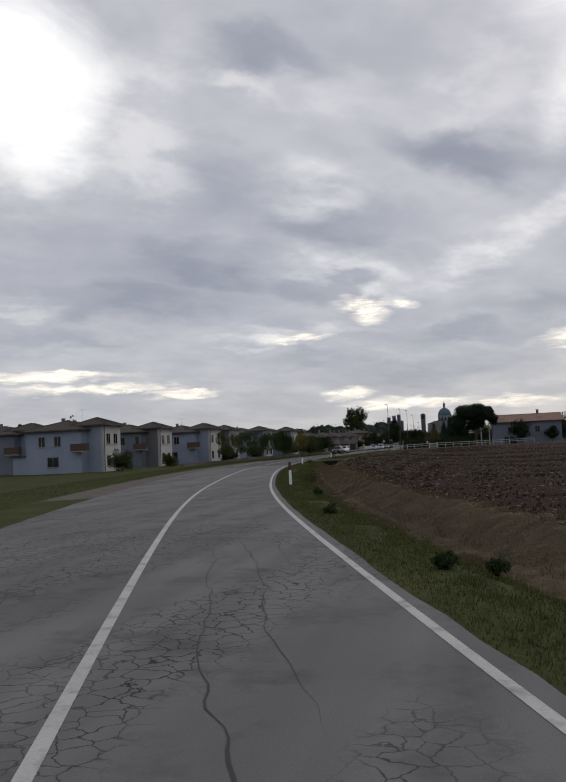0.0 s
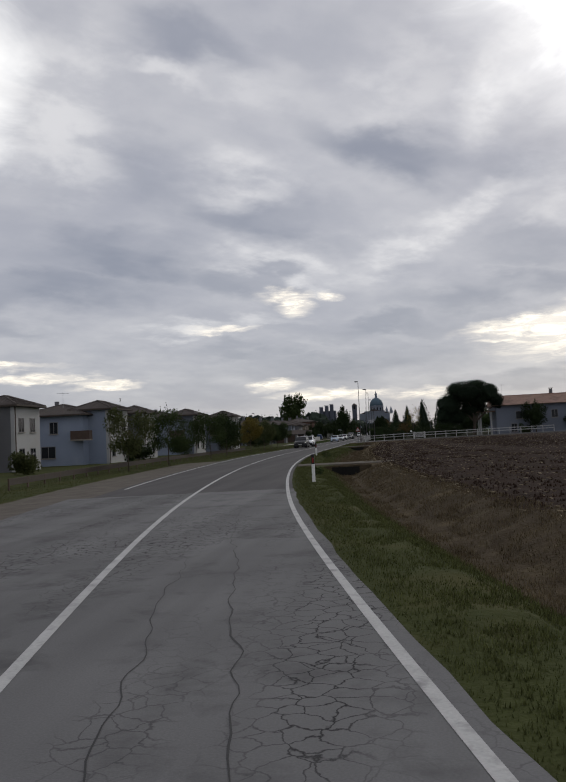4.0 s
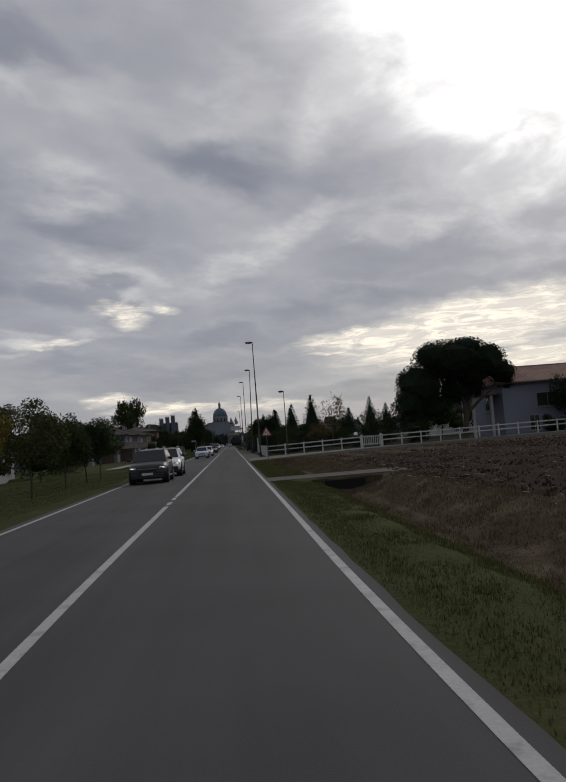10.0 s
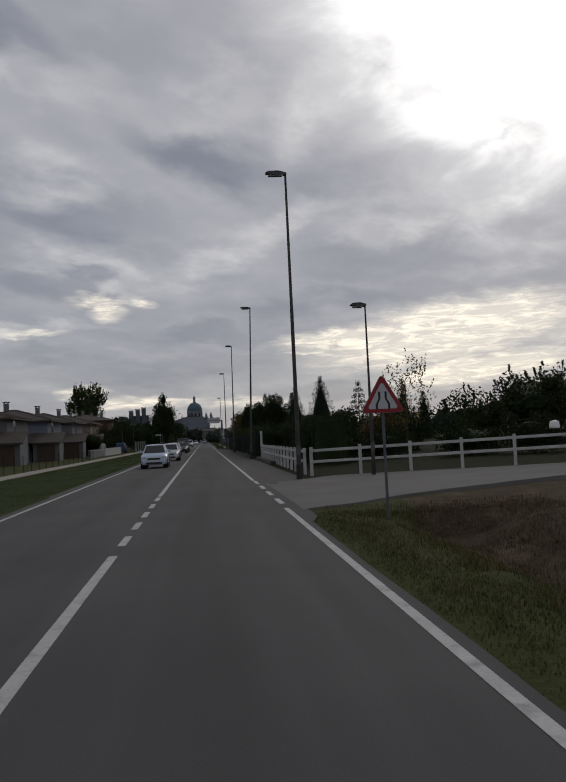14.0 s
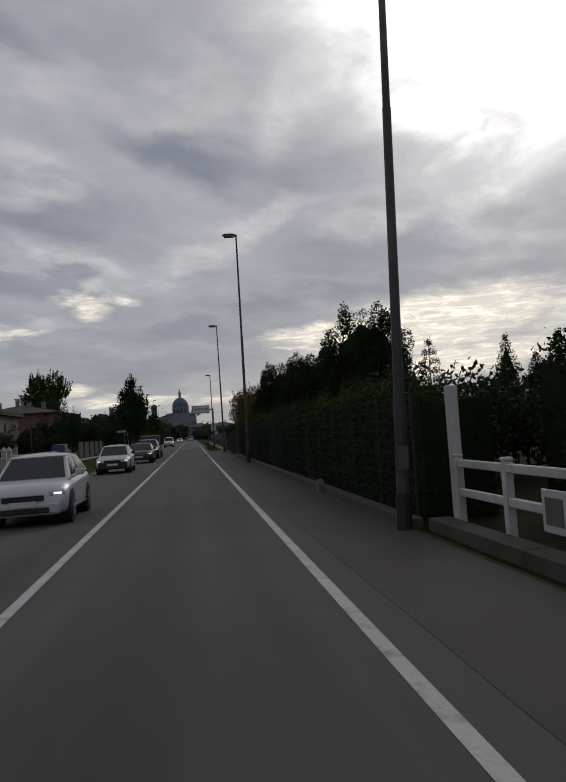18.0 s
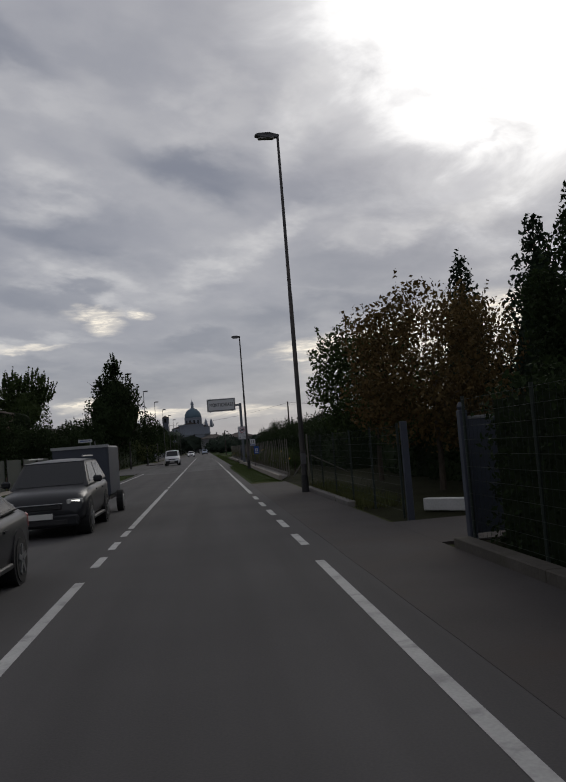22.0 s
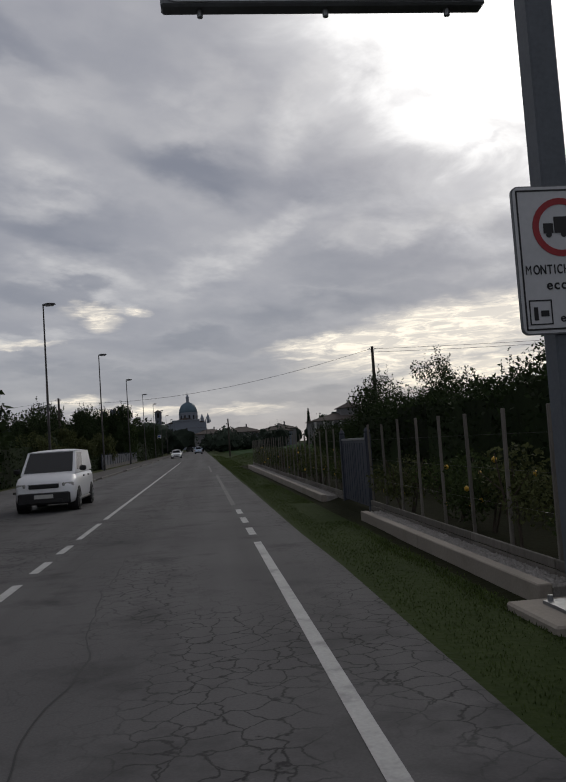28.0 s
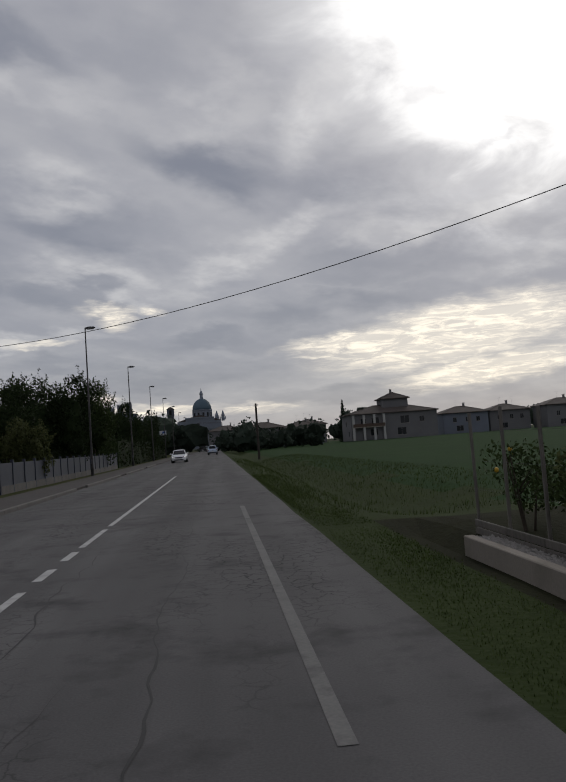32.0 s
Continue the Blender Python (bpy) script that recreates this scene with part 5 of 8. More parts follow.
def wire_fence(name, label, x, y0, y1, h, gap=2.1, z=0.12, mat=None, wall=0.0, wires=11):
    t = thing(name, label, "fence")
    n = max(1, round((y1 - y0) / gap))
    me = None
    for i in range(n + 1):
        y = y0 + (y1 - y0) * i / n
        if me is None:
            bm = bmesh.new()
            tube(bm, (0, 0, -0.1), (0, 0, h), 0.024, 0.024, 7)
            ob = part("post", bm, mat or GREEN_MESH, t)
            me = ob.data
        else:
            ob = new("post", me)
            ob.parent = t
        ob.matrix_basis = pose(x, y, z)
    bm = bmesh.new()
    for i in range(wires):
        zz_ = z + 0.05 + (h - 0.1) * i / (wires - 1)
        tube(bm, (x - 0.03, y0, zz_), (x - 0.03, y1, zz_), 0.0028, 0.0028, 3, cap=False)
    step = 0.16
    k = int((y1 - y0) / step)
    for i in range(k):
        yy = y0 + i * step
        tube(bm, (x - 0.03, yy, z + 0.05), (x - 0.03, yy, z + h - 0.05), 0.0024, 0.0024, 3, cap=False)
    part("wire_mesh", bm, mat or GREEN_MESH, t)
    return t


def kerb_wall(name, label, x0, x1, y0, y1, z0, z1, mat, piece=2.0, kind="structure"):
    """A low wall of cast lengths with open joints."""
    t = thing(name, label, "wall", kind=kind)
    n = max(1, round((y1 - y0) / piece))
    for i in range(n):
        a, b = y0 + (y1 - y0) * i / n, y0 + (y1 - y0) * (i + 1) / n
        part("wall_length", boxes((x0, x1, a + 0.006, b - 0.006, z0, z1), bevel=0.012), mat, t)
    return t


kerb_wall("wall_fence", "low dark concrete kerb wall under the white fence", 5.29, 5.62, 216, 229.3, -0.2, 0.16, OLD_KERB, 3.0)
kerb_wall("wall_hedge", "low grey concrete kerb wall under the hedge fence", 5.05, 5.28, 229.5, 276, -0.2, 0.14, OLD_KERB, 3.0)
wire_fence("mesh_fence", "dark green wire fence in front of the hedge", 5.36, 230, 276, 1.95, 2.3)
hedge("hedge", "dark shrubs behind the garden fence", 9.6, 11.2, 282, 301, 2.1, LEAF_DARK, 150, 0.075, 6, 0.5)
hedge("hedge", "dark leafy hedge behind the white fence", 7.4, 9.2, 211, 230, 2.5, LEAF_DARK, 230, 0.05, 4, 0.35)
hedge("hedge", "dark dense evergreen hedge behind a wire fence", 5.5, 6.9, 230.3, 275.5, 2.15, LEAF_DARK, 330, 0.045, 3, 0.28)
kerb_wall("wall_garden", "low dark kerb wall of a garden", 5.05, 5.25, 284, 292, -0.2, 0.10, CONCRETE_DARK, 3.0)
wire_fence("mesh_fence", "dark wire garden fence under trees", 5.40, 280, 292.5, 1.7, 2.4)


def metal_gate(x, y0, y1, h, label, rz=0, leaves=2):
    t = thing("metal_gate", label, "gate", (x, y0, 0.02), rz)
    l = y1 - y0
    for y in (0, l):
        p = part("gate_post", boxes((-0.06, 0.06, y - 0.06, y + 0.06, -0.1, h + 0.12), bevel=0.01), GATE_GREY, t)
        bm = bmesh.new()
        lathe(bm, [(0.05, h + 0.12), (0.07, h + 0.17), (0.03, h + 0.24)], 8, (0, y, 0))
        part("cap", bm, GATE_GREY, p)
    for a, b in ((0.08, l / 2 - 0.02), (l / 2 + 0.02, l - 0.08)) if leaves == 2 else ((0.08, l - 0.08),):
        lf = part("gate_leaf", boxes((-0.02, 0.02, a, b, 0.08, h - 0.02), bevel=0.005), GATE_GREY, t)
        for k in range(5):
            y = a + (b - a) * (k + 0.5) / 5
            part("rib", boxes((-0.032, -0.02, y - 0.02, y + 0.02, 0.12, h - 0.08)), GATE_GREY, lf)
        part("top_rail", boxes((-0.035, 0.035, a, b, h - 0.02, h + 0.03), bevel=0.006), GALV, lf)
    return t


metal_gate(5.5, 276.5, 278.3, 1.75, "dark metal gate leaf standing open beside the hedge", -84, 1)
t_ = thing("gate_post", "dark square metal gate post", "post", (5.5, 279.9, 0.0))
part("post", boxes((-0.06, 0.06, -0.06, 0.06, -0.1, 1.85), bevel=0.01), GATE_GREY, t_)
strip("driveway", 276.6, 279.7, 5.05, 10.0, 0.006, PAVING, "dark asphalt driveway through the open gate", category="pavement", thick=0.1)
metal_gate(5.62, 351.34, 354.34, 1.5, "closed slate grey metal double gate in an orchard fence")

# ---- orchard fence, wall and pebbles ----
for a, b in ((302, 340.4), (342.2, 350.3), (355.4, 390.3)):
    kerb_wall("wall_orchard", "low pale concrete retaining wall beside the verge", 5.16, 5.30, a, b, -0.35, 0.14, CONCRETE, 4.0)
    strip("pebble_bed", a, b, 5.30, 5.62, 0.10, PEBBLE, "bed of pale pebbles behind the wall", category="gravel", thick=0.2)


def pebbles():
    rng = np.random.default_rng(8)
    v, f = [], []
    for a, b, n in ((302, 340.4, 6000), (342.2, 350.3, 1600), (355.4, 390.3, 6000)):
        for i in range(n):
            x, y, s = rng.uniform(5.32, 5.60), rng.uniform(a, b), rng.uniform(0.014, 0.034)
            o = len(v)
            r = rng.uniform(0.7, 1.2, 6)
            v += [(x - s * r[0], y, 0.11), (x, y - s * r[1], 0.105), (x + s * r[2], y, 0.11), (x, y + s * r[3], 0.105), (x, y, 0.10 + s * r[4]), (x, y, 0.08)]
            f += [(o, o + 1, o + 4), (o + 1, o + 2, o + 4), (o + 2, o + 3, o + 4), (o + 3, o, o + 4)]
    return tagged(part("pebbles", (v, f), PEBBLE), "loose pale pebbles", "gravel", kind="stuff")


pebbles()


def orchard_fence(y0, y1, label):
    t = thing("orchard_fence", label, "fence")
    n = round((y1 - y0) / 1.21)
    me = None
    rng = np.random.default_rng(int(y0))
    for i in range(n + 1):
        y = y0 + (y1 - y0) * i / n
        if me is None:
            ob = part("post", boxes((-0.020, 0.020, -0.022, 0.022, -0.2, 1.70), bevel=0.006), WOOD_POST, t)
            me = ob.data
        else:
            ob = new("post", me)
            ob.parent = t
        ob.matrix_basis = pose(5.63, y, 0.1 + rng.uniform(-0.03, 0.04), rng.normal(0, 0.5), rng.normal(0, 0.6), rng.normal(0, 3))
    for i in range(n):
        a, b = y0 + (y1 - y0) * i / n, y0 + (y1 - y0) * (i + 1) / n
        for z in (0.06, 0.17):
            part("board", boxes((5.56, 5.592, a + 0.01, b - 0.01, z, z + 0.095), bevel=0.006), WOOD_POST, t)
    for z in (0.6, 1.0, 1.4):
        bm = bmesh.new()
        tube(bm, (5.59, y0, z + 0.1), (5.59, y1, z + 0.1), 0.002, 0.002, 4, cap=False)
        part("wire", bm, POLE_STEEL, t)


orchard_fence(301.5, 351.19, "row of weathered wooden posts with low boards around an orchard")
orchard_fence(354.49, 391.0, "row of weathered wooden posts with low boards around an orchard")


t_ = thing("fence_brace", "weathered corner post with slanting braces at the orchard corner", "fence post", (6.35, 300.4, 0.05))
part("corner_post", boxes((-0.03, 0.03, -0.03, 0.03, -0.2, 1.9), bevel=0.006), WOOD_POST, t_)
for q_ in (-0.75, 2.0):
    bm_ = bmesh.new()
    tube(bm_, (q_ * 0.06, 0, 0.95), (q_, 0.3, -0.05), 0.028, 0.028, 6)
    part("brace", bm_, WOOD_POST, t_)


def quince(i, x, y, h, seed, fruits):
    rng = np.random.default_rng(seed)
    t = thing("fruit_tree", "young espalier fruit tree with yellow fruit behind the fence", "fruit tree", (x, y, 0.05), 0, "young fruit trees")
    bm = bmesh.new()
    for k in range(3):
        a = rng.uniform(0, 6.28)
        tube(bm, (0.1 * math.cos(a), 0.1 * math.sin(a), -0.05), (0.35 * math.cos(a), 0.45 * math.sin(a), h * rng.uniform(0.8, 1.05)), 0.022, 0.008, 5, cap=False)
        tube(bm, (0.2 * math.cos(a), 0.25 * math.sin(a), h * 0.5), (0.5 * math.cos(a + 1), 0.6 * math.sin(a + 1), h * 0.85), 0.014, 0.005, 5, cap=False)
    part("trunk", bm, BARK, t)
    blobs = [(rng.normal(0, 0.22), rng.normal(0, 0.4), h * rng.uniform(0.4, 0.95), 0.35, 0.42, 0.3) for k in range(7)]
    crown("crown", blobs, 1400, 0.036, LEAF_MID if seed % 3 else LEAF_OLIVE, t, rng, shell=0.2, solid=0)
    for k in range(fruits):
        p = blob_points(blobs, 50, rng, 0.7)[rng.integers(0, 40)]
        bm = bmesh.new()
        bmesh.ops.create_icosphere(bm, subdivisions=1, radius=0.038, matrix=Matrix.Translation(Vector(p)) @ Matrix.Diagonal((1, 1, 1.15, 1)))
        part("fruit", bm, QUINCE, t, smooth=True)
    return t


for i in range(50):
    qy = 303.5 + i * 1.78
    if 350.74 < qy < 354.94:
        continue
    quince(i, 6.15 + 0.2 * math.sin(i * 2.1), qy, 0.92 + 0.25 * abs(math.sin(i * 1.3)), 40 + i, 3 + (i * 7) % 7)


# the orchard's front runs slightly away from the road
turn_ = Matrix.Translation((5.16, 312, 0)) @ Matrix.Rotation(radians(-0.33), 4, "Z") @ Matrix.Translation((-5.16, -312, 0))
for ob_ in list(scene.collection.all_objects):
    if ob_.parent is None and (ob_.name.split(".")[0] in ("wall_orchard", "pebble_bed", "pebbles", "orchard_fence", "fruit_tree") or (ob_.name.split(".")[0] == "metal_gate" and ob_.matrix_basis.translation.y > 300)):
        ob_.matrix_basis = turn_ @ ob_.matrix_basis


# ---- culverts in the ditch ----
def culvert(y, half, label, d=6.25):
    x, yy = at_road(y, d)
    s = (mid(y + 0.5) - mid(y - 0.5))
    t = thing("culvert", label, "culvert", (x, yy, 0), math.degrees(math.atan(-s)), kind="structure")
    for s_ in (-1, 1):
        y0, y1 = sorted((s_ * (half + 0.02), s_ * (half + 0.2)))
        bm = boxes((-1.3, -0.8, y0, y1, -0.9, -0.06), (0.8, 1.5, y0, y1, -0.9, -0.06), (-0.8, 0.8, y0, y1, -0.14, -0.06))
        part("headwall", bm, GRASS_DRY, t, "earth covered headwall")
    # solid dark block in place of the shade inside the culvert
    part("opening", boxes((-0.8, 0.8, -half - 0.19, half + 0.19, -0.9, -0.14)), BLACKHOLE, t, "near-black block for the shade under the crossing")


culvert(95.0, 2.35, "concrete field crossing over a roadside ditch")
culvert(152.5, 1.95, "concrete field crossing over a roadside ditch")
culvert(186.6, 0.35, "stone edged ditch opening beside the side lane")


# ---- small things along the footway ----
t_ = thing("kerb_stub", "small rounded concrete stub on the kerb wall", "kerb", (5.0, 237.3, 0))
bm_ = bmesh.new()
prism(bm_, [(-0.15, 0.0), (0.15, 0.0), (0.15, 0.2), (0.09, 0.30), (0, 0.33), (-0.09, 0.30), (-0.15, 0.2)], -0.07, 0.07)
part("stub", bm_, CONCRETE_DARK, t_)
t_ = thing("white_beam", "long white painted beam lying behind the gate", "beam", (6.2, 281.3, 0.06), -50)
part("beam", boxes((0, 1.8, -0.1, 0.1, -0.05, 0.2), bevel=0.015), WHITE_PAINT, t_)
t_ = thing("notice_board", "small brown and white notice board on the white fence", "sign", (5.62, 225.6, 0.55), 90)
part("board", boxes((-0.28, 0.28, 0.09, 0.115, -0.2, 0.25), bevel=0.006), SIGN_WHITE, t_)
part("print_panel", boxes((-0.2, 0.2, 0.115, 0.12, -0.12, 0.17)), WOOD_POST, t_)


# ---- houses ----
def window(t, face, u, z, w, h, x0, x1, y0, y1, shut=False, sill=True):
    """A window on the south (-y), east (+x) or west (-x) wall of a block."""
    if face == "s":
        m = Matrix.Translation((u, y0, z))
    elif face == "e":
        m = Matrix.Translation((x1, u, z)) @ Matrix.Rotation(radians(90), 4, "Z")
    else:
        m = Matrix.Translation((x0, u, z)) @ Matrix.Rotation(radians(-90), 4, "Z")
    fr = bmesh.new()
    for s in ((-w / 2, w / 2, h - 0.07, h), (-w / 2, w / 2, 0, 0.07), (-w / 2, -w / 2 + 0.07, 0.07, h - 0.07), (w / 2 - 0.07, w / 2, 0.07, h - 0.07), (-0.03, 0.03, 0.07, h - 0.07)):
        box(fr, s[0], s[1], -0.03, 0.05, s[2], s[3], m=m)
    win = part("window", fr, FRAME_WHITE, t)
    bm = bmesh.new()
    box(bm, -w / 2 + 0.05, w / 2 - 0.05, -0.012, 0.04, 0.05, h - 0.05, m=m)
    part("pane", bm, PANE, win)
    if sill:
        bm = bmesh.new()
        box(bm, -w / 2 - 0.1, w / 2 + 0.1, -0.10, 0.05, -0.07, 0.0, m=m)
        part("sill", bm, CONCRETE, win)
    if shut:
        for s in (-1, 1):
            bm = bmesh.new()
            a, b = sorted((s * (w / 2 + 0.02), s * (w / 2 + 0.52)))
            box(bm, a, b, -0.06, -0.02, 0.0, h, m=m)
            part("shutter", bm, SHUTTER, win)
    return win


def hip_roof(t, x0, x1, y0, y1, z, rise, mat, over=0.55, thick=0.16, gable=None, tiles=True):
    """A hipped roof (or gabled along "x" or "y") with an eave board and courses of tiles as ribs."""
    x0, x1, y0, y1 = x0 - over, x1 + over, y0 - over, y1 + over
    w, l = x1 - x0, y1 - y0
    cx, cy = (x0 + x1) / 2, (y0 + y1) / 2
    if gable == "x":
        r0, r1 = (x0, cy), (x1, cy)
    elif gable == "y":
        r0, r1 = (cx, y0), (cx, y1)
    elif w > l:
        r0, r1 = (x0 + l / 2, cy), (x1 - l / 2, cy)
    else:
        r0, r1 = (cx, y0 + w / 2), (cx, y1 - w / 2)
    c = [(x0, y0, z), (x1, y0, z), (x1, y1, z), (x0, y1, z), (*r0, z + rise), (*r1, z + rise)]
    along_x = gable == "x" or (gable is None and w > l)
    f = [(0, 1, 5, 4), (2, 3, 4, 5), (1, 2, 5), (3, 0, 4)] if along_x else [(0, 1, 4), (1, 2, 5, 4), (2, 3, 5), (3, 0, 4, 5)]
    v = c + [(p[0], p[1], p[2] - thick) for p in c[:4]]
    f += [(1, 0, 6, 7), (2, 1, 7, 8), (3, 2, 8, 9), (0, 3, 9, 6), (6, 9, 8, 7)]
    roof = part("roof", (v, f), mat, t)
    bm = bmesh.new()
    tube(bm, (*r0, z + rise), (*r1, z + rise), 0.11, 0.11, 6) if (Vector(r0) - Vector(r1)).length > 0.2 else None
    for i in range(4):
        j = (4 if (i in (0, 3) if along_x else i in (0, 1)) else 5)
        if not gable:
            tube(bm, c[i], c[j], 0.09, 0.09, 5)
    if tiles:
        # rounded tile courses running down the slopes
        def rib(p, q):
            tube(bm, p, q, 0.055, 0.055, 4, cap=False)
        n = int((w if along_x else l) / 0.42)
        for i in range(1, n):
            u = i / n
            if along_x:
                xx = x0 + w * u
                lim = 1.0 if gable else min(1, (xx - x0) / (l / 2), (x1 - xx) / (l / 2))
                for s in (-1, 1):
                    rib((xx, cy + s * l / 2, z), (xx, cy + s * l / 2 * (1 - lim), z + rise * lim))
            else:
                yy = y0 + l * u
                lim = 1.0 if gable else min(1, (yy - y0) / (w / 2), (y1 - yy) / (w / 2))
                for s in (-1, 1):
                    rib((cx + s * w / 2, yy, z), (cx + s * w / 2 * (1 - lim), yy, z + rise * lim))
        if not gable:
            n = int((l if along_x else w) / 0.42)
            for i in range(1, n):
                u = i / n
                lim = 1 - abs(2 * u - 1)
                for s in (-1, 1):
                    if along_x:
                        yy = y0 + l * u
                        xe = x0 if s < 0 else x1
                        rib((xe, yy, z), (xe - s * l / 2 * lim, yy, z + rise * lim))
                    else:
                        xx = x0 + w * u
                        ye = y0 if s < 0 else y1
                        rib((xx, ye, z), (xx, ye - s * w / 2 * lim, z + rise * lim))
    part("ridge_tiles", bm, mat, roof)
    bm = bmesh.new()
    e = 0.07
    for s in ((x0 - e, x1 + e, y0 - e, y0), (x0 - e, x1 + e, y1, y1 + e), (x0 - e, x0, y0, y1), (x1, x1 + e, y0, y1)):
        box(bm, *s, z - thick - 0.02, z - 0.03)
    part("gutter", bm, EAVE, roof)
    if gable:
        bm = bmesh.new()
        if gable == "x":
            for xx, s in ((x0 + over, 1), (x1 - over - 0.2, 1)):
                prism(bm, [(y0 + over, z - thick), (y1 - over, z - thick), (cy, z + rise - 0.22)], xx, xx + 0.2)
        else:
            for yy in (y0 + over, y1 - over - 0.2):
                m = Matrix.Translation((0, yy, 0)) @ Matrix.Rotation(radians(90), 4, "Z")
                prism(bm, [(-(x1 - over), z - thick), (-(x0 + over), z - thick), (-cx, z + rise - 0.22)], 0, 0.2, m)
        return roof, bm
    return roof, None


def block(t, x0, x1, y0, y1, z0, z1, mat, name="wall"):
    """Four walls with thickness."""
    bm = bmesh.new()
    k = 0.3
    for s in ((x0, x1, y0, y0 + k), (x0, x1, y1 - k, y1), (x0, x0 + k, y0 + k, y1 - k), (x1 - k, x1, y0 + k, y1 - k)):
        box(bm, *s, z0, z1)
    box(bm, x0 + k, x1 - k, y0 + k, y1 - k, z1 - 0.3, z1 - 0.1)
    return part(name, bm, mat, t)


def antenna(x, y, z, h=2.2, seed=0):
    t = thing("antenna", "thin rooftop television aerial", "aerial", (x, y, z), 25 * seed, "rooftop aerials")
    bm = bmesh.new()
    tube(bm, (0, 0, -0.4), (0, 0, h), 0.02, 0.016, 5)
    part("mast", bm, GALV, t)
    bm = bmesh.new()
    tube(bm, (-0.7, 0, h - 0.15), (0.7, 0, h - 0.15), 0.012, 0.012, 4)
    for i in range(6):
        u = -0.65 + i * 0.26
        tube(bm, (u, -0.3 + 0.03 * i, h - 0.15), (u, 0.3 - 0.03 * i, h - 0.15), 0.008, 0.008, 4)
    part("rods", bm, GALV, t)
    return t


def chimney(t, x, y, z, h=1.1, mat=None):
    c = part("chimney", boxes((x - 0.28, x + 0.28, y - 0.28, y + 0.28, z - 0.8, z + h), bevel=0.01), mat or PLASTER_GREY, t)
    part("chimney_cap", boxes((x - 0.38, x + 0.38, y - 0.38, y + 0.38, z + h + 0.12, z + h + 0.22), bevel=0.02), EAVE, c)
    bm = boxes(*[(x + a - 0.04, x + a + 0.04, y + b - 0.04, y + b + 0.04, z + h, z + h + 0.12) for a in (-0.22, 0.22) for b in (-0.22, 0.22)])
    part("chimney_feet", bm, EAVE, c)


def terrace_unit(x, y, wall_a, wall_b, seed, deep=8.4):
    """Pale two-storey block with a taller grey stair tower, seen end on from the bend."""
    t = thing("terraced_house", "two storey blue grey rendered house with hipped brown tile roofs", "house", (x, y, -0.35), 0, "row of new houses")
    block(t, -9.5, -1.5, 0, deep + 1.1, 0, 5.6, wall_a)
    hip_roof(t, -9.5, -1.5, 0, deep + 1.1, 5.75, 1.35, TILE_BROWN)
    block(t, -3.2, 0.9, 1.6, deep, 0, 6.15, wall_b, "tower_wall")
    hip_roof(t, -3.2, 0.9, 1.6, deep, 6.3, 1.0, TILE_BROWN, over=0.5)
    part("side_wall", boxes((0.9, 0.94, 1.6, deep, 0, 6.1)), PLASTER_WHITE, t, "pale rendered side wall")
    part("corner_pier", boxes((0.6, 0.96, 1.5, 1.6, 0, 6.1)), PLASTER_WHITE, t)
    for u, z in ((-7.2, 3.6), (-4.9, 3.6)):
        window(t, "s", u, z, 1.0, 1.35, -9.5, -1.5, 0, 9.5)
    window(t, "s", -5.6, 0.9, 1.7, 1.35, -9.5, -1.5, 0, 9.5)
    window(t, "s", -2.3, 3.5, 0.7, 1.5, 0, 0, 0.0, 0) if seed % 2 else None
    for u in (2.9, deep - 1.6):
        for z in (0.8, 3.7):
            window(t, "e", u, z, 1.1, 1.4, -3.2, 0.94, 1.6, deep)
    bm = boxes((-2.6, -0.4, -0.9, 0.0, 2.75, 2.9))
    b = part("balcony", bm, CONCRETE, t)
    part("railing", boxes((-2.6, -0.4, -0.9, -0.86, 2.9, 3.85), (-2.6, -2.56, -0.86, 0, 2.9, 3.85), (-0.44, -0.4, -0.86, 0, 2.9, 3.85)), SHUTTER, b)
    part("porch_roof", boxes((-12.2, -9.6, 0.5, 5, 2.4, 2.55)), TILE_BROWN, t, "low brown porch roof")
    part("porch_wall", boxes((-12.0, -9.7, 0.8, 4.8, 0, 2.4)), wall_b, t)
    bm = bmesh.new()
    tube(bm, (0.98, 1.7, 0), (0.98, 1.7, 6.1), 0.05, 0.05, 6)
    part("downpipe", bm, SHUTTER, t)
    part("pipe_chimney", boxes((-6.5, -6.1, 4.0, 4.4, 6.4, 7.5)), PLASTER_GREY, t)
    return t


ROW = ((-22.8, 90.6, PLASTER_BLUE, PLASTER_BLUE, 6.6), (-24.6, 114.0, PLASTER_SLATE, PLASTER_GREY, 6.8), (-21.7, 130.5, PLASTER_BLUE, PLASTER_BLUE, 8.0), (-22.9, 147.0, PLASTER_SLATE, PLASTER_GREY, 7.0),
       (-20.9, 166.5, PLASTER_BLUE, PLASTER_SLATE, 8.0), (-18.6, 184.0, PLASTER_SLATE, PLASTER_GREY, 8.0))
for i, (hx, hy, wa_, wb_, dp_) in enumerate(ROW):
    terrace_unit(hx, hy, wa_, wb_, i, dp_)
terrace_unit(-36.0, 96.0, PLASTER_SLATE, PLASTER_BLUE, 4, 7.0)
terrace_unit(-43, 120, PLASTER_GREY, PLASTER_GREY, 1)
antenna(-26.0, 94.3, 6.6, 1.7, 1)
antenna(-26.5, 133, 6.4, 1.7, 2)


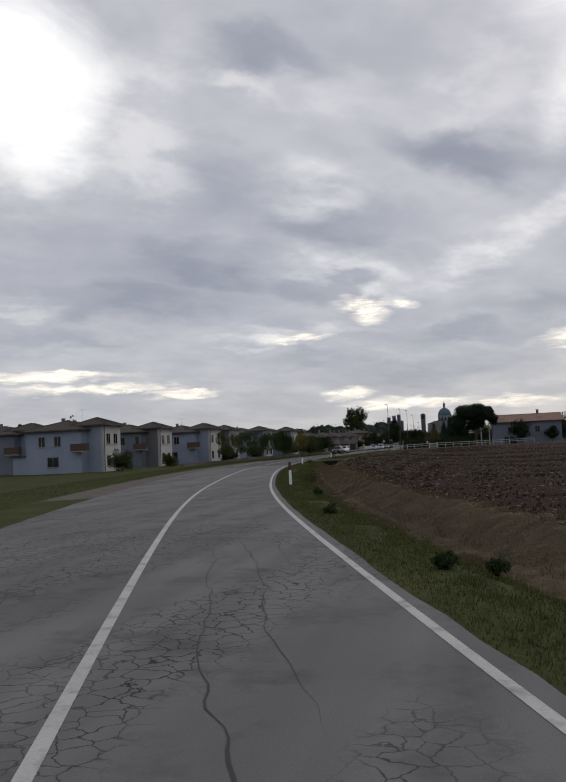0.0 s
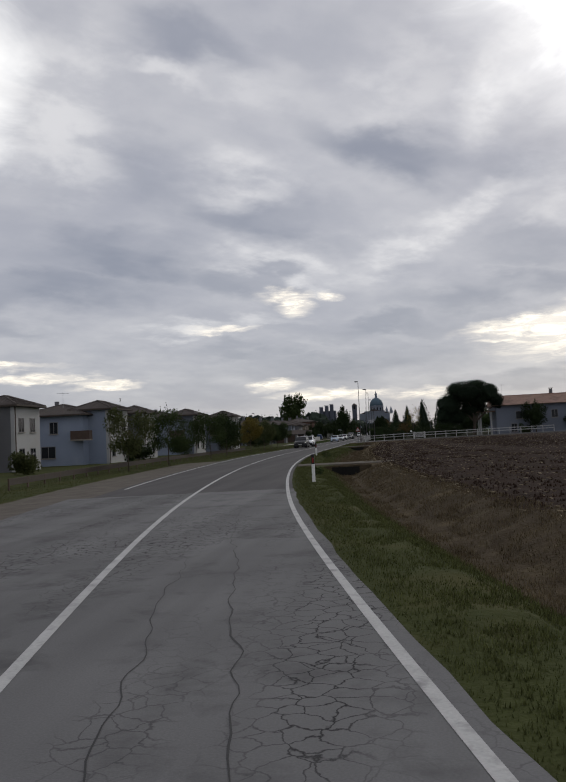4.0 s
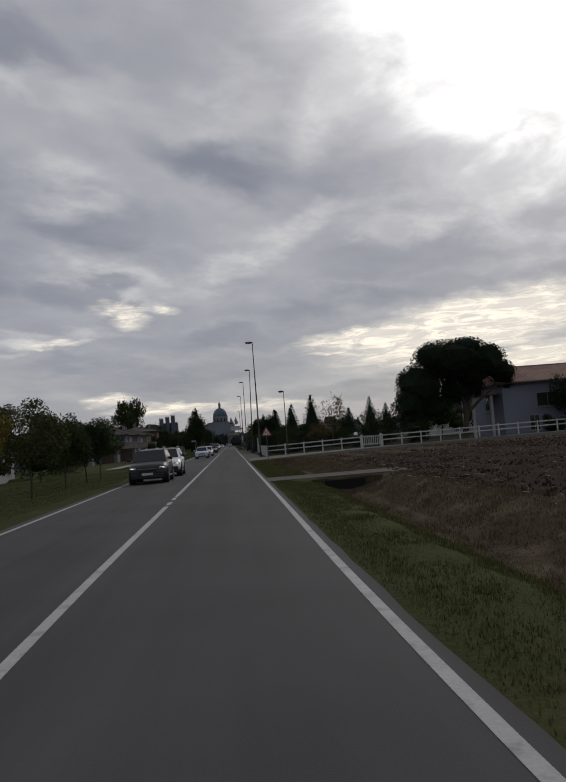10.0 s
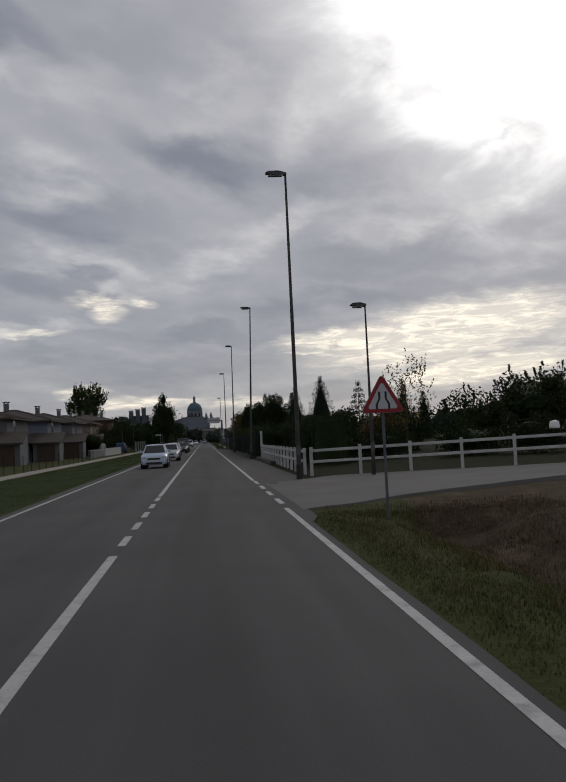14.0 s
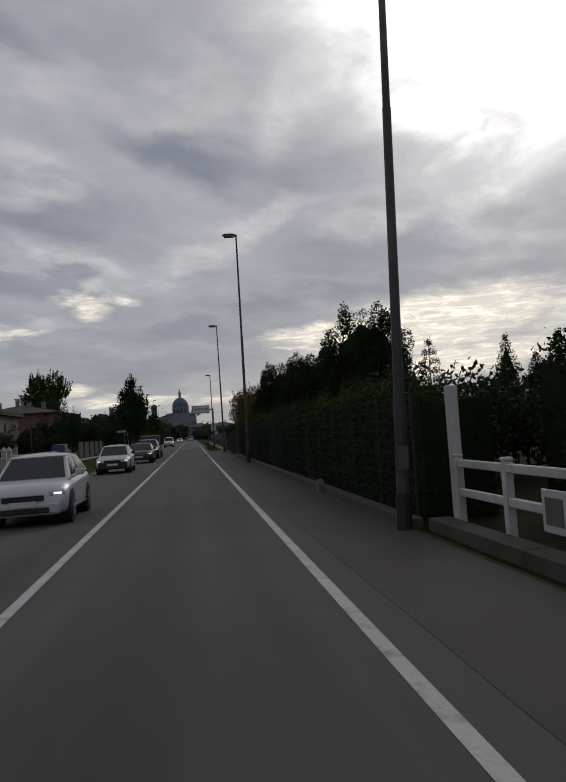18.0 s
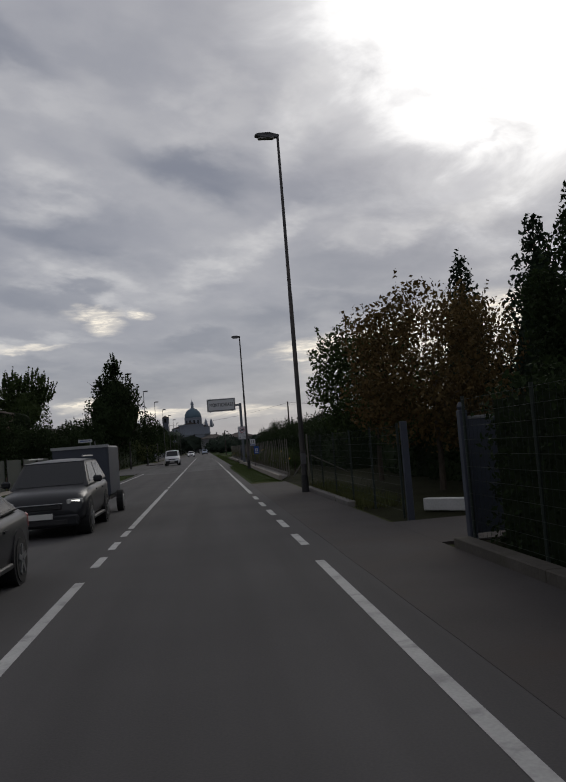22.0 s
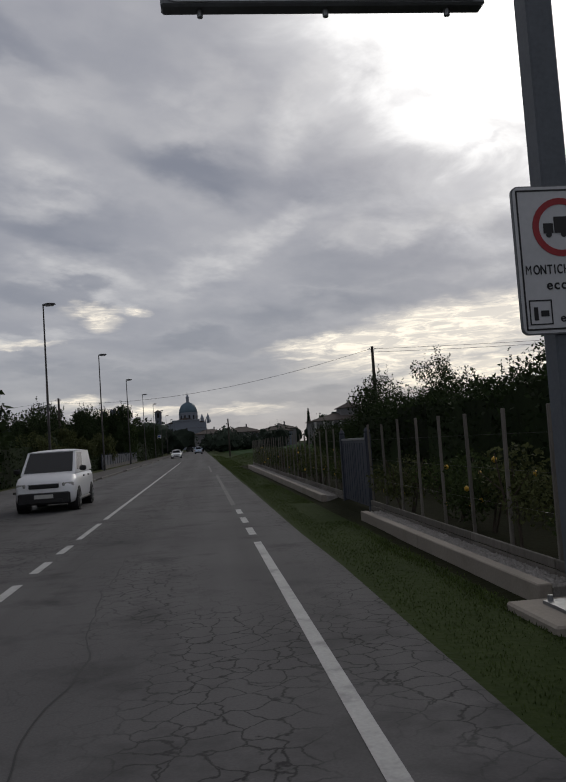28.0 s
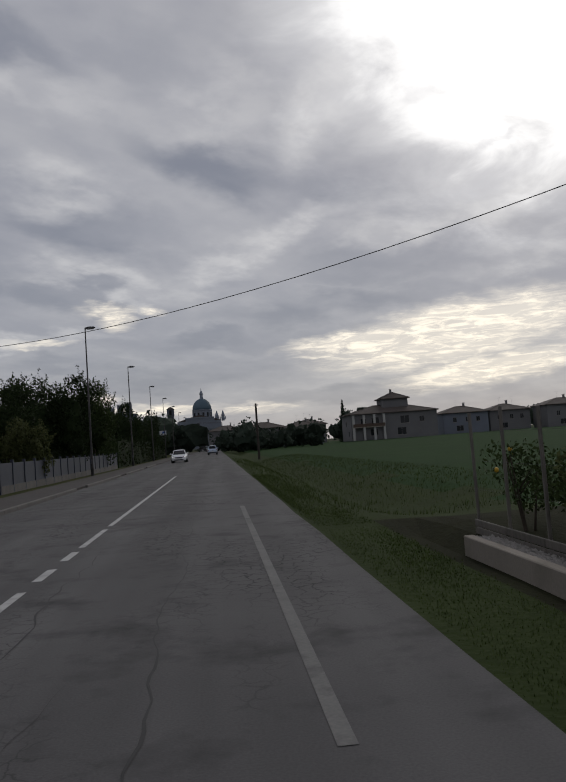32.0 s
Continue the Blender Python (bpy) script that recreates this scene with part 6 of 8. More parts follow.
def plain_house(name, label, x0, x1, y0, y1, eave, rise, wall, tile, z=0.0, wins=(), gable=None, chim=(), category="house", rz=0, tiles=True):
    cx, cy = (x0 + x1) / 2, (y0 + y1) / 2
    t = thing(name, label, category, (cx, cy, z), rz)
    a, b, c, d = x0 - cx, x1 - cx, y0 - cy, y1 - cy
    block(t, a, b, c, d, -0.2, eave, wall)
    roof, gb = hip_roof(t, a, b, c, d, eave + 0.15, rise, tile, gable=gable, tiles=tiles)
    if gb:
        part("gable_wall", gb, wall, t)
    for face, u, zz_, w, h, *sh in wins:
        window(t, face, u, zz_, w, h, a, b, c, d, bool(sh))
    for px, py in chim:
        chimney(t, px, py, eave + rise)
    return t


plain_house("villa", "single family house with pale walls and terracotta roof beside a pine", 30.6, 47, 199.5, 209.5, 5.3, 1.9, PLASTER_SLATE, TILE_RED, 0.2,
            [("s", -3.4, 2.7, 2.4, 1.5), ("s", 2.5, 2.7, 1.2, 1.5), ("w", 0, 2.7, 1.2, 1.5), ("s", -5, 0.3, 1.1, 1.6)], gable="x", chim=((3.2, 1),))
antenna(32.3, 202.5, 6.8, 3.0, 1)
porch = thing("porch", "white columned porch with a small tiled roof", "porch", (29.0, 200.8, 0.2))
for px, py in ((-1.2, 0), (-1.2, 3.5), (0.8, 0)):
    part("column", boxes((px - 0.14, px + 0.14, py - 0.14, py + 0.14, -0.2, 4.3), bevel=0.02), PLASTER_WHITE, porch)
part("porch_roof", boxes((-1.6, 1.5, -0.4, 4.0, 4.3, 4.5), bevel=0.03), TILE_RED, porch)
plain_house("garden_house", "small grey house half hidden by trees", 37, 44, 250, 258, 4.6, 1.6, PLASTER_WHITE, TILE_BROWN, 0, [("s", -2, 2.4, 0.9, 1.4), ("w", 0, 2.4, 0.9, 1.4)], gable="x", chim=((1.5, 0),))

# houses along the left of the straight
for i, (hx0, hx1, hy0, hy1, ev, wl_, tl_) in enumerate(((-30, -19.5, 234, 243, 4.5, PLASTER_SLATE, TILE_BROWN), (-28, -18, 249, 258, 4.6, PLASTER_GREY, TILE_BROWN),
                                                       (-27, -17, 264, 273, 4.7, PLASTER_SLATE, TILE_BROWN), (-26, -16.6, 279, 288, 4.8, PLASTER_GREY, TILE_BROWN),
                                                       (-26, -16.4, 295, 304, 5.0, PLASTER_BEIGE, TILE_BROWN), (-30, -18, 338, 350, 6.7, PLASTER_BRICK, TILE_BROWN),
                                                       (-33, -17, 392, 404, 5.3, PLASTER_GREY, TILE_BROWN), (-32, -19.5, 354, 366, 5.5, PLASTER_BEIGE, TILE_BROWN))):
    w2, l2 = (hx1 - hx0) / 2, (hy1 - hy0) / 2
    h_ = plain_house("house", ("two storey house with brown tiled hip roof and garden", "pale two storey house with low tiled roof")[i % 2], hx0, hx1, hy0, hy1, ev, 1.5, wl_, tl_, 0,
                     [("s", -2.5, 3.2, 1.1, 1.4), ("s", 2.2, 3.2, 1.1, 1.4), ("e", -1.5, 3.2, 1.1, 1.4), ("e", 1.8, 0.8, 1.3, 1.5), ("s", 0, 0.7, 1.4, 1.5)], chim=((-1, 1),))
    if i < 5:
        for q_ in (0, 1):
            bm_ = bmesh.new()
            x_ = w2 - 4.6 + q_ * 3.4
            prism(bm_, [(-l2 - 3.0, 2.05), (-l2 - 3.0, 2.2), (-l2 + 0.02, 3.35), (-l2 + 0.02, 3.2)], x_ - 0.3, x_ + 3.3)
            part("lean_to_roof", bm_, TILE_BROWN, h_, "low tiled lean-to roof")
            part("lean_to_wall", boxes((x_, x_ + 3.0, -l2 - 2.6, -l2 - 0.02, -0.1, 2.1)), (PLASTER_SLATE, PLASTER_GREY)[q_], h_)
            part("garage_door", boxes((x_ + 0.5, x_ + 2.5, -l2 - 2.66, -l2 - 2.6, 0.0, 1.9)), SHUTTER, h_)
    if wl_ is PLASTER_BRICK:
        for q_ in (-3.2, 1.2, 3.4):
            chimney(h_, q_, -1.5, ev + 0.9, 1.0)
    if i % 3 == 1:
        antenna((hx0 + hx1) / 2 + 2, (hy0 + hy1) / 2, ev + 1.2, 2.0, i)

# far houses across the green field
big = plain_house("large_villa", "large pale two storey villa with brown hipped roofs and balconies", 41, 66, 598, 614, 7.2, 2.4, PLASTER_GREY, TILE_BROWN, 0.5,
                  [("s", -9, 4.2, 1.6, 1.8), ("s", -5.5, 4.2, 2.2, 2.0), ("s", 3, 4.0, 2.6, 2.2), ("s", 8, 4.2, 1.5, 1.6), ("s", -6, 1.0, 2.2, 1.9), ("s", 2, 0.8, 2.6, 2.1), ("w", 0, 4.0, 1.4, 1.6), ("w", -4, 1.0, 1.4, 1.6)])
block(big, -2, 5.5, -3, 5, 7, 11.4, PLASTER_GREY, "attic_wall")
hip_roof(big, -2, 5.5, -3, 5, 11.5, 2.0, TILE_BROWN)
chimney(big, 1.5, 1, 13.0, 1.2)
for q_ in (-12.0, -9.0, -6.0, -3.2):
    part("pier", boxes((q_ - 0.3, q_ + 0.3, -9.3, -8.7, -0.2, 7.0)), PLASTER_WHITE, big, "white porch pier")
for z in (3.4,):
    part("balcony", boxes((-12.2, -3, -9.4, -8.0, z, z + 0.2)), CONCRETE, big)
    part("balcony_railing", boxes((-12.2, -3, -9.4, -9.32, z + 0.2, z + 1.1)), SHUTTER, big)
for i, (fx, fy, fw, fe) in enumerate(((12, 640, 14, 6.0), (24, 628, 13, 5.2), (30, 655, 12, 6.5), (0, 690, 14, 7), (72, 612, 14, 6.2), (88, 616, 13, 6.2), (104, 610, 14, 6.8), (122, 618, 15, 6.5), (142, 612, 14, 7.0),
                                      (165, 625, 16, 6.6), (190, 620, 16, 7))):
    f_ = plain_house("house", ("distant terraced house with brown roof", "distant pale house with hipped brown roof")[i % 2], fx, fx + fw, fy, fy + 11, fe, 2.0, (PLASTER_GREY, PLASTER_SLATE, PLASTER_GREY)[i % 3], TILE_BROWN, 0.4,
                     [("s", -3.5, 3.4, 1.2, 1.5), ("s", 0.5, 3.4, 1.2, 1.5), ("s", 3.8, 3.4, 1.2, 1.5), ("s", -2, 0.7, 2.2, 1.7)], tiles=False, chim=((2, 2),))
    antenna(fx + fw * 0.4, fy + 5, fe + 1.7, 3.0, i)
    if i % 2:
        antenna(fx + fw * 0.75, fy + 6, fe + 1.4, 3.4, i + 3)


# ---- church, bell tower and castle ----
def church():
    t = thing("domed_church", "large pale stone church with a blue green dome and lantern", "church", (-8.6, 1150, 0))
    part("nave", boxes((-24, 18, -18, 60, -1, 27), bevel=0.4), STONE_FAR, t)
    bm = bmesh.new()
    prism(bm, [(-24, 27), (18, 27), (-3, 33)], 0, 78, Matrix.Translation((0, -18, 0)) @ Matrix(((0, 1, 0, 0), (1, 0, 0, 0), (0, 0, 1, 0), (0, 0, 0, 1))))
    part("nave_roof", bm, TILE_BROWN, t)
    part("facade", boxes((-16, 11, -21, -18, -1, 30), bevel=0.3), STONE_FAR, t)
    part("cornice", boxes((-24.6, 18.6, -22, -17, 19, 20.2), (-16.6, 11.6, -22.2, -18, 29.3, 30.4)), STONE_FAR, t)
    for i in range(6):
        part("pilaster", boxes((-15.2 + i * 5, -13.6 + i * 5, -21.7, -21, -1, 29)), STONE_FAR, t)
    # flat near-black panel, the portal's inner shade given as colour
    part("portal", boxes((-4.4, -0.6, -21.4, -20.9, -1, 8)), BLACKHOLE, t)
    for i in range(4):
        part("window", boxes((-12.6 + i * 6.2, -10.6 + i * 6.2, -21.3, -20.9, 11, 15)), PANE, t)
    bm = bmesh.new()
    lathe(bm, [(9.6, 26), (9.6, 28.5), (9.0, 28.8), (9.0, 37.0), (9.8, 37.3), (9.8, 38.2), (9.2, 38.4)], 32)
    drum = part("drum", bm, STONE_FAR, t)
    for i in range(12):
        a = 2 * math.pi * i / 12 + 0.13
        m = Matrix.Rotation(a, 4, "Z")
        bm = bmesh.new()
        box(bm, -0.9, 0.9, -9.1, -8.9, 30.2, 35.4, m=m)
        part("drum_window", bm, PANE, drum)
        bm = bmesh.new()
        box(bm, 1.7, 2.7, -9.4, -8.9, 28.8, 37.2, m=m)
        part("drum_pilaster", bm, STONE_FAR, drum)
    bm = bmesh.new()
    lathe(bm, [(9.3 * math.cos(radians(a)), 38.2 + 11.0 * math.sin(radians(a))) for a in (0, 12, 24, 36, 48, 58, 68, 76, 81)], 32)
    dome = part("dome", bm, COPPER, t, smooth=True)
    for i in range(16):
        a = 2 * math.pi * i / 16
        bm = bmesh.new()
        pts = [Vector((9.4 * math.cos(radians(b)) * math.cos(a), 9.4 * math.cos(radians(b)) * math.sin(a), 38.2 + 11.1 * math.sin(radians(b)))) for b in (0, 20, 40, 60, 80)]
        for p, q in zip(pts, pts[1:]):
            tube(bm, p, q, 0.16, 0.16, 4)
        part("rib", bm, COPPER, dome)
    bm = bmesh.new()
    lathe(bm, [(2.0, 48.6), (2.1, 49.4), (1.5, 49.6), (1.5, 53.4), (1.9, 53.6), (1.8, 54.2), (1.2, 55.6), (0.5, 57), (0.25, 58), (0.08, 60.3)], 14)
    part("lantern", bm, STONE_FAR, dome)
    for s in (14, 20):
        bm = bmesh.new()
        lathe(bm, [(1.6, 26), (1.6, 31), (1.9, 31.2), (1.2, 33), (0.2, 36)], 10, (s, -12, 0))
        part("pinnacle", bm, STONE_FAR, t)
    for i in range(7):
        bm = bmesh.new()
        lathe(bm, [(0.5, 26.8), (0.55, 28.6), (0.1, 30.4)], 6, (12.5 + i * 1.6, -17 + (i % 2) * 3, 0))
        part("statue_plinth", bm, STONE_FAR, t)


church()
tower = thing("bell_tower", "square grey stone bell tower with a small roof", "bell tower", (-39.5, 1150, 0))
part("shaft", boxes((-3.1, 3.1, -3.1, 3.1, -1, 34), bevel=0.1), STONE_DARK, tower)
part("belfry", boxes((-3.4, 3.4, -3.4, -2.4, 34, 40.5), (-3.4, 3.4, 2.4, 3.4, 34, 40.5), (-3.4, -2.2, -2.4, 2.4, 34, 40.5), (2.2, 3.4, -2.4, 2.4, 34, 40.5)), STONE_DARK, tower)
# dark panel on the front paints the shade within the belfry
part("belfry_opening_shade", boxes((-1.2, 1.2, -3.5, -3.38, 35, 39.5)), BLACKHOLE, tower)
hip_roof(tower, -3.4, 3.4, -3.4, 3.4, 40.6, 2.6, TILE_BROWN, over=0.4, tiles=False)
castle = thing("castle", "dark stone castle with three square towers above trees", "castle", (-57, 900, 0))
for cx_, cz_ in ((-7.5, 31.0), (-1.5, 32.3), (4.0, 33.6)):
    tw = part("tower", boxes((cx_ - 1.9, cx_ + 1.9, -2, 2, 0, cz_), bevel=0.05), STONE_DARK, castle)
    for k in range(4):
        part("merlon", boxes((cx_ - 2.1 + k * 1.15, cx_ - 1.4 + k * 1.15, -2.1, -1.6, cz_, cz_ + 0.9)), STONE_DARK, tw)
part("keep", boxes((-10, 8, 1, 14, 0, 27), bevel=0.1), STONE_DARK, castle)


# ---- vegetation: right side ----
def umbrella_pine():
    rng = np.random.default_rng(11)
    t = thing("umbrella_pine", "broad dark umbrella pine with forked trunk in a garden", "pine tree", (26.3, 199.6, 0.15))
    bm = bmesh.new()
    tube(bm, (0, 0, -0.3), (0.3, 0, 2.6), 0.34, 0.27, 10, cap=False)
    for k, (ex, ey, ez) in enumerate(((-3.4, 0.6, 6.0), (-1.0, -1.0, 7.2), (2.3, 0.5, 6.6), (4.0, -0.6, 5.6), (0.6, 1.8, 7.0))):
        mid_ = (0.3 + ex * 0.42, ey * 0.4, 2.6 + (ez - 2.6) * 0.5)
        tube(bm, (0.3, 0, 2.5), mid_, 0.20, 0.14, 7, cap=False)
        tube(bm, mid_, (ex, ey, ez), 0.14, 0.06, 6, cap=False)
    part("trunk", bm, BARK, t)
    blobs = [(-0.8, 0, 8.2, 4.2, 3.6, 2.3), (-4.2, 0.3, 5.8, 2.6, 2.8, 2.6), (-5.4, 0, 4.2, 1.7, 2.0, 1.9), (2.6, 0, 8.0, 2.5, 2.6, 1.9), (4.4, -0.2, 6.6, 1.5, 1.8, 1.4), (4.9, 0.4, 5.6, 0.9, 1.2, 0.8),
             (-2.6, -0.6, 8.9, 2.2, 2.0, 1.5), (0.8, 0.2, 9.6, 2.2, 2.2, 1.1), (-5.6, 0.6, 6.4, 1.1, 1.2, 1.1), (1.2, -0.8, 6.5, 1.4, 1.4, 0.9), (-3.0, 0.5, 3.6, 1.9, 1.8, 1.5), (-0.4, 0.6, 5.2, 1.9, 1.8, 1.7), (1.6, 0.8, 5.4, 1.3, 1.3, 1.1), (3.6, 0.5, 9.0, 1.1, 1.2, 0.8)]
    crown("crown", blobs, 26000, 0.10, LEAF_CONIFER, t, rng, shell=0.65, solid=0.80)


umbrella_pine()
for i, (cx_, cy_, ch, cw) in enumerate(((12.2, 288, 8.0, 4.6), (15.8, 290, 9.2, 6.0), (20.9, 296.7, 11.4, 7.6), (27.5, 298, 10.4, 6.6), (33.5, 292, 9.6, 6.0), (37.5, 294, 8.0, 5.2), (24, 262, 6.5, 4.0))):
    conifer("conifer", "dark green pointed conifer in a garden behind the fence", cx_, cy_, ch, cw, seed=20 + i, sparse=i in (3,), group="garden conifers", leaves=6500, size=0.095)
broadleaf("larch_tree", "thin yellowing larch with nearly bare branches", 15.6, 223, 7.2, 3.6, 1.2, LEAF_YELLOW, 700, 0.09, 31, solid=0, k=12)
broadleaf("yellow_shrub", "yellow brown autumn shrub in the garden", 13.2, 222, 3.6, 3.4, 0.3, LEAF_BROWN, 2200, 0.1, 32, category="shrub")
for i, (sx, sy, sh, sw) in enumerate(((9, 214, 2.3, 3.6), (12, 216, 2.0, 4.0), (16.5, 213, 2.1, 4.2), (20, 212, 2.4, 4.0), (23.5, 209, 2.6, 3.6), (9.5, 226, 3.2, 4.4), (8, 236, 3.0, 4), (12.5, 232, 3.6, 5), (17, 230, 3.4, 5.5),
                                      (22, 228, 4.0, 6), (28, 230, 5.4, 7), (34, 236, 6.6, 8), (42, 240, 7.2, 9), (52, 236, 8.2, 11), (50, 205, 4.0, 5), (37.4, 197.4, 6.3, 4.8), (44.5, 198.5, 4.4, 3.4), (35.5, 199.5, 1.9, 3.0), (64, 226, 8.5, 12),
                                      (78, 240, 9, 14))):
    broadleaf("shrub" if sh < 4.3 else "garden_tree", "dense dark green garden shrub" if sh < 4.3 else "dark leafy tree in a garden", sx, sy, sh, sw, 0.05 if sh < 3.9 else 0.9, (LEAF_DARK, LEAF_DARK, LEAF_MID)[i % 3] if sy > 231 or sy < 205 else LEAF_DARK, 4600 if sw < 4.6 else 3000, 0.065 + 0.012 * sw if sw > 4.6 else 0.075, 50 + i,
              category="shrub" if sh < 4.3 else "tree", group="garden shrubs" if sh < 4.3 else "garden trees")

# trees over the hedge
for i, (tx, ty, th, tw_, tb, mt) in enumerate(((8.1, 244.5, 5.9, 3.6, 0.4, LEAF_DARK), (8.0, 256, 5.5, 3.7, 0.4, LEAF_DARK), (7.8, 267, 6.1, 3.6, 0.6, LEAF_DARK), (8.3, 276.2, 5.3, 3.6, 0.6, LEAF_DARK),
                                            (8.2, 286.5, 5.6, 4.8, 1.3, LEAF_BROWN), (8.1, 293.6, 5.7, 4.6, 1.4, LEAF_MID))):
    broadleaf("garden_tree", ("dark leafy tree rising over the hedge", "fruit tree with thinning autumn leaves by the fence")[1 if mt in (LEAF_BROWN, LEAF_OLIVE) else 0], tx, ty, th, tw_, tb, mt,
              34000 if i < 4 else 15000, 0.045 if i < 4 else 0.07, 90 + i, solid=0.66 if mt == LEAF_DARK else 0.2, k=22, group="garden trees", shoots=0 if mt == LEAF_DARK else 50, blobs=upright_blobs if mt == LEAF_DARK else None)
for i, (tx, ty, th, tw_) in enumerate(((13.0, 262, 4.2, 5.0), (13.5, 274, 4.4, 5.5), (14, 286, 4.6, 6), (14, 297, 4.4, 6), (10.5, 250, 3.4, 3.6), (10.8, 238, 2.8, 3.6))):
    broadleaf("garden_shrub", "dark leafy shrub behind the hedge", tx, ty, th, tw_, 0.2, LEAF_DARK, 2600, 0.10, 130 + i, group="garden shrubs", category="shrub")
for i, (tx, ty, th) in enumerate(((12.3, 295.0, 8.5), (15.9, 295.5, 8.6), (20.5, 294, 10.6))):
    conifer("conifer", "dark green pointed conifer in a garden behind the fence", tx, ty, th, 4.4, seed=140 + i, group="garden conifers", leaves=7000, size=0.09)
for i, (tx, ty, tw_) in enumerate(((6.0, 234.5, 2.6), (5.95, 238.6, 2.2), (5.95, 249.5, 2.4), (5.9, 260.5, 2.6), (5.95, 263.2, 2.0), (6.0, 271.5, 2.2))):
    broadleaf("creeper", "lighter green creeper spilling over the hedge top", tx, ty, 0.5, tw_ * 0.8, 0.02, LEAF_MID, 2200, 0.034, 150 + i, 1.95, "hedge creepers", solid=0.3, category="climbing plant", trunk=0.02, shoots=6)

# orchard thicket behind the posts
for i in range(30):
    oy = 304 + i * 2.95
    rng_ = np.random.default_rng(200 + i)
    ox = 10.6 + rng_.uniform(-1.0, 2.0)
    if abs(oy - 394) < 3:
        continue
    broadleaf("orchard_tree", "shaggy dark orchard tree with upright shoots", ox, oy, 3.5 + rng_.uniform(-0.3, 0.5) - (1.3 if oy > 374 else 0), 4.0, 0.2, LEAF_DARK, 6000, 0.055, 300 + i, k=14, group="orchard trees", solid=0.7, shoots=60)
for tx, ty in ((11.8, 375.5), (12.5, 368.0)):
    hedge("thicket", "dense dark thicket behind the fruit trees", 8.6, 10.0, 303, 366, 2.5, LEAF_DARK, 95, 0.08, 19, 0.5, "thicket") if tx == 11.8 else None
    broadleaf("orchard_tree", "tall thin orchard tree with upright shoots", tx, ty, 5.0, 2.6, 0.4, LEAF_DARK, 6000, 0.052, int(ty), k=12, group="orchard trees", solid=0.5, shoots=40)
hedge("thicket", "dark tangled thicket behind the orchard", 15.5, 19, 303, 388, 2.6, LEAF_DARK, 26, 0.11, 9, 0.5, "thicket")

# ---- vegetation: left side ----
for i, (px, py, hh, tw_, mt) in enumerate(((-7.4, 100.0, 4.4, 3.5, LEAF_OLIVE), (-6.8, 107.8, 4.4, 3.7, LEAF_MID), (-6.6, 121.5, 4.7, 3.8, LEAF_MID), (-7.6, 133.3, 4.7, 3.8, LEAF_DARK), (-9.2, 141.0, 4.6, 3.4, LEAF_MID),
                                          (-7.5, 148.1, 4.5, 3.2, LEAF_YELLOW), (-6.8, 154.5, 4.2, 3.4, LEAF_OLIVE), (-6.9, 162.0, 4.2, 3.2, LEAF_MID), (-6.8, 167.5, 3.9, 3.0, LEAF_DARK), (-7.2, 175.0, 3.9, 3.0, LEAF_MID))):
    broadleaf("roadside_tree", "small roadside tree with yellowing crown" if mt is LEAF_YELLOW else "small leafy roadside tree on the grass verge", px, py, hh, tw_, 1.2, mt,
              9500, 0.06, 400 + i, -0.12, "roadside trees", 0.5, trunk=0.055)
for i, (sx, sy, sh, sw) in enumerate(((-17.5, 88, 2.6, 3.2), (-18.5, 107, 1.8, 2.4), (-15, 125, 2.4, 3.0), (-16, 145, 2.8, 3.5), (-14, 166, 3.4, 4), (-13, 182, 3.6, 4.4), (-14, 194, 3.2, 4.5), (-16, 206, 3.0, 4.5), (-19, 186, 4.2, 5), (-24, 198, 4.8, 6), (-22, 215, 4.2, 6),
                                      (-30, 225, 4.5, 6))):
    broadleaf("shrub", "leafy garden shrub in front of the houses", sx, sy, sh, sw, 0.1, (LEAF_MID, LEAF_OLIVE, LEAF_DARK)[i % 3], 2200, 0.1, 430 + i, -0.3 if sy < 160 else -0.15, "garden shrubs", category="shrub")
broadleaf("tall_tree", "tall dark conical tree beside the road", -8.0, 354.5, 12.3, 10.7, 1.7, LEAF_DARK, 8500, 0.17, 61, blobs=spire_blobs, shoots=60)
broadleaf("tall_round_tree", "tall round crowned tree above the roofs", -40, 455, 22.3, 13.5, 7, LEAF_MID, 5200, 0.34, 62, k=14)
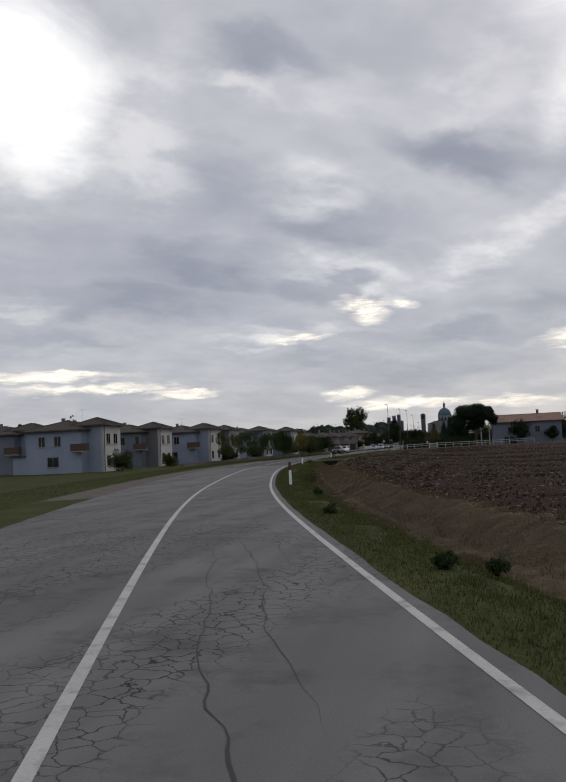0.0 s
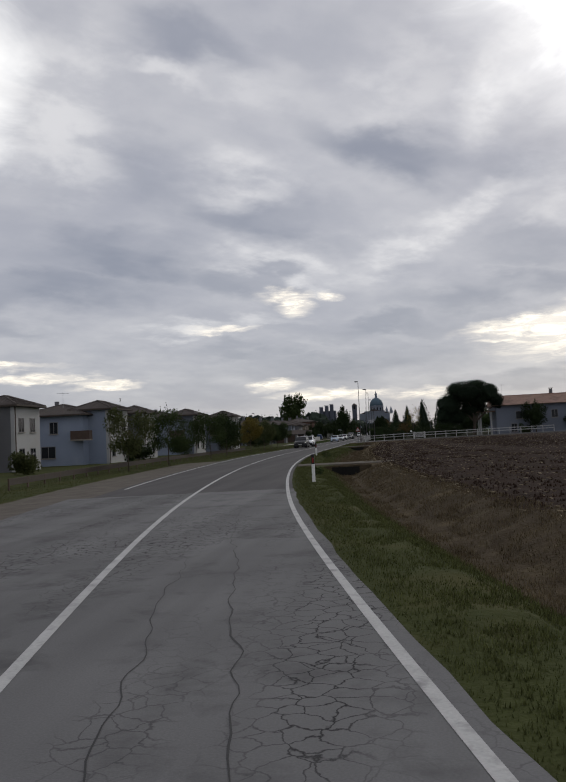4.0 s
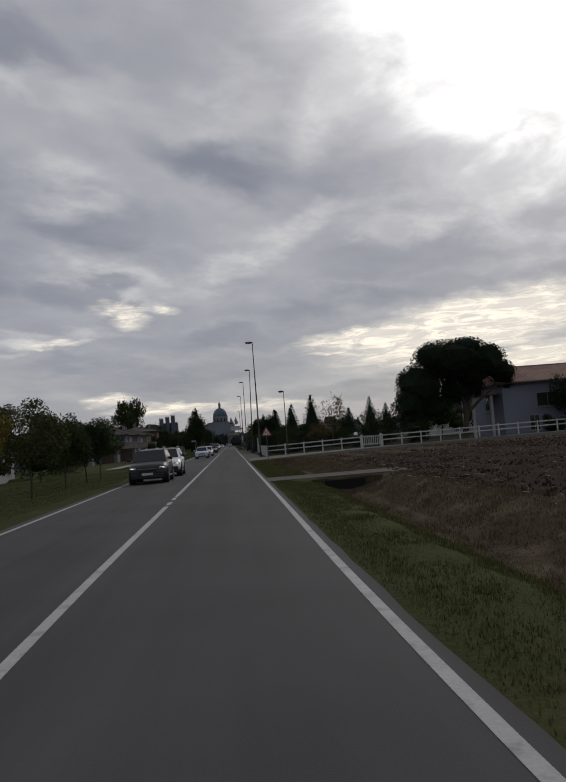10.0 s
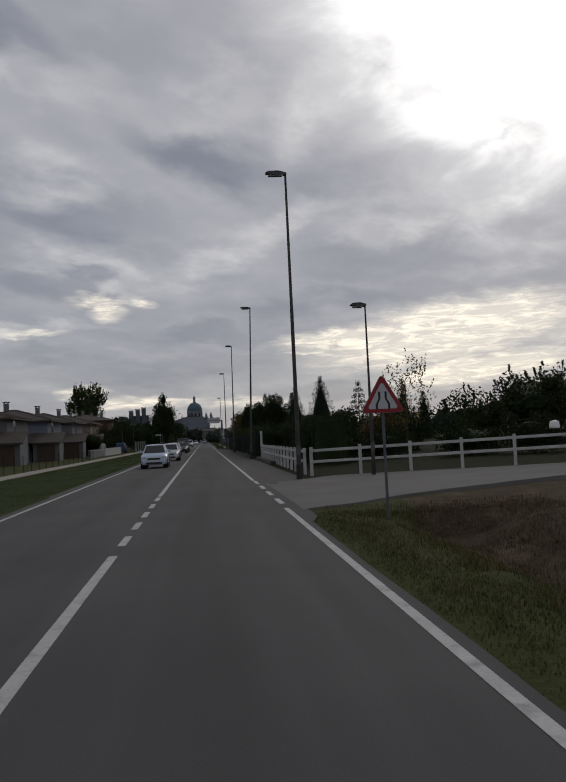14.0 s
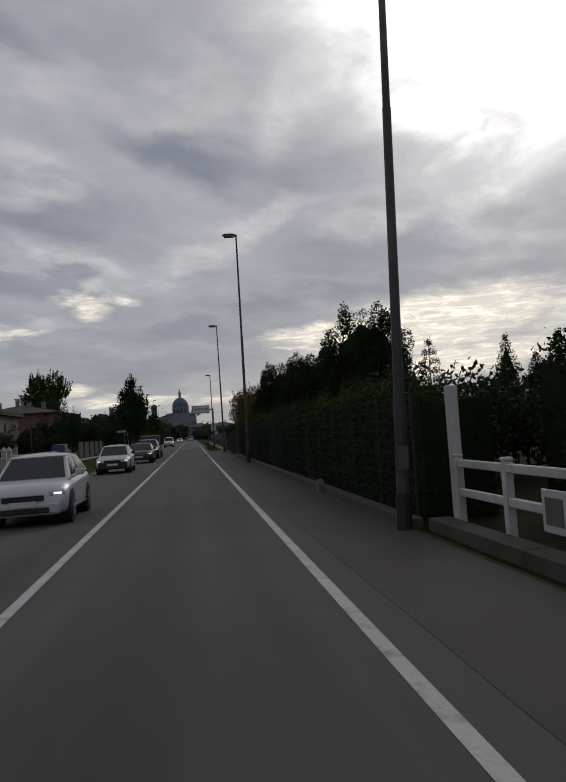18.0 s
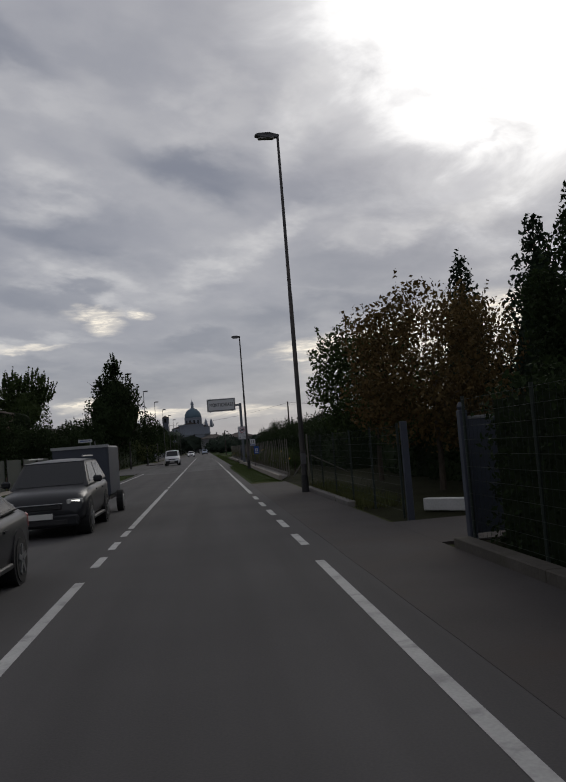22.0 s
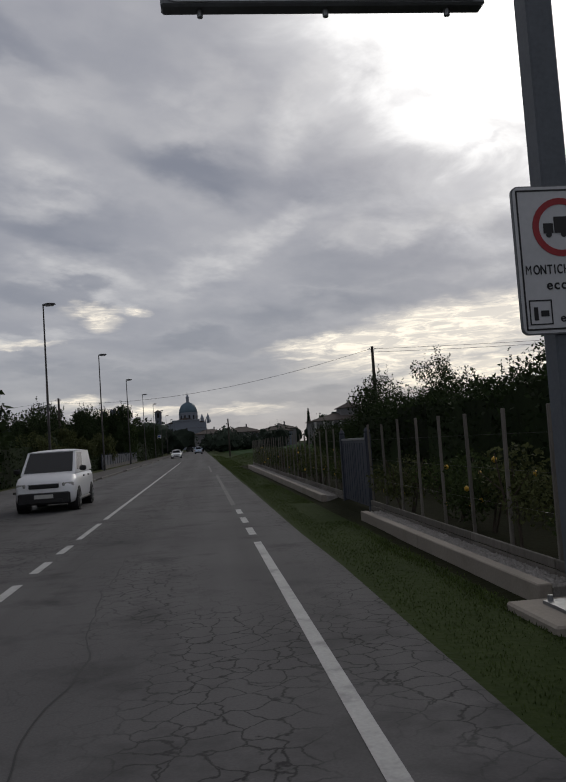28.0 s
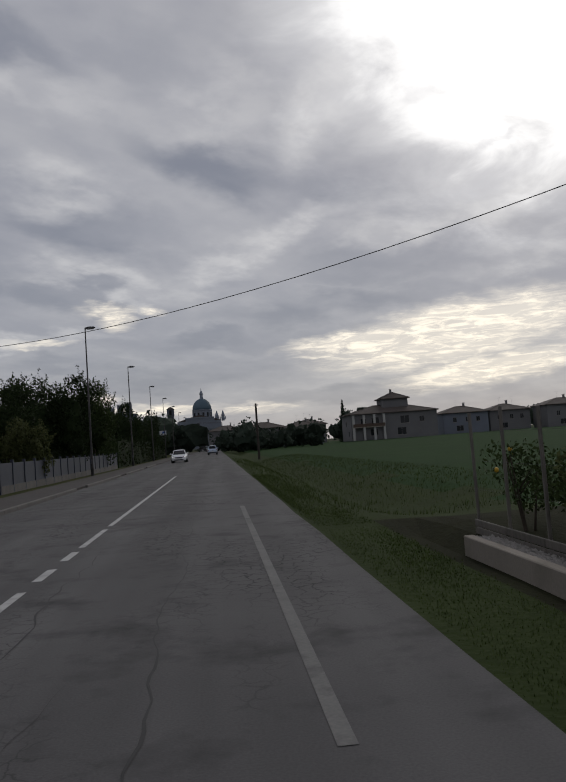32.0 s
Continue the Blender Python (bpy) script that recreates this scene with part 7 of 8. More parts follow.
for i, (tx, ty, th, tw_, mt) in enumerate(((-12.5, 345, 5.4, 6, LEAF_DARK), (-14, 338, 5.0, 6, LEAF_DARK), (-18, 345, 6.6, 7, LEAF_DARK), (-13, 364, 7.2, 6.5, LEAF_DARK), (-14, 374, 6.4, 6.0, LEAF_DARK), (-15, 384, 5.8, 5.6, LEAF_DARK), (-13, 394, 5.4, 5.0, LEAF_DARK), (-12.5, 409, 5.4, 4.6, LEAF_DARK),
                                          (-9.4, 399, 2.8, 2.6, LEAF_OLIVE), (-9.2, 416, 3.4, 3.0, LEAF_OLIVE), (-14, 418, 6.6, 5.8, LEAF_DARK), (-15.5, 430, 7.6, 6.4, LEAF_DARK), (-11.3, 432, 6.9, 5.2, LEAF_DARK), (-11.3, 441, 7.9, 5.4, LEAF_DARK), (-11.1, 414.7, 4.4, 3.0, LEAF_OLIVE), (-8.8, 428, 4.0, 3.4, LEAF_OLIVE), (-14, 448, 8.2, 7.4, LEAF_DARK), (-10.8, 454, 8.0, 5.4, LEAF_DARK),
                                          (-11.4, 468, 9.4, 6.4, LEAF_DARK), (-9.4, 480, 8.4, 5.4, LEAF_DARK), (-10, 490, 6.8, 6, LEAF_DARK), (-9, 508, 7, 6.5, LEAF_DARK), (-10, 528, 7, 7, LEAF_DARK), (-22, 310, 4.6, 5.6, LEAF_DARK), (-16.5, 291, 3.4, 4.4, LEAF_DARK), (-15.5, 300, 3.8, 4.6, LEAF_DARK), (-16.5, 330, 6.4, 6.4, LEAF_DARK), (-15, 318, 3.0, 3.6, LEAF_DARK), (-8.9, 442, 8.2, 4.6, LEAF_DARK), (-9.0, 455, 8.6, 4.6, LEAF_MID), (-9.2, 391, 3.4, 3.4, LEAF_OLIVE))):
    broadleaf("garden_tree", "dense rounded garden tree beside the road" if th < 6 else "dark leafy garden tree beside the road", tx, ty, th, tw_, 0.5, mt, 5200, 0.055 + 0.010 * tw_, 470 + i, group="garden trees")
hedge("hedge", "dark overgrown hedge beside the forecourt", -10.2, -8.8, 360, 403, 2.5, LEAF_DARK, 40, 0.09, 15, 0.45)
hedge("hedge", "tall dark green hedge beside the road", -9.6, -8.2, 404, 446, 1.2, LEAF_DARK, 40, 0.09, 12, 0.3)
hedge("hedge", "tall dark green hedge beside the road", -9.4, -7.8, 464, 540, 3.2, LEAF_DARK, 14, 0.14, 13, 0.4)
conifer("cypress", "tall narrow dark cypress beside the villa", 42.8, 622, 13.6, 2.6, seed=64, leaves=1500, size=0.3)


def tree_belt(name, label, x0, x1, y0, y1, n, h0, h1, mat, seed, size=0.5, per=130):
    """A far belt of trees in which no single tree can be told apart."""
    rng = np.random.default_rng(seed)
    blobs = []
    for i in range(n):
        h = rng.uniform(h0, h1)
        w = h * rng.uniform(0.32, 0.55)
        x, y = rng.uniform(x0, x1), rng.uniform(y0, y1)
        blobs.append((x, y, h * 0.52, w, w, h * 0.5))
        blobs.append((x + rng.normal(0, w * 0.5), y, h * 0.35, w * 0.9, w * 0.9, h * 0.36))
    v, f = leaf_cloud(blob_points(blobs, n * per, rng, 0.75), size, rng=rng)
    cv, cf = core(blobs, 0.80, 0.35, sub=2)
    o = len(v)
    ob = part(name, (v.tolist() + cv.tolist(), f.tolist() + [tuple(i + o for i in q) for q in cf]), mat)
    return tagged(ob, label, "trees", kind="stuff")


tree_belt("far_trees", "wooded hill beside the castle", -150, -64, 885, 925, 30, 21, 28, LEAF_FAR, 79, 0.9, 90)
tree_belt("far_trees", "dark belt of trees below the castle", -120, -30, 560, 800, 46, 9, 17, LEAF_FAR, 71)
tree_belt("far_trees", "dark trees along the road into town", -34, -9, 545, 760, 40, 6, 12, LEAF_FAR, 72)
tree_belt("far_trees", "low trees and hedges beyond the field", 8, 24, 560, 720, 16, 4, 8.5, LEAF_FAR, 73)
tree_belt("far_trees", "dark trees in front of the far houses", 4, 30, 545, 600, 20, 3.5, 6.5, LEAF_FAR, 78)
tree_belt("far_trees", "distant wooded horizon", -900, -120, 700, 1300, 110, 12, 26, LEAF_FAR, 74, 1.4, 60)
tree_belt("far_trees", "distant wooded horizon", 70, 1100, 760, 1300, 110, 10, 22, LEAF_FAR, 75, 1.4, 60)
tree_belt("far_trees", "trees behind the houses", 60, 300, 300, 420, 40, 7, 12, LEAF_FAR, 76, 0.5, 90)
tree_belt("far_trees", "trees behind the left houses", -120, -48, 130, 420, 50, 6, 11, LEAF_FAR, 77, 0.45, 110)

# ---- left side walls, fences and paths ----
strip("path_left", 198, 322, -10.6, -9.2, 0.012, CONCRETE, "pale concrete footpath across the verge", category="path", thick=0.1)


def low_rail(y0, y1, d, label):
    """Low timber rail that follows the verge."""
    t = thing("low_rail", label, "fence")
    n = int((y1 - y0) / 2.4)
    for i in range(n + 1):
        y = y0 + (y1 - y0) * i / n
        px, py = at_road(y, d)
        part("post", boxes((px - 0.04, px + 0.04, py - 0.04, py + 0.04, -0.5, 0.42)), SHUTTER, t)
        if i < n:
            qx, qy = at_road(y0 + (y1 - y0) * (i + 1) / n, d)
            bm = bmesh.new()
            a, b = Vector((px, py, 0.25)), Vector((qx, qy, 0.25))
            m = Matrix.Translation(a) @ (b - a).to_track_quat("X", "Z").to_matrix().to_4x4()
            box(bm, 0, (b - a).length, -0.03, 0.03, -0.16, 0.16, m=m)
            part("board", bm, EAVE, t)


low_rail(84, 158, -10.2, "low dark timber rail behind the verge trees")


def bollards(y0, y1, x, label):
    for i in range(int((y1 - y0) / 2.6)):
        y = y0 + i * 2.6
        t = thing("fence_post", label, "post", (x, y, -0.05), 0, "verge fence posts")
        bm = bmesh.new()
        tube(bm, (0, 0, -0.1), (0, 0, 1.15), 0.03, 0.03, 7)
        part("post", bm, GREEN_MESH, t)


bollards(214, 262, -11.0, "thin dark metal fence post on the verge")
for px_, py_ in ((-6.4, 193.5), (-6.2, 243.5), (-6.8, 262)):
    t_ = thing("marker_post", "thin dark marker post in the grass", "post", (px_, py_, -0.05))
    bm_ = bmesh.new()
    tube(bm_, (0, 0, -0.1), (0, 0, 1.25 if py_ < 220 else 2.9), 0.028, 0.028, 7)
    part("post", bm_, POLE_STEEL, t_)


def garden_wall(x0, x1, y0, y1, h, label, mat=PLASTER_GREY, cap=PLASTER_WHITE):
    t = thing("garden_wall", label, "wall", kind="structure")
    part("wall_panel", boxes((x0, x1, y0, y1, -0.2, h), bevel=0.01), mat, t)
    part("coping", boxes((x0 - 0.04, x1 + 0.04, y0 - 0.04, y1 + 0.04, h, h + 0.08), bevel=0.01), cap, t)


garden_wall(-13.2, -12.9, 270, 282, 0.9, "low grey garden wall with pale coping")
garden_wall(-13.2, -12.9, 285, 306, 1.0, "low grey garden wall with pale coping", PLASTER_WHITE)
for gy in (282.6, 284.4):
    t_ = thing("gate_pillar", "pale gate pillar with pointed cap", "pillar", (-13.05, gy, 0))
    part("shaft", boxes((-0.2, 0.2, -0.2, 0.2, -0.1, 1.5), bevel=0.02), PLASTER_WHITE, t_)
    bm_ = bmesh.new()
    lathe(bm_, [(0.3, 1.5), (0.3, 1.56), (0.02, 1.85)], 4)
    part("cap", bm_, PLASTER_WHITE, t_)
screen = thing("screen_fence", "dark blue green windbreak mesh stretched on posts", "fence")
for i in range(6):
    bm_ = bmesh.new()
    tube(bm_, (-10.6 + i * 0.1, 307 + i * 4, -0.1), (-10.6 + i * 0.1, 307 + i * 4, 2.0), 0.03, 0.03, 6)
    part("post", bm_, POLE_STEEL, screen)
    if i < 5:
        part("mesh_panel", boxes((-10.66 + i * 0.1, -10.62 + i * 0.1, 307.1 + i * 4, 310.9 + i * 4, 0.02, 1.9)), GREEN_MESH, screen)
strip("forecourt", 331, 400, -8.0, -4.2, 0.004, ASPHALT_WORN, "worn asphalt forecourt beside the road", category="pavement", thick=0.2, wave=0.15)
strip("pavement_2", 372, 640, -6.2, -4.0, 0.10, PAVING, "raised dark asphalt pavement with kerb", step=3, category="pavement", thick=0.3)


def kerb_left():
    t = thing("kerb", "grey concrete kerb stones along the pavement", "kerb", kind="structure")
    for i in range(60):
        y = 372 + i * 1.5
        if i % 11 in (7, 8):
            continue
        part("kerb_stone", boxes((-4.02, -3.88, y + 0.005, y + 1.495, -0.1, 0.13), bevel=0.02), CONCRETE_DARK, t)


kerb_left()


def panel_fence(x, y0, y1, h, label):
    t = thing("panel_fence", label, "fence")
    n = round((y1 - y0) / 2.5)
    for i in range(n + 1):
        y = y0 + (y1 - y0) * i / n
        part("post", boxes((x - 0.07, x + 0.07, y - 0.07, y + 0.07, -0.1, h + 0.15), bevel=0.01), GATE_GREY, t)
        if i < n:
            p = part("panel", boxes((x - 0.02, x + 0.02, y + 0.1, y + (y1 - y0) / n - 0.1, 0.35, h)), GATE_GREY, t)
            part("plinth", boxes((x - 0.07, x + 0.07, y + 0.1, y + (y1 - y0) / n - 0.1, -0.1, 0.35)), CONCRETE_DARK, t)


panel_fence(-7.9, 418, 462, 1.45, "grey panel garden fence on a low plinth")


# ---- poles and cables ----
def wood_pole(x, y, h, label):
    t = thing("utility_pole", label, "utility pole", (x, y, 0))
    bm = bmesh.new()
    tube(bm, (0, 0, -0.3), (0, 0, h), 0.15, 0.11, 9)
    part("pole", bm, WOOD_POLE, t)
    for s in (-1, 1):
        bm = bmesh.new()
        tube(bm, (0, 0, h - 0.25), (s * 0.22, 0, h - 0.22), 0.02, 0.02, 6)
        lathe(bm, [(0.03, 0), (0.05, 0.04), (0.03, 0.12)], 8, (s * 0.22, 0, h - 0.24))
        part("insulator", bm, WHITE_PLASTIC, t)


wood_pole(16.05, 394.3, 8.5, "dark wooden utility pole with insulators in the orchard")
wood_pole(-12.6, 421.5, 7.9, "dark wooden utility pole among garden trees")
wood_pole(62, 378, 8.2, "dark wooden utility pole")


def cable(p, q, sag, label="thin black overhead cable", r=0.014):
    t = thing("overhead_cable", label, "cable")
    bm = bmesh.new()
    p, q = Vector(p), Vector(q)
    pts = []
    for i in range(25):
        u = i / 24
        c = p.lerp(q, u)
        c.z -= sag * 4 * u * (1 - u)
        pts.append(c)
    side = (q - p).cross(Vector((0, 0, 1))).normalized()
    rings = [[bm.verts.new(c + side * (r * math.cos(2 * math.pi * k / 5)) + Vector((0, 0, r * math.sin(2 * math.pi * k / 5)))) for k in range(5)] for c in pts]
    for a, b in zip(rings, rings[1:]):
        for k in range(5):
            bm.faces.new((a[k], a[(k + 1) % 5], b[(k + 1) % 5], b[k]))
    part("wire", bm, WIRE, t)


cable((15.85, 394.3, 8.3), (-12.4, 421.5, 7.4), 1.25)
cable((16.25, 394.3, 8.3), (61.8, 378, 8.0), 0.6, "pair of thin overhead wires")
cable((16.25, 394.35, 8.05), (61.8, 378.1, 7.75), 0.6, "pair of thin overhead wires")
cable((-12.8, 421.5, 7.7), (-40, 440, 7.5), 0.4)

# ---- traffic ----
TYRE = material("tyre_rubber", (0.02, 0.02, 0.02), (0.03, 0.03, 0.03), 0.9, 6, 40, 0.1)
RIM = material("alloy_rim", (0.35, 0.36, 0.37), (0.25, 0.255, 0.26), 0.35, 6, 40, 0.05, metal=0.8)
CARGLASS = glass("car_glass", (0.012, 0.014, 0.017))
CARGLASS.node_tree.nodes["Principled BSDF"].inputs["Specular IOR Level"].default_value = 0.3
HEADLIGHT = lamp_glow("headlight_on", (1.0, 0.97, 0.9), 0.9)
TAIL = material("tail_lamp", (0.28, 0.015, 0.012), (0.22, 0.012, 0.01), 0.25, 9, 60, 0.02)
PLATE = material("plate_white", (0.55, 0.55, 0.53), (0.5, 0.5, 0.48), 0.5, 4, 30, 0.02)
TRIM = material("car_trim", (0.02, 0.02, 0.021), (0.028, 0.028, 0.03), 0.55, 4, 30, 0.05)


def paint(name, c):
    m = material(name, c, tuple(k * 0.9 for k in c), 0.3, 0.6, 4, 0.0, spec=0.5 if c[0] > 0.1 else 0.22)
    m.node_tree.nodes["Principled BSDF"].inputs["Coat Weight"].default_value = 0.25 if c[0] > 0.1 else 0.08
    return m


PAINTS = {"white": paint("car_white", (0.74, 0.75, 0.77)), "silver": paint("car_silver", (0.42, 0.44, 0.47)), "dark": paint("car_dark", (0.022, 0.023, 0.026)), "blue": paint("car_pale_blue", (0.40, 0.48, 0.60)), "navy": paint("car_navy", (0.03, 0.06, 0.14))}
SHAPES = {  # length, width, height, bonnet height, windscreen foot, roof front, roof back, tail foot (fractions of length from the front), tail height, wheel radius
    "hatch": (4.0, 1.74, 1.47, 0.93, 0.25, 0.45, 0.80, 0.97, 1.02, 0.31),
    "small": (3.6, 1.66, 1.51, 0.96, 0.21, 0.42, 0.76, 0.97, 1.02, 0.29),
    "suv": (4.4, 1.86, 1.66, 1.06, 0.25, 0.42, 0.86, 0.98, 1.14, 0.36),
    "sedan": (4.75, 1.83, 1.43, 0.92, 0.28, 0.46, 0.70, 0.88, 1.03, 0.33),
    "van": (4.25, 1.75, 1.83, 1.12, 0.17, 0.35, 0.96, 1.0, 1.15, 0.31),
    "pickup": (5.3, 1.86, 1.80, 1.12, 0.25, 0.38, 0.58, 0.63, 1.12, 0.37),
    "lorry": (8.0, 2.45, 3.3, 1.5, 0.01, 0.04, 0.20, 0.22, 1.5, 0.48),
}


def car_body(L, W, hb, a, d, ht, low=0.26):
    """Lower body: cross sections along the length, rounded in plan and in section."""
    bm = bmesh.new()
    st = [(0.0, 0.80, hb * 0.60, low + 0.10), (0.012, 0.87, hb * 0.74, low + 0.04), (0.045, 0.935, hb * 0.85, low), (0.10, 0.975, hb * 0.92, low), (a * 0.75, 0.995, hb * 0.975, low), (a, 1.0, hb, low),
          ((a + d) / 2, 1.0, (hb + ht) / 2 + 0.01, low), (min(d, 0.90), 0.985, ht, low), (0.955, 0.955, ht * 0.985, low + 0.02), (0.988, 0.90, ht * 0.93, low + 0.06), (1.0, 0.84, ht * 0.82, low + 0.14)]
    rings = []
    for u, k, top, z0 in st:
        w, y = W / 2 * k, -L / 2 + L * u
        h = top - z0
        half = [(0.0, top), (w * 0.55, top - 0.012), (w * 0.82, top - 0.035), (w * 0.955, top - 0.10), (w * 0.995, top - 0.22 * h), (w, z0 + 0.42 * h), (w * 0.985, z0 + 0.18 * h), (w * 0.93, z0 + 0.03), (w * 0.80, z0)]
        pts = [(x, z) for x, z in half] + [(-x, z) for x, z in half[:0:-1]]
        rings.append([bm.verts.new((x, y, z)) for x, z in pts])
    n = len(rings[0])
    for p, q in zip(rings, rings[1:]):
        for i in range(n):
            bm.faces.new((p[i], p[(i + 1) % n], q[(i + 1) % n], q[i]))
    bm.faces.new(rings[0])
    bm.faces.new(rings[-1][::-1])
    bmesh.ops.recalc_face_normals(bm, faces=bm.faces[:])
    return bm


def pane_quad(corners, n, off=0.008, thick=0.004):
    """A thin glass plate just proud of four corners."""
    n = Vector(n).normalized()
    c = [Vector(p) for p in corners]
    if (c[1] - c[0]).cross(c[2] - c[0]).dot(n) < 0:
        c.reverse()
    v = [p + n * off for p in c] + [p + n * (off - thick) for p in c]
    f = [(0, 1, 2, 3), (7, 6, 5, 4)] + [(i, i + 4, (i + 1) % 4 + 4, (i + 1) % 4) for i in range(4)]
    return [tuple(p) for p in v], f


def car(shape, colour, x, y, facing, label, lights=True, trim=False, group="traffic", roof=None):
    """facing: 1 drives to +y, -1 comes towards."""
    L, W, H, hb, a, b, c, d, ht, rw = SHAPES[shape]
    t = thing("pickup_truck" if shape == "pickup" else "van" if shape == "van" else "lorry" if shape == "lorry" else "car", label, "vehicle", (x, y, 0), 0 if facing < 0 else 180, group)
    P = PAINTS[colour]
    R = PAINTS[roof or colour]

    def Y(u):
        return -L / 2 + L * u

    part("body", car_body(L, W, hb, a, d, ht, 0.24 if shape not in ("suv", "pickup", "lorry") else 0.34), P, t, smooth=True)
    wb, wt = W / 2 - 0.075, W / 2 - (0.25 if shape != "van" else 0.16)
    lo = [(Y(a) - 0.03, hb - 0.05), (Y(min(d, 0.985)), ht - 0.05)]
    hi = [(Y(b), H - 0.075), (Y(c), H - 0.065)]
    bm = bmesh.new()
    vs = [bm.verts.new((s * w, y_, z)) for (y_, z), w in ((lo[0], wb), (hi[0], wt), (hi[1], wt), (lo[1], wb)) for s in (-1, 1)]
    for q in ((0, 1, 3, 2), (2, 3, 5, 4), (4, 5, 7, 6), (0, 2, 4, 6), (1, 7, 5, 3), (0, 6, 7, 1)):
        bm.faces.new([vs[i] for i in q])
    bmesh.ops.recalc_face_normals(bm, faces=bm.faces[:])
    bmesh.ops.bevel(bm, geom=bm.edges[:], offset=0.03, segments=2, affect="EDGES", profile=0.6)
    part("cabin", bm, P, t, smooth=False)
    bm = bmesh.new()
    ra, rb = hi[0][0] - 0.03, hi[1][0] + 0.04
    rows_ = []
    for u in (0, 0.12, 0.5, 0.88, 1):
        e = 0.0 if u in (0, 1) else (0.05 if u in (0.12, 0.88) else 0.075)
        yy = ra + (rb - ra) * u
        rows_.append([bm.verts.new((wt * k, yy, H - 0.078 + e * (1 - abs(k) ** 3 * 0.75))) for k in (-1.02, -0.8, -0.4, 0, 0.4, 0.8, 1.02)])
    for p, q in zip(rows_, rows_[1:]):
        for i in range(6):
            bm.faces.new((p[i], p[i + 1], q[i + 1], q[i]))
    part("roof", bm, R, t, smooth=True)

    def mixp(p, q, k):
        return tuple(p[i] + (q[i] - p[i]) * k for i in range(3))

    def inset(p00, p10, p11, p01, u0, u1, v0, v1):
        """A sub-rectangle of the quad p00 p10 (foot) p11 p01 (head)."""
        def at(u, v):
            return mixp(mixp(p00, p10, u), mixp(p01, p11, u), v)
        return [at(u0, v0), at(u1, v0), at(u1, v1), at(u0, v1)]

    F0, F1, T0, T1 = (-wb, *lo[0]), (wb, *lo[0]), (-wt, *hi[0]), (wt, *hi[0])
    B0, B1, U0, U1 = (-wb, *lo[1]), (wb, *lo[1]), (-wt, *hi[1]), (wt, *hi[1])
    part("windscreen", pane_quad(inset(F0, F1, T1, T0, 0.055, 0.945, 0.10, 0.95), (0, -1, 1)), CARGLASS, t)
    if shape != "van":
        part("rear_window", pane_quad(inset(B0, B1, U1, U0, 0.09, 0.91, 0.14, 0.9), (0, 1, 0.6)), CARGLASS, t)
    for s, (pf, pb, tb_, tf) in ((-1, (F0, B0, U0, T0)), (1, (F1, B1, U1, T1))):
        spans = ((0.10, 0.47), (0.51, 0.90)) if shape not in ("van", "pickup") else ((0.08, 0.40),) if shape == "van" else ((0.12, 0.50), (0.55, 0.90))
        for u0, u1 in spans:
            part("side_window", pane_quad(inset(pf, pb, tb_, tf, u0, u1, 0.14, 0.90), (s, 0, 0.25)), CARGLASS, t)
    dark_low = trim or shape == "pickup"
    zb = 0.50 if not dark_low else 0.60
    part("front_bumper", boxes((-W * 0.42, W * 0.42, Y(0) - 0.035, Y(0.05), 0.24, zb), bevel=0.05), TRIM if dark_low else P, t)
    part("rear_bumper", boxes((-W * 0.43, W * 0.43, Y(0.95), Y(1) + 0.04, 0.28, 0.54), bevel=0.05), TRIM if dark_low else P, t)
    gz = hb * 0.62 if not dark_low else hb * 0.68
    part("grille", boxes((-W * 0.24, W * 0.24, Y(0) - 0.03, Y(0.02), gz - (0.16 if shape == "sedan" else 0.055), gz + 0.055), bevel=0.02), TRIM, t)
    part("grille_bar", boxes((-W * 0.25, W * 0.25, Y(0) - 0.036, Y(0), gz + 0.055, gz + 0.075), bevel=0.006), RIM, t)
    part("lower_intake", boxes((-W * 0.30, W * 0.30, Y(0) - 0.05, Y(0.02), 0.28, 0.40), bevel=0.02), TRIM, t)
    part("number_plate", boxes((-0.26, 0.26, Y(0) - 0.065, Y(0), 0.42, 0.53)), PLATE, t)
    part("number_plate", boxes((-0.26, 0.26, Y(0.97), Y(1) + 0.05, 0.60, 0.71)), PLATE, t)
    for s in (-1, 1):
        bm = bmesh.new()
        m = Matrix.Translation((s * W * 0.375, Y(0.032), hb * 0.70)) @ Matrix.Rotation(s * radians(24), 4, "Z") @ Matrix.Rotation(radians(-14), 4, "X")
        box(bm, -W * 0.095, W * 0.095, -0.055, 0.10, -0.065, 0.055, bevel=0.025, m=m)
        hl = part("headlight", bm, LAMP_GLASS, t, "clear headlight glass")
        if lights:
            bm = bmesh.new()
            box(bm, -W * 0.045, W * 0.05, -0.062, -0.04, -0.03, 0.02, bevel=0.008, m=m)
            part("lit_bulb", bm, HEADLIGHT, hl, "lit white headlight")
        bm = bmesh.new()
        box(bm, *sorted((s * W * 0.33, s * W * 0.462)), Y(0.955), Y(0.995), ht * 0.66, ht * 0.88, bevel=0.03)
        part("tail_light", bm, TAIL, t)
        bm = bmesh.new()
        box(bm, *sorted((s * (W / 2 - 0.01), s * (W / 2 + 0.19))), Y(a) + 0.32, Y(a) + 0.42, hb + 0.02, hb + 0.17, bevel=0.035)
        part("mirror", bm, TRIM if trim or roof else P, t)
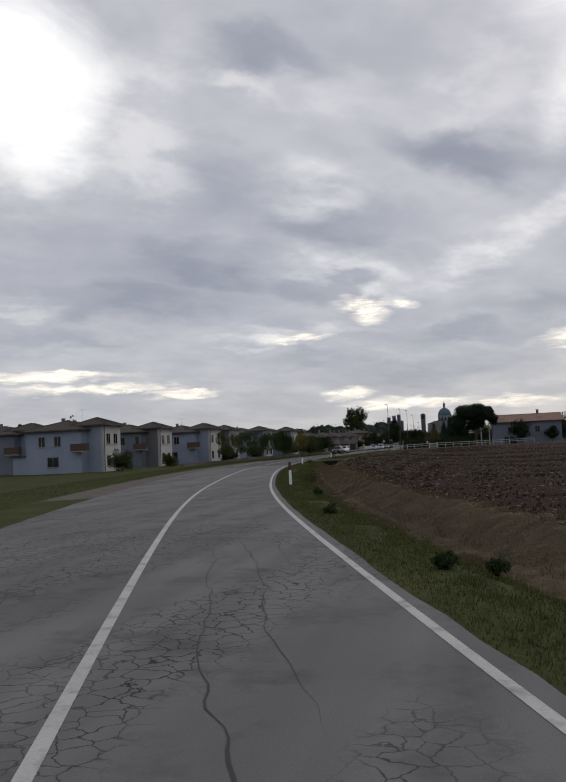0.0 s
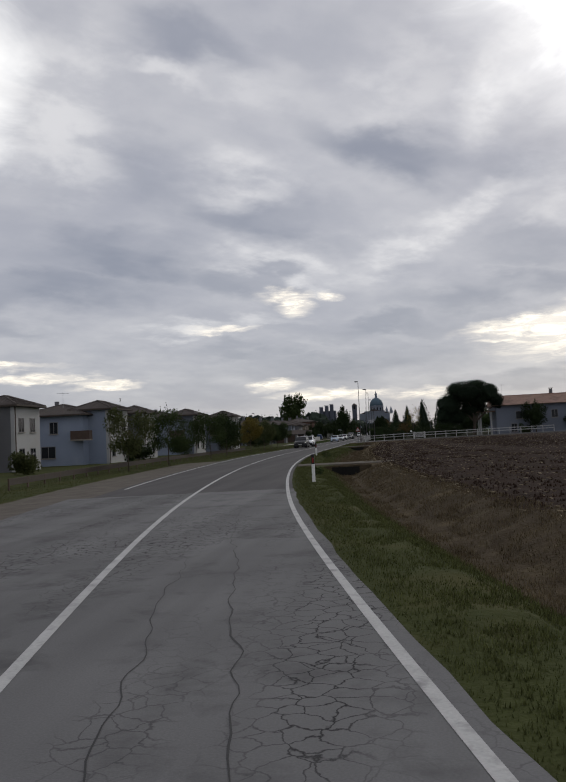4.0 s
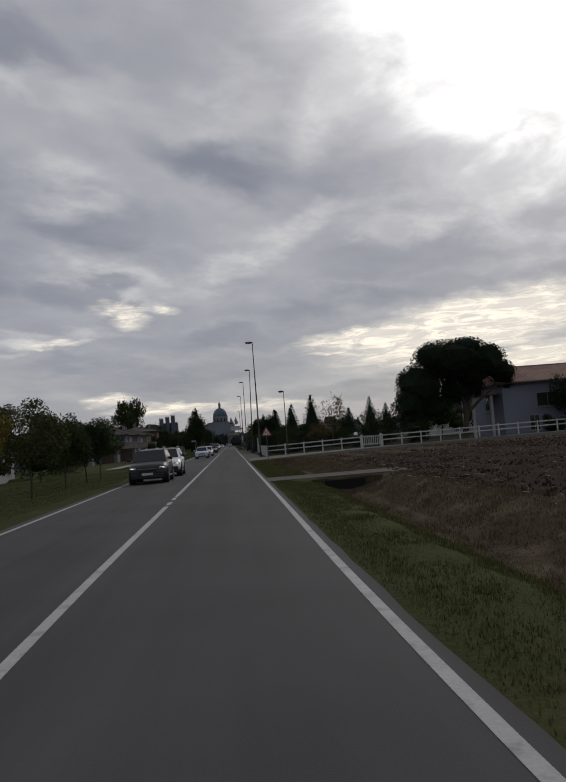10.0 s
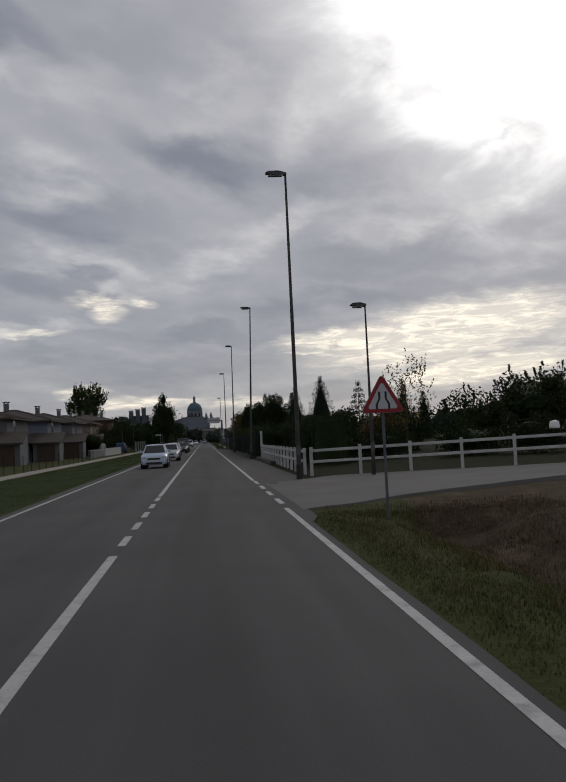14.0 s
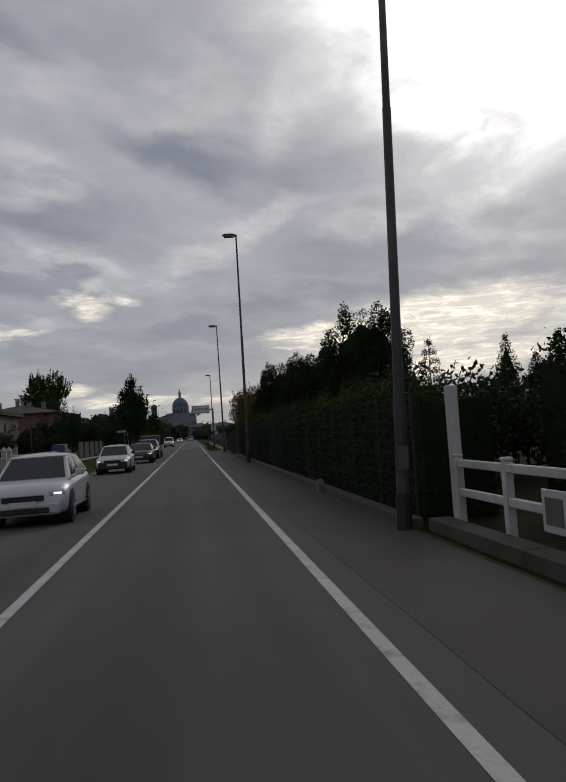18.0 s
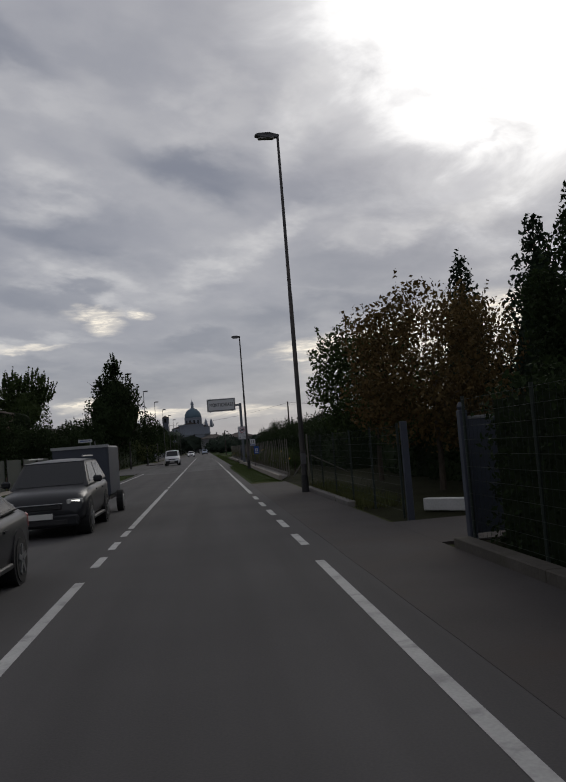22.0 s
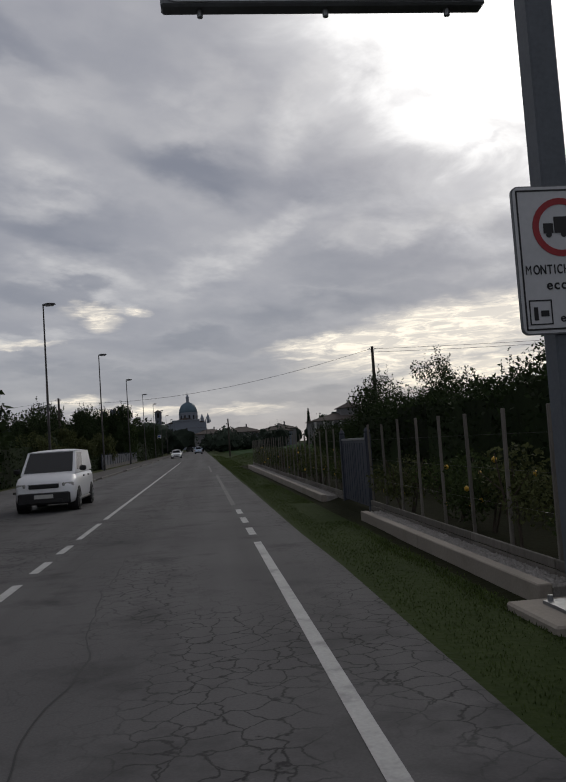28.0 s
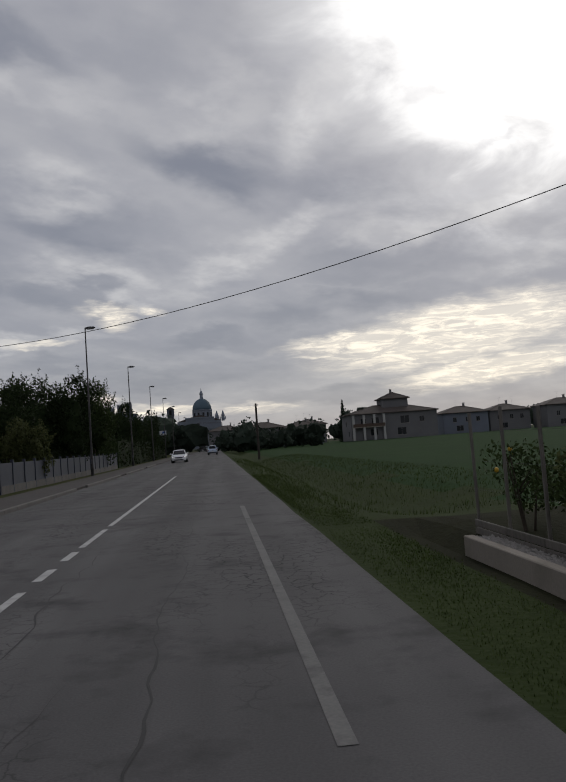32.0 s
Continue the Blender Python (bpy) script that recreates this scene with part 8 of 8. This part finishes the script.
        for u in (0.35, 0.58):
            part("door_handle", boxes((*sorted((s * (W / 2 - 0.02), s * (W / 2 + 0.015))), Y(u) + 0.25, Y(u) + 0.43, hb - 0.17, hb - 0.135)), TRIM if trim else P, t)
        part("sill_strip", boxes((*sorted((s * (W / 2 - 0.10), s * (W / 2 + 0.004))), Y(0.27), Y(0.72), 0.26, 0.34), bevel=0.02), TRIM, t)
        for u in ((0.185, 0.80) if shape != "lorry" else (0.14, 0.72)):
            xx = s * (W / 2 - 0.125)
            bm = bmesh.new()
            tube(bm, (s * (W / 2 - 0.3), Y(u), rw + 0.03), (s * (W / 2 + 0.006), Y(u), rw + 0.03), rw * 1.17, rw * 1.17, 22)
            part("wheel_arch", bm, TRIM, t)
            bm = bmesh.new()
            tube(bm, (xx - 0.1, Y(u), rw), (xx + 0.1, Y(u), rw), rw, rw, 24)
            bmesh.ops.bevel(bm, geom=[e for e in bm.edges if len(e.link_faces) == 2 and any(len(f.verts) > 4 for f in e.link_faces)], offset=0.03, segments=2, affect="EDGES")
            for v in bm.verts:
                v.co.x += s * 0.045
            wh = part("wheel", bm, TYRE, t)
            xo = xx + s * 0.135
            bm = bmesh.new()
            tube(bm, (xo, Y(u), rw), (xo + s * 0.014, Y(u), rw), rw * 0.66, rw * 0.64, 20)
            rim = part("rim", bm, TRIM, wh)
            for k in range(5):
                bm = bmesh.new()
                m = Matrix.Translation((xo + s * 0.014, Y(u), rw)) @ Matrix.Rotation(2 * math.pi * k / 5, 4, "X")
                box(bm, -0.008, 0.012, -0.035, 0.035, 0.02, rw * 0.63, m=m)
                part("spoke", bm, RIM, wh)
    if shape == "suv":
        for s in (-1, 1):
            bm = bmesh.new()
            tube(bm, (s * (wt - 0.06), ra + 0.2, H + 0.03), (s * (wt - 0.06), rb - 0.2, H + 0.03), 0.02, 0.02, 6)
            part("roof_rail", bm, RIM, t)
    if shape == "pickup":
        part("load_bed", boxes((-W / 2 + 0.12, W / 2 - 0.12, Y(0.66), Y(0.95), 1.121, 1.126)), TRIM, t)
        part("tailgate_handle", boxes((-0.12, 0.12, Y(0.99), Y(1) + 0.02, 0.84, 0.90)), TRIM, t)
    if shape == "lorry":
        part("cargo_box", boxes((-W / 2, W / 2, Y(0.24), Y(0.99), 0.9, 3.4), bevel=0.04), PAINTS["white"], t)
    return t


def trailer(x, y):
    t = thing("box_trailer", "single axle trailer with dark frame and pale canvas box", "trailer", (x, y, 0))
    part("chassis", boxes((-0.75, 0.75, -1.3, 1.3, 0.42, 0.52)), TRIM, t)
    part("canvas_box", boxes((-0.78, 0.78, -1.28, 1.28, 0.52, 1.95), bevel=0.05), GATE_GREY, t)
    part("edge_rail", boxes((-0.80, 0.80, -1.31, -1.28, 1.90, 1.98)), RIM, t)
    part("drawbar", boxes((-0.04, 0.04, -2.3, -1.3, 0.44, 0.5)), TRIM, t)
    for s in (-1, 1):
        bm = bmesh.new()
        tube(bm, (s * 0.8, 0.1, 0.31), (s * 0.98, 0.1, 0.31), 0.31, 0.31, 18)
        wh = part("wheel", bm, TYRE, t)
        bm = bmesh.new()
        tube(bm, (s * 0.975, 0.1, 0.31), (s * 0.99, 0.1, 0.31), 0.19, 0.18, 14)
        part("rim", bm, RIM, wh)


car("pickup", "blue", 1.75, 530.0, 1, "pale blue grey double cab pickup on the road ahead", lights=False)
car("suv", "dark", -2.1, 159.5, -1, "dark off-road car with roof rails and headlights on", True)
car("suv", "white", -1.9, 166.6, -1, "white sport utility car with black roof and lower trim", True, True, roof="dark")
car("small", "blue", -1.75, 220.0, -1, "small pale blue city car with rounded roof", False)
car("hatch", "silver", -1.55, 236.2, -1, "silver white compact hatchback with headlights on", True)
car("hatch", "silver", -2.15, 260.2, -1, "pale grey compact crossover with black lower trim", True, True)
car("sedan", "dark", -1.75, 275.0, -1, "black saloon car with large chrome edged grille", True)
car("suv", "dark", -1.75, 284.4, -1, "dark sport utility car pulling a trailer", True)
trailer(-1.75, 289.2)
car("van", "white", -2.15, 360.5, -1, "white small panel van with black bumper", False, True)
car("lorry", "dark", -1.9, 640.0, -1, "dark lorry far down the road", True)
car("hatch", "silver", 1.8, 610.0, 1, "silver car far ahead on the road", False)
car("hatch", "white", -1.8, 470.0, -1, "white car far down the road with headlights on", True)
car("van", "navy", -13.6, 313.5, 1, "blue van parked behind the windbreak fence", False, group="parked cars")


# ---- far end of the road ----
def signal(x, y, z, h, label):
    t = thing("traffic_signal", label, "traffic light", (x, y, 0))
    bm = bmesh.new()
    tube(bm, (0, 0, -0.1), (0, 0, h), 0.07, 0.06, 8)
    part("pole", bm, POLE_STEEL, t)
    hd = part("signal_box", boxes((-0.2, 0.2, -0.3, -0.07, h - 0.2, h + 0.9), bevel=0.04), BLACK_PLASTIC, t)
    for k, m in enumerate((LAMP_GLASS, LAMP_GLASS, HEADLIGHT)):
        bm = bmesh.new()
        disc(bm, 0, h - 0.02 + 0.35 * (2 - k), 0.11, -0.315, -0.3, 14)
        part("signal_lens", bm, m, hd)


signal(4.2, 600, 0, 2.2, "black traffic signal on a pole far down the road")
t_ = thing("hanging_signal", "dark traffic signal hung over the road from an arm", "traffic light", (4.6, 606, 0))
bm_ = bmesh.new()
tube(bm_, (0, 0, -0.1), (0, 0, 8.3), 0.1, 0.08, 8)
tube(bm_, (0, 0, 8.2), (-6.8, 0, 8.6), 0.06, 0.05, 6)
part("mast", bm_, POLE_STEEL, t_)
part("signal_box", boxes((-7.1, -6.4, -0.2, 0.15, 7.3, 8.5), bevel=0.05), BLACK_PLASTIC, t_)
for sx_, sy_, sz_, sw_, sh_ in ((4.9, 596, 2.2, 1.9, 1.6), (-11.9, 600, 4.0, 1.6, 2.0), (-9.4, 560, 5.4, 1.5, 1.0)):
    t_ = thing("road_sign", "pale road sign board on a post", "road sign", (sx_, sy_, 0))
    bm_ = bmesh.new()
    tube(bm_, (0, 0, -0.1), (0, 0, sz_ + sh_ * 0.4), 0.06, 0.06, 8)
    part("post", bm_, GALV, t_)
    fc = part("sign_board", rounded_panel(-sw_ / 2, sw_ / 2, sz_ - sh_ / 2, sz_ + sh_ / 2, -0.12, -0.07, 0.1), SIGN_WHITE, t_)
    part("dark_panel", boxes((-sw_ * 0.1, sw_ * 0.38, -0.126, -0.12, sz_ - sh_ * 0.1, sz_ + sh_ * 0.36)), SIGN_BLUE, fc)
wood_pole(7.3, 470, 6.2, "thin dark pole at the edge of the field")


# ---- grass, clods and litter ----
def tufts(name, label, y0, y1, d0, d1, n, h, mat, seed, skip=None, zfun=None):
    """Blades of grass along a verge."""
    rng = np.random.default_rng(seed)
    ys_, ds_ = rng.uniform(y0, y1, n), rng.uniform(d0, d1, n)
    if skip:
        keep = np.array([not skip(y, d) for y, d in zip(ys_, ds_)])
        ys_, ds_ = ys_[keep], ds_[keep]
    roots = np.array([(*at_road(y, d), ditch(d, y) - 0.02) for y, d in zip(ys_, ds_)])
    roots = np.repeat(roots, 3, axis=0)
    m = len(roots)
    roots[:, :2] += rng.normal(0, 0.05, (m, 2))
    a, hh, w = rng.uniform(0, 2 * math.pi, m), h * rng.uniform(0.4, 1.2, m), rng.uniform(0.006, 0.012, m)
    side = np.stack([-np.sin(a) * w, np.cos(a) * w, np.zeros(m)], axis=1)
    tip = np.stack([np.cos(a) * hh * 0.45, np.sin(a) * hh * 0.45, hh], axis=1)
    v = np.stack([roots + side, roots - side, roots + tip], axis=1).reshape(-1, 3)
    return tagged(fast_mesh(name, v, np.arange(3 * m).reshape(-1, 3), mat), label, "grass", kind="stuff")


cross_skip = lambda y, d: bump(y, 95.0, 2.0, 0.35) > 0 or bump(y, 152.5, 1.6, 0.35) > 0 or y > 186
tufts("verge_grass", "green grass on the right verge", -5, 186, 3.45, 5.9, 130000, 0.062, BLADE, 1, cross_skip)
tufts("verge_grass", "dry brown grass on the ditch bank", -5, 186, 5.5, 8.8, 90000, 0.095, BLADE_DRY, 2, cross_skip)
tufts("verge_grass", "grass on the left verge", 0, 190, -13, -4.5, 60000, 0.08, BLADE, 3, lambda y, d: y < 112 and d > -7.0)
tufts("verge_grass", "grass on the left verge", 190, 330, -9.1, -3.9, 36000, 0.06, BLADE_FRESH, 4)
tufts("verge_grass", "short grass between road and wall", 300, 420, 3.8, 5.16, 80000, 0.04, BLADE_FRESH, 5, lambda y, d: (350.4 < y < 355.3 and d > 4.55) or (y > 333 and d < 4.12))
tufts("verge_grass", "grass along the field ditch", 396, 470, 4.2, 12, 9000, 0.14, BLADE_FRESH, 6)
tufts("weeds", "weeds at the foot of the fence", 283, 293, 5.2, 6.2, 900, 0.35, BLADE, 7)
tufts("weeds", "rough weeds beside the side lane", 176, 187, 3.8, 9, 2500, 0.12, BLADE_DRY, 8)
for wx_, wy_, ws_ in ((21.2, 18.7, 0.2), (24.5, 9.4, 0.2), (25.2, 9.0, 0.16), (19.2, 27.0, 0.2), (17.0, 36.5, 0.45), (7.3, 84.0, 0.3), (5.5, 110.5, 0.4)):
    broadleaf("weed_clump", "dark green weed clump on the verge", wx_, wy_, 0.55 * ws_ / 0.4, ws_ * 2, 0.02, LEAF_MID, 320, 0.045, int(wy_), -0.1, "verge weeds", solid=0.3, k=5, category="weed", trunk=0.01)


def clods():
    rng = np.random.default_rng(21)
    v, f = [], []
    for i in range(42000):
        y = rng.uniform(-8, 184)
        d = 8.5 + rng.uniform(0, 1) ** 1.6 * 45
        px, py = at_road(y, d)
        s = rng.uniform(0.02, 0.075)
        z = ditch(d, y) + 0.04
        o = len(v)
        for k in range(5):
            a = 2 * math.pi * k / 5
            r = s * rng.uniform(0.6, 1.2)
            v.append((px + r * math.cos(a), py + r * math.sin(a), z - 0.06))
        v.append((px + rng.normal(0, s * 0.3), py, z + s * rng.uniform(0.1, 0.6)))
        f += [(o + k, o + (k + 1) % 5, o + 5) for k in range(5)]
    return tagged(part("soil_clods", (v, f), SOIL), "dark brown clods of ploughed soil", "soil", kind="stuff")


clods()


def stubble():
    rng = np.random.default_rng(22)
    v, f = [], []
    for i in range(14000):
        y = rng.uniform(-8, 184)
        d = 8.0 + rng.uniform(0, 1) ** 1.5 * 40
        px, py = at_road(y, d)
        z = ditch(d, y) + 0.09
        a, l, w = rng.uniform(0, 6.28), rng.uniform(0.06, 0.18), 0.012
        dx, dy = math.cos(a) * l, math.sin(a) * l
        o = len(v)
        v += [(px - dy * 0.1, py + dx * 0.1, z), (px + dx, py + dy, z + 0.03), (px + dy * 0.1, py - dx * 0.1, z + 0.02)]
        f.append((o, o + 1, o + 2))
    return tagged(part("maize_stubble", (v, f), STRAW), "pale straw and maize stubble on the soil", "straw", kind="stuff")


stubble()
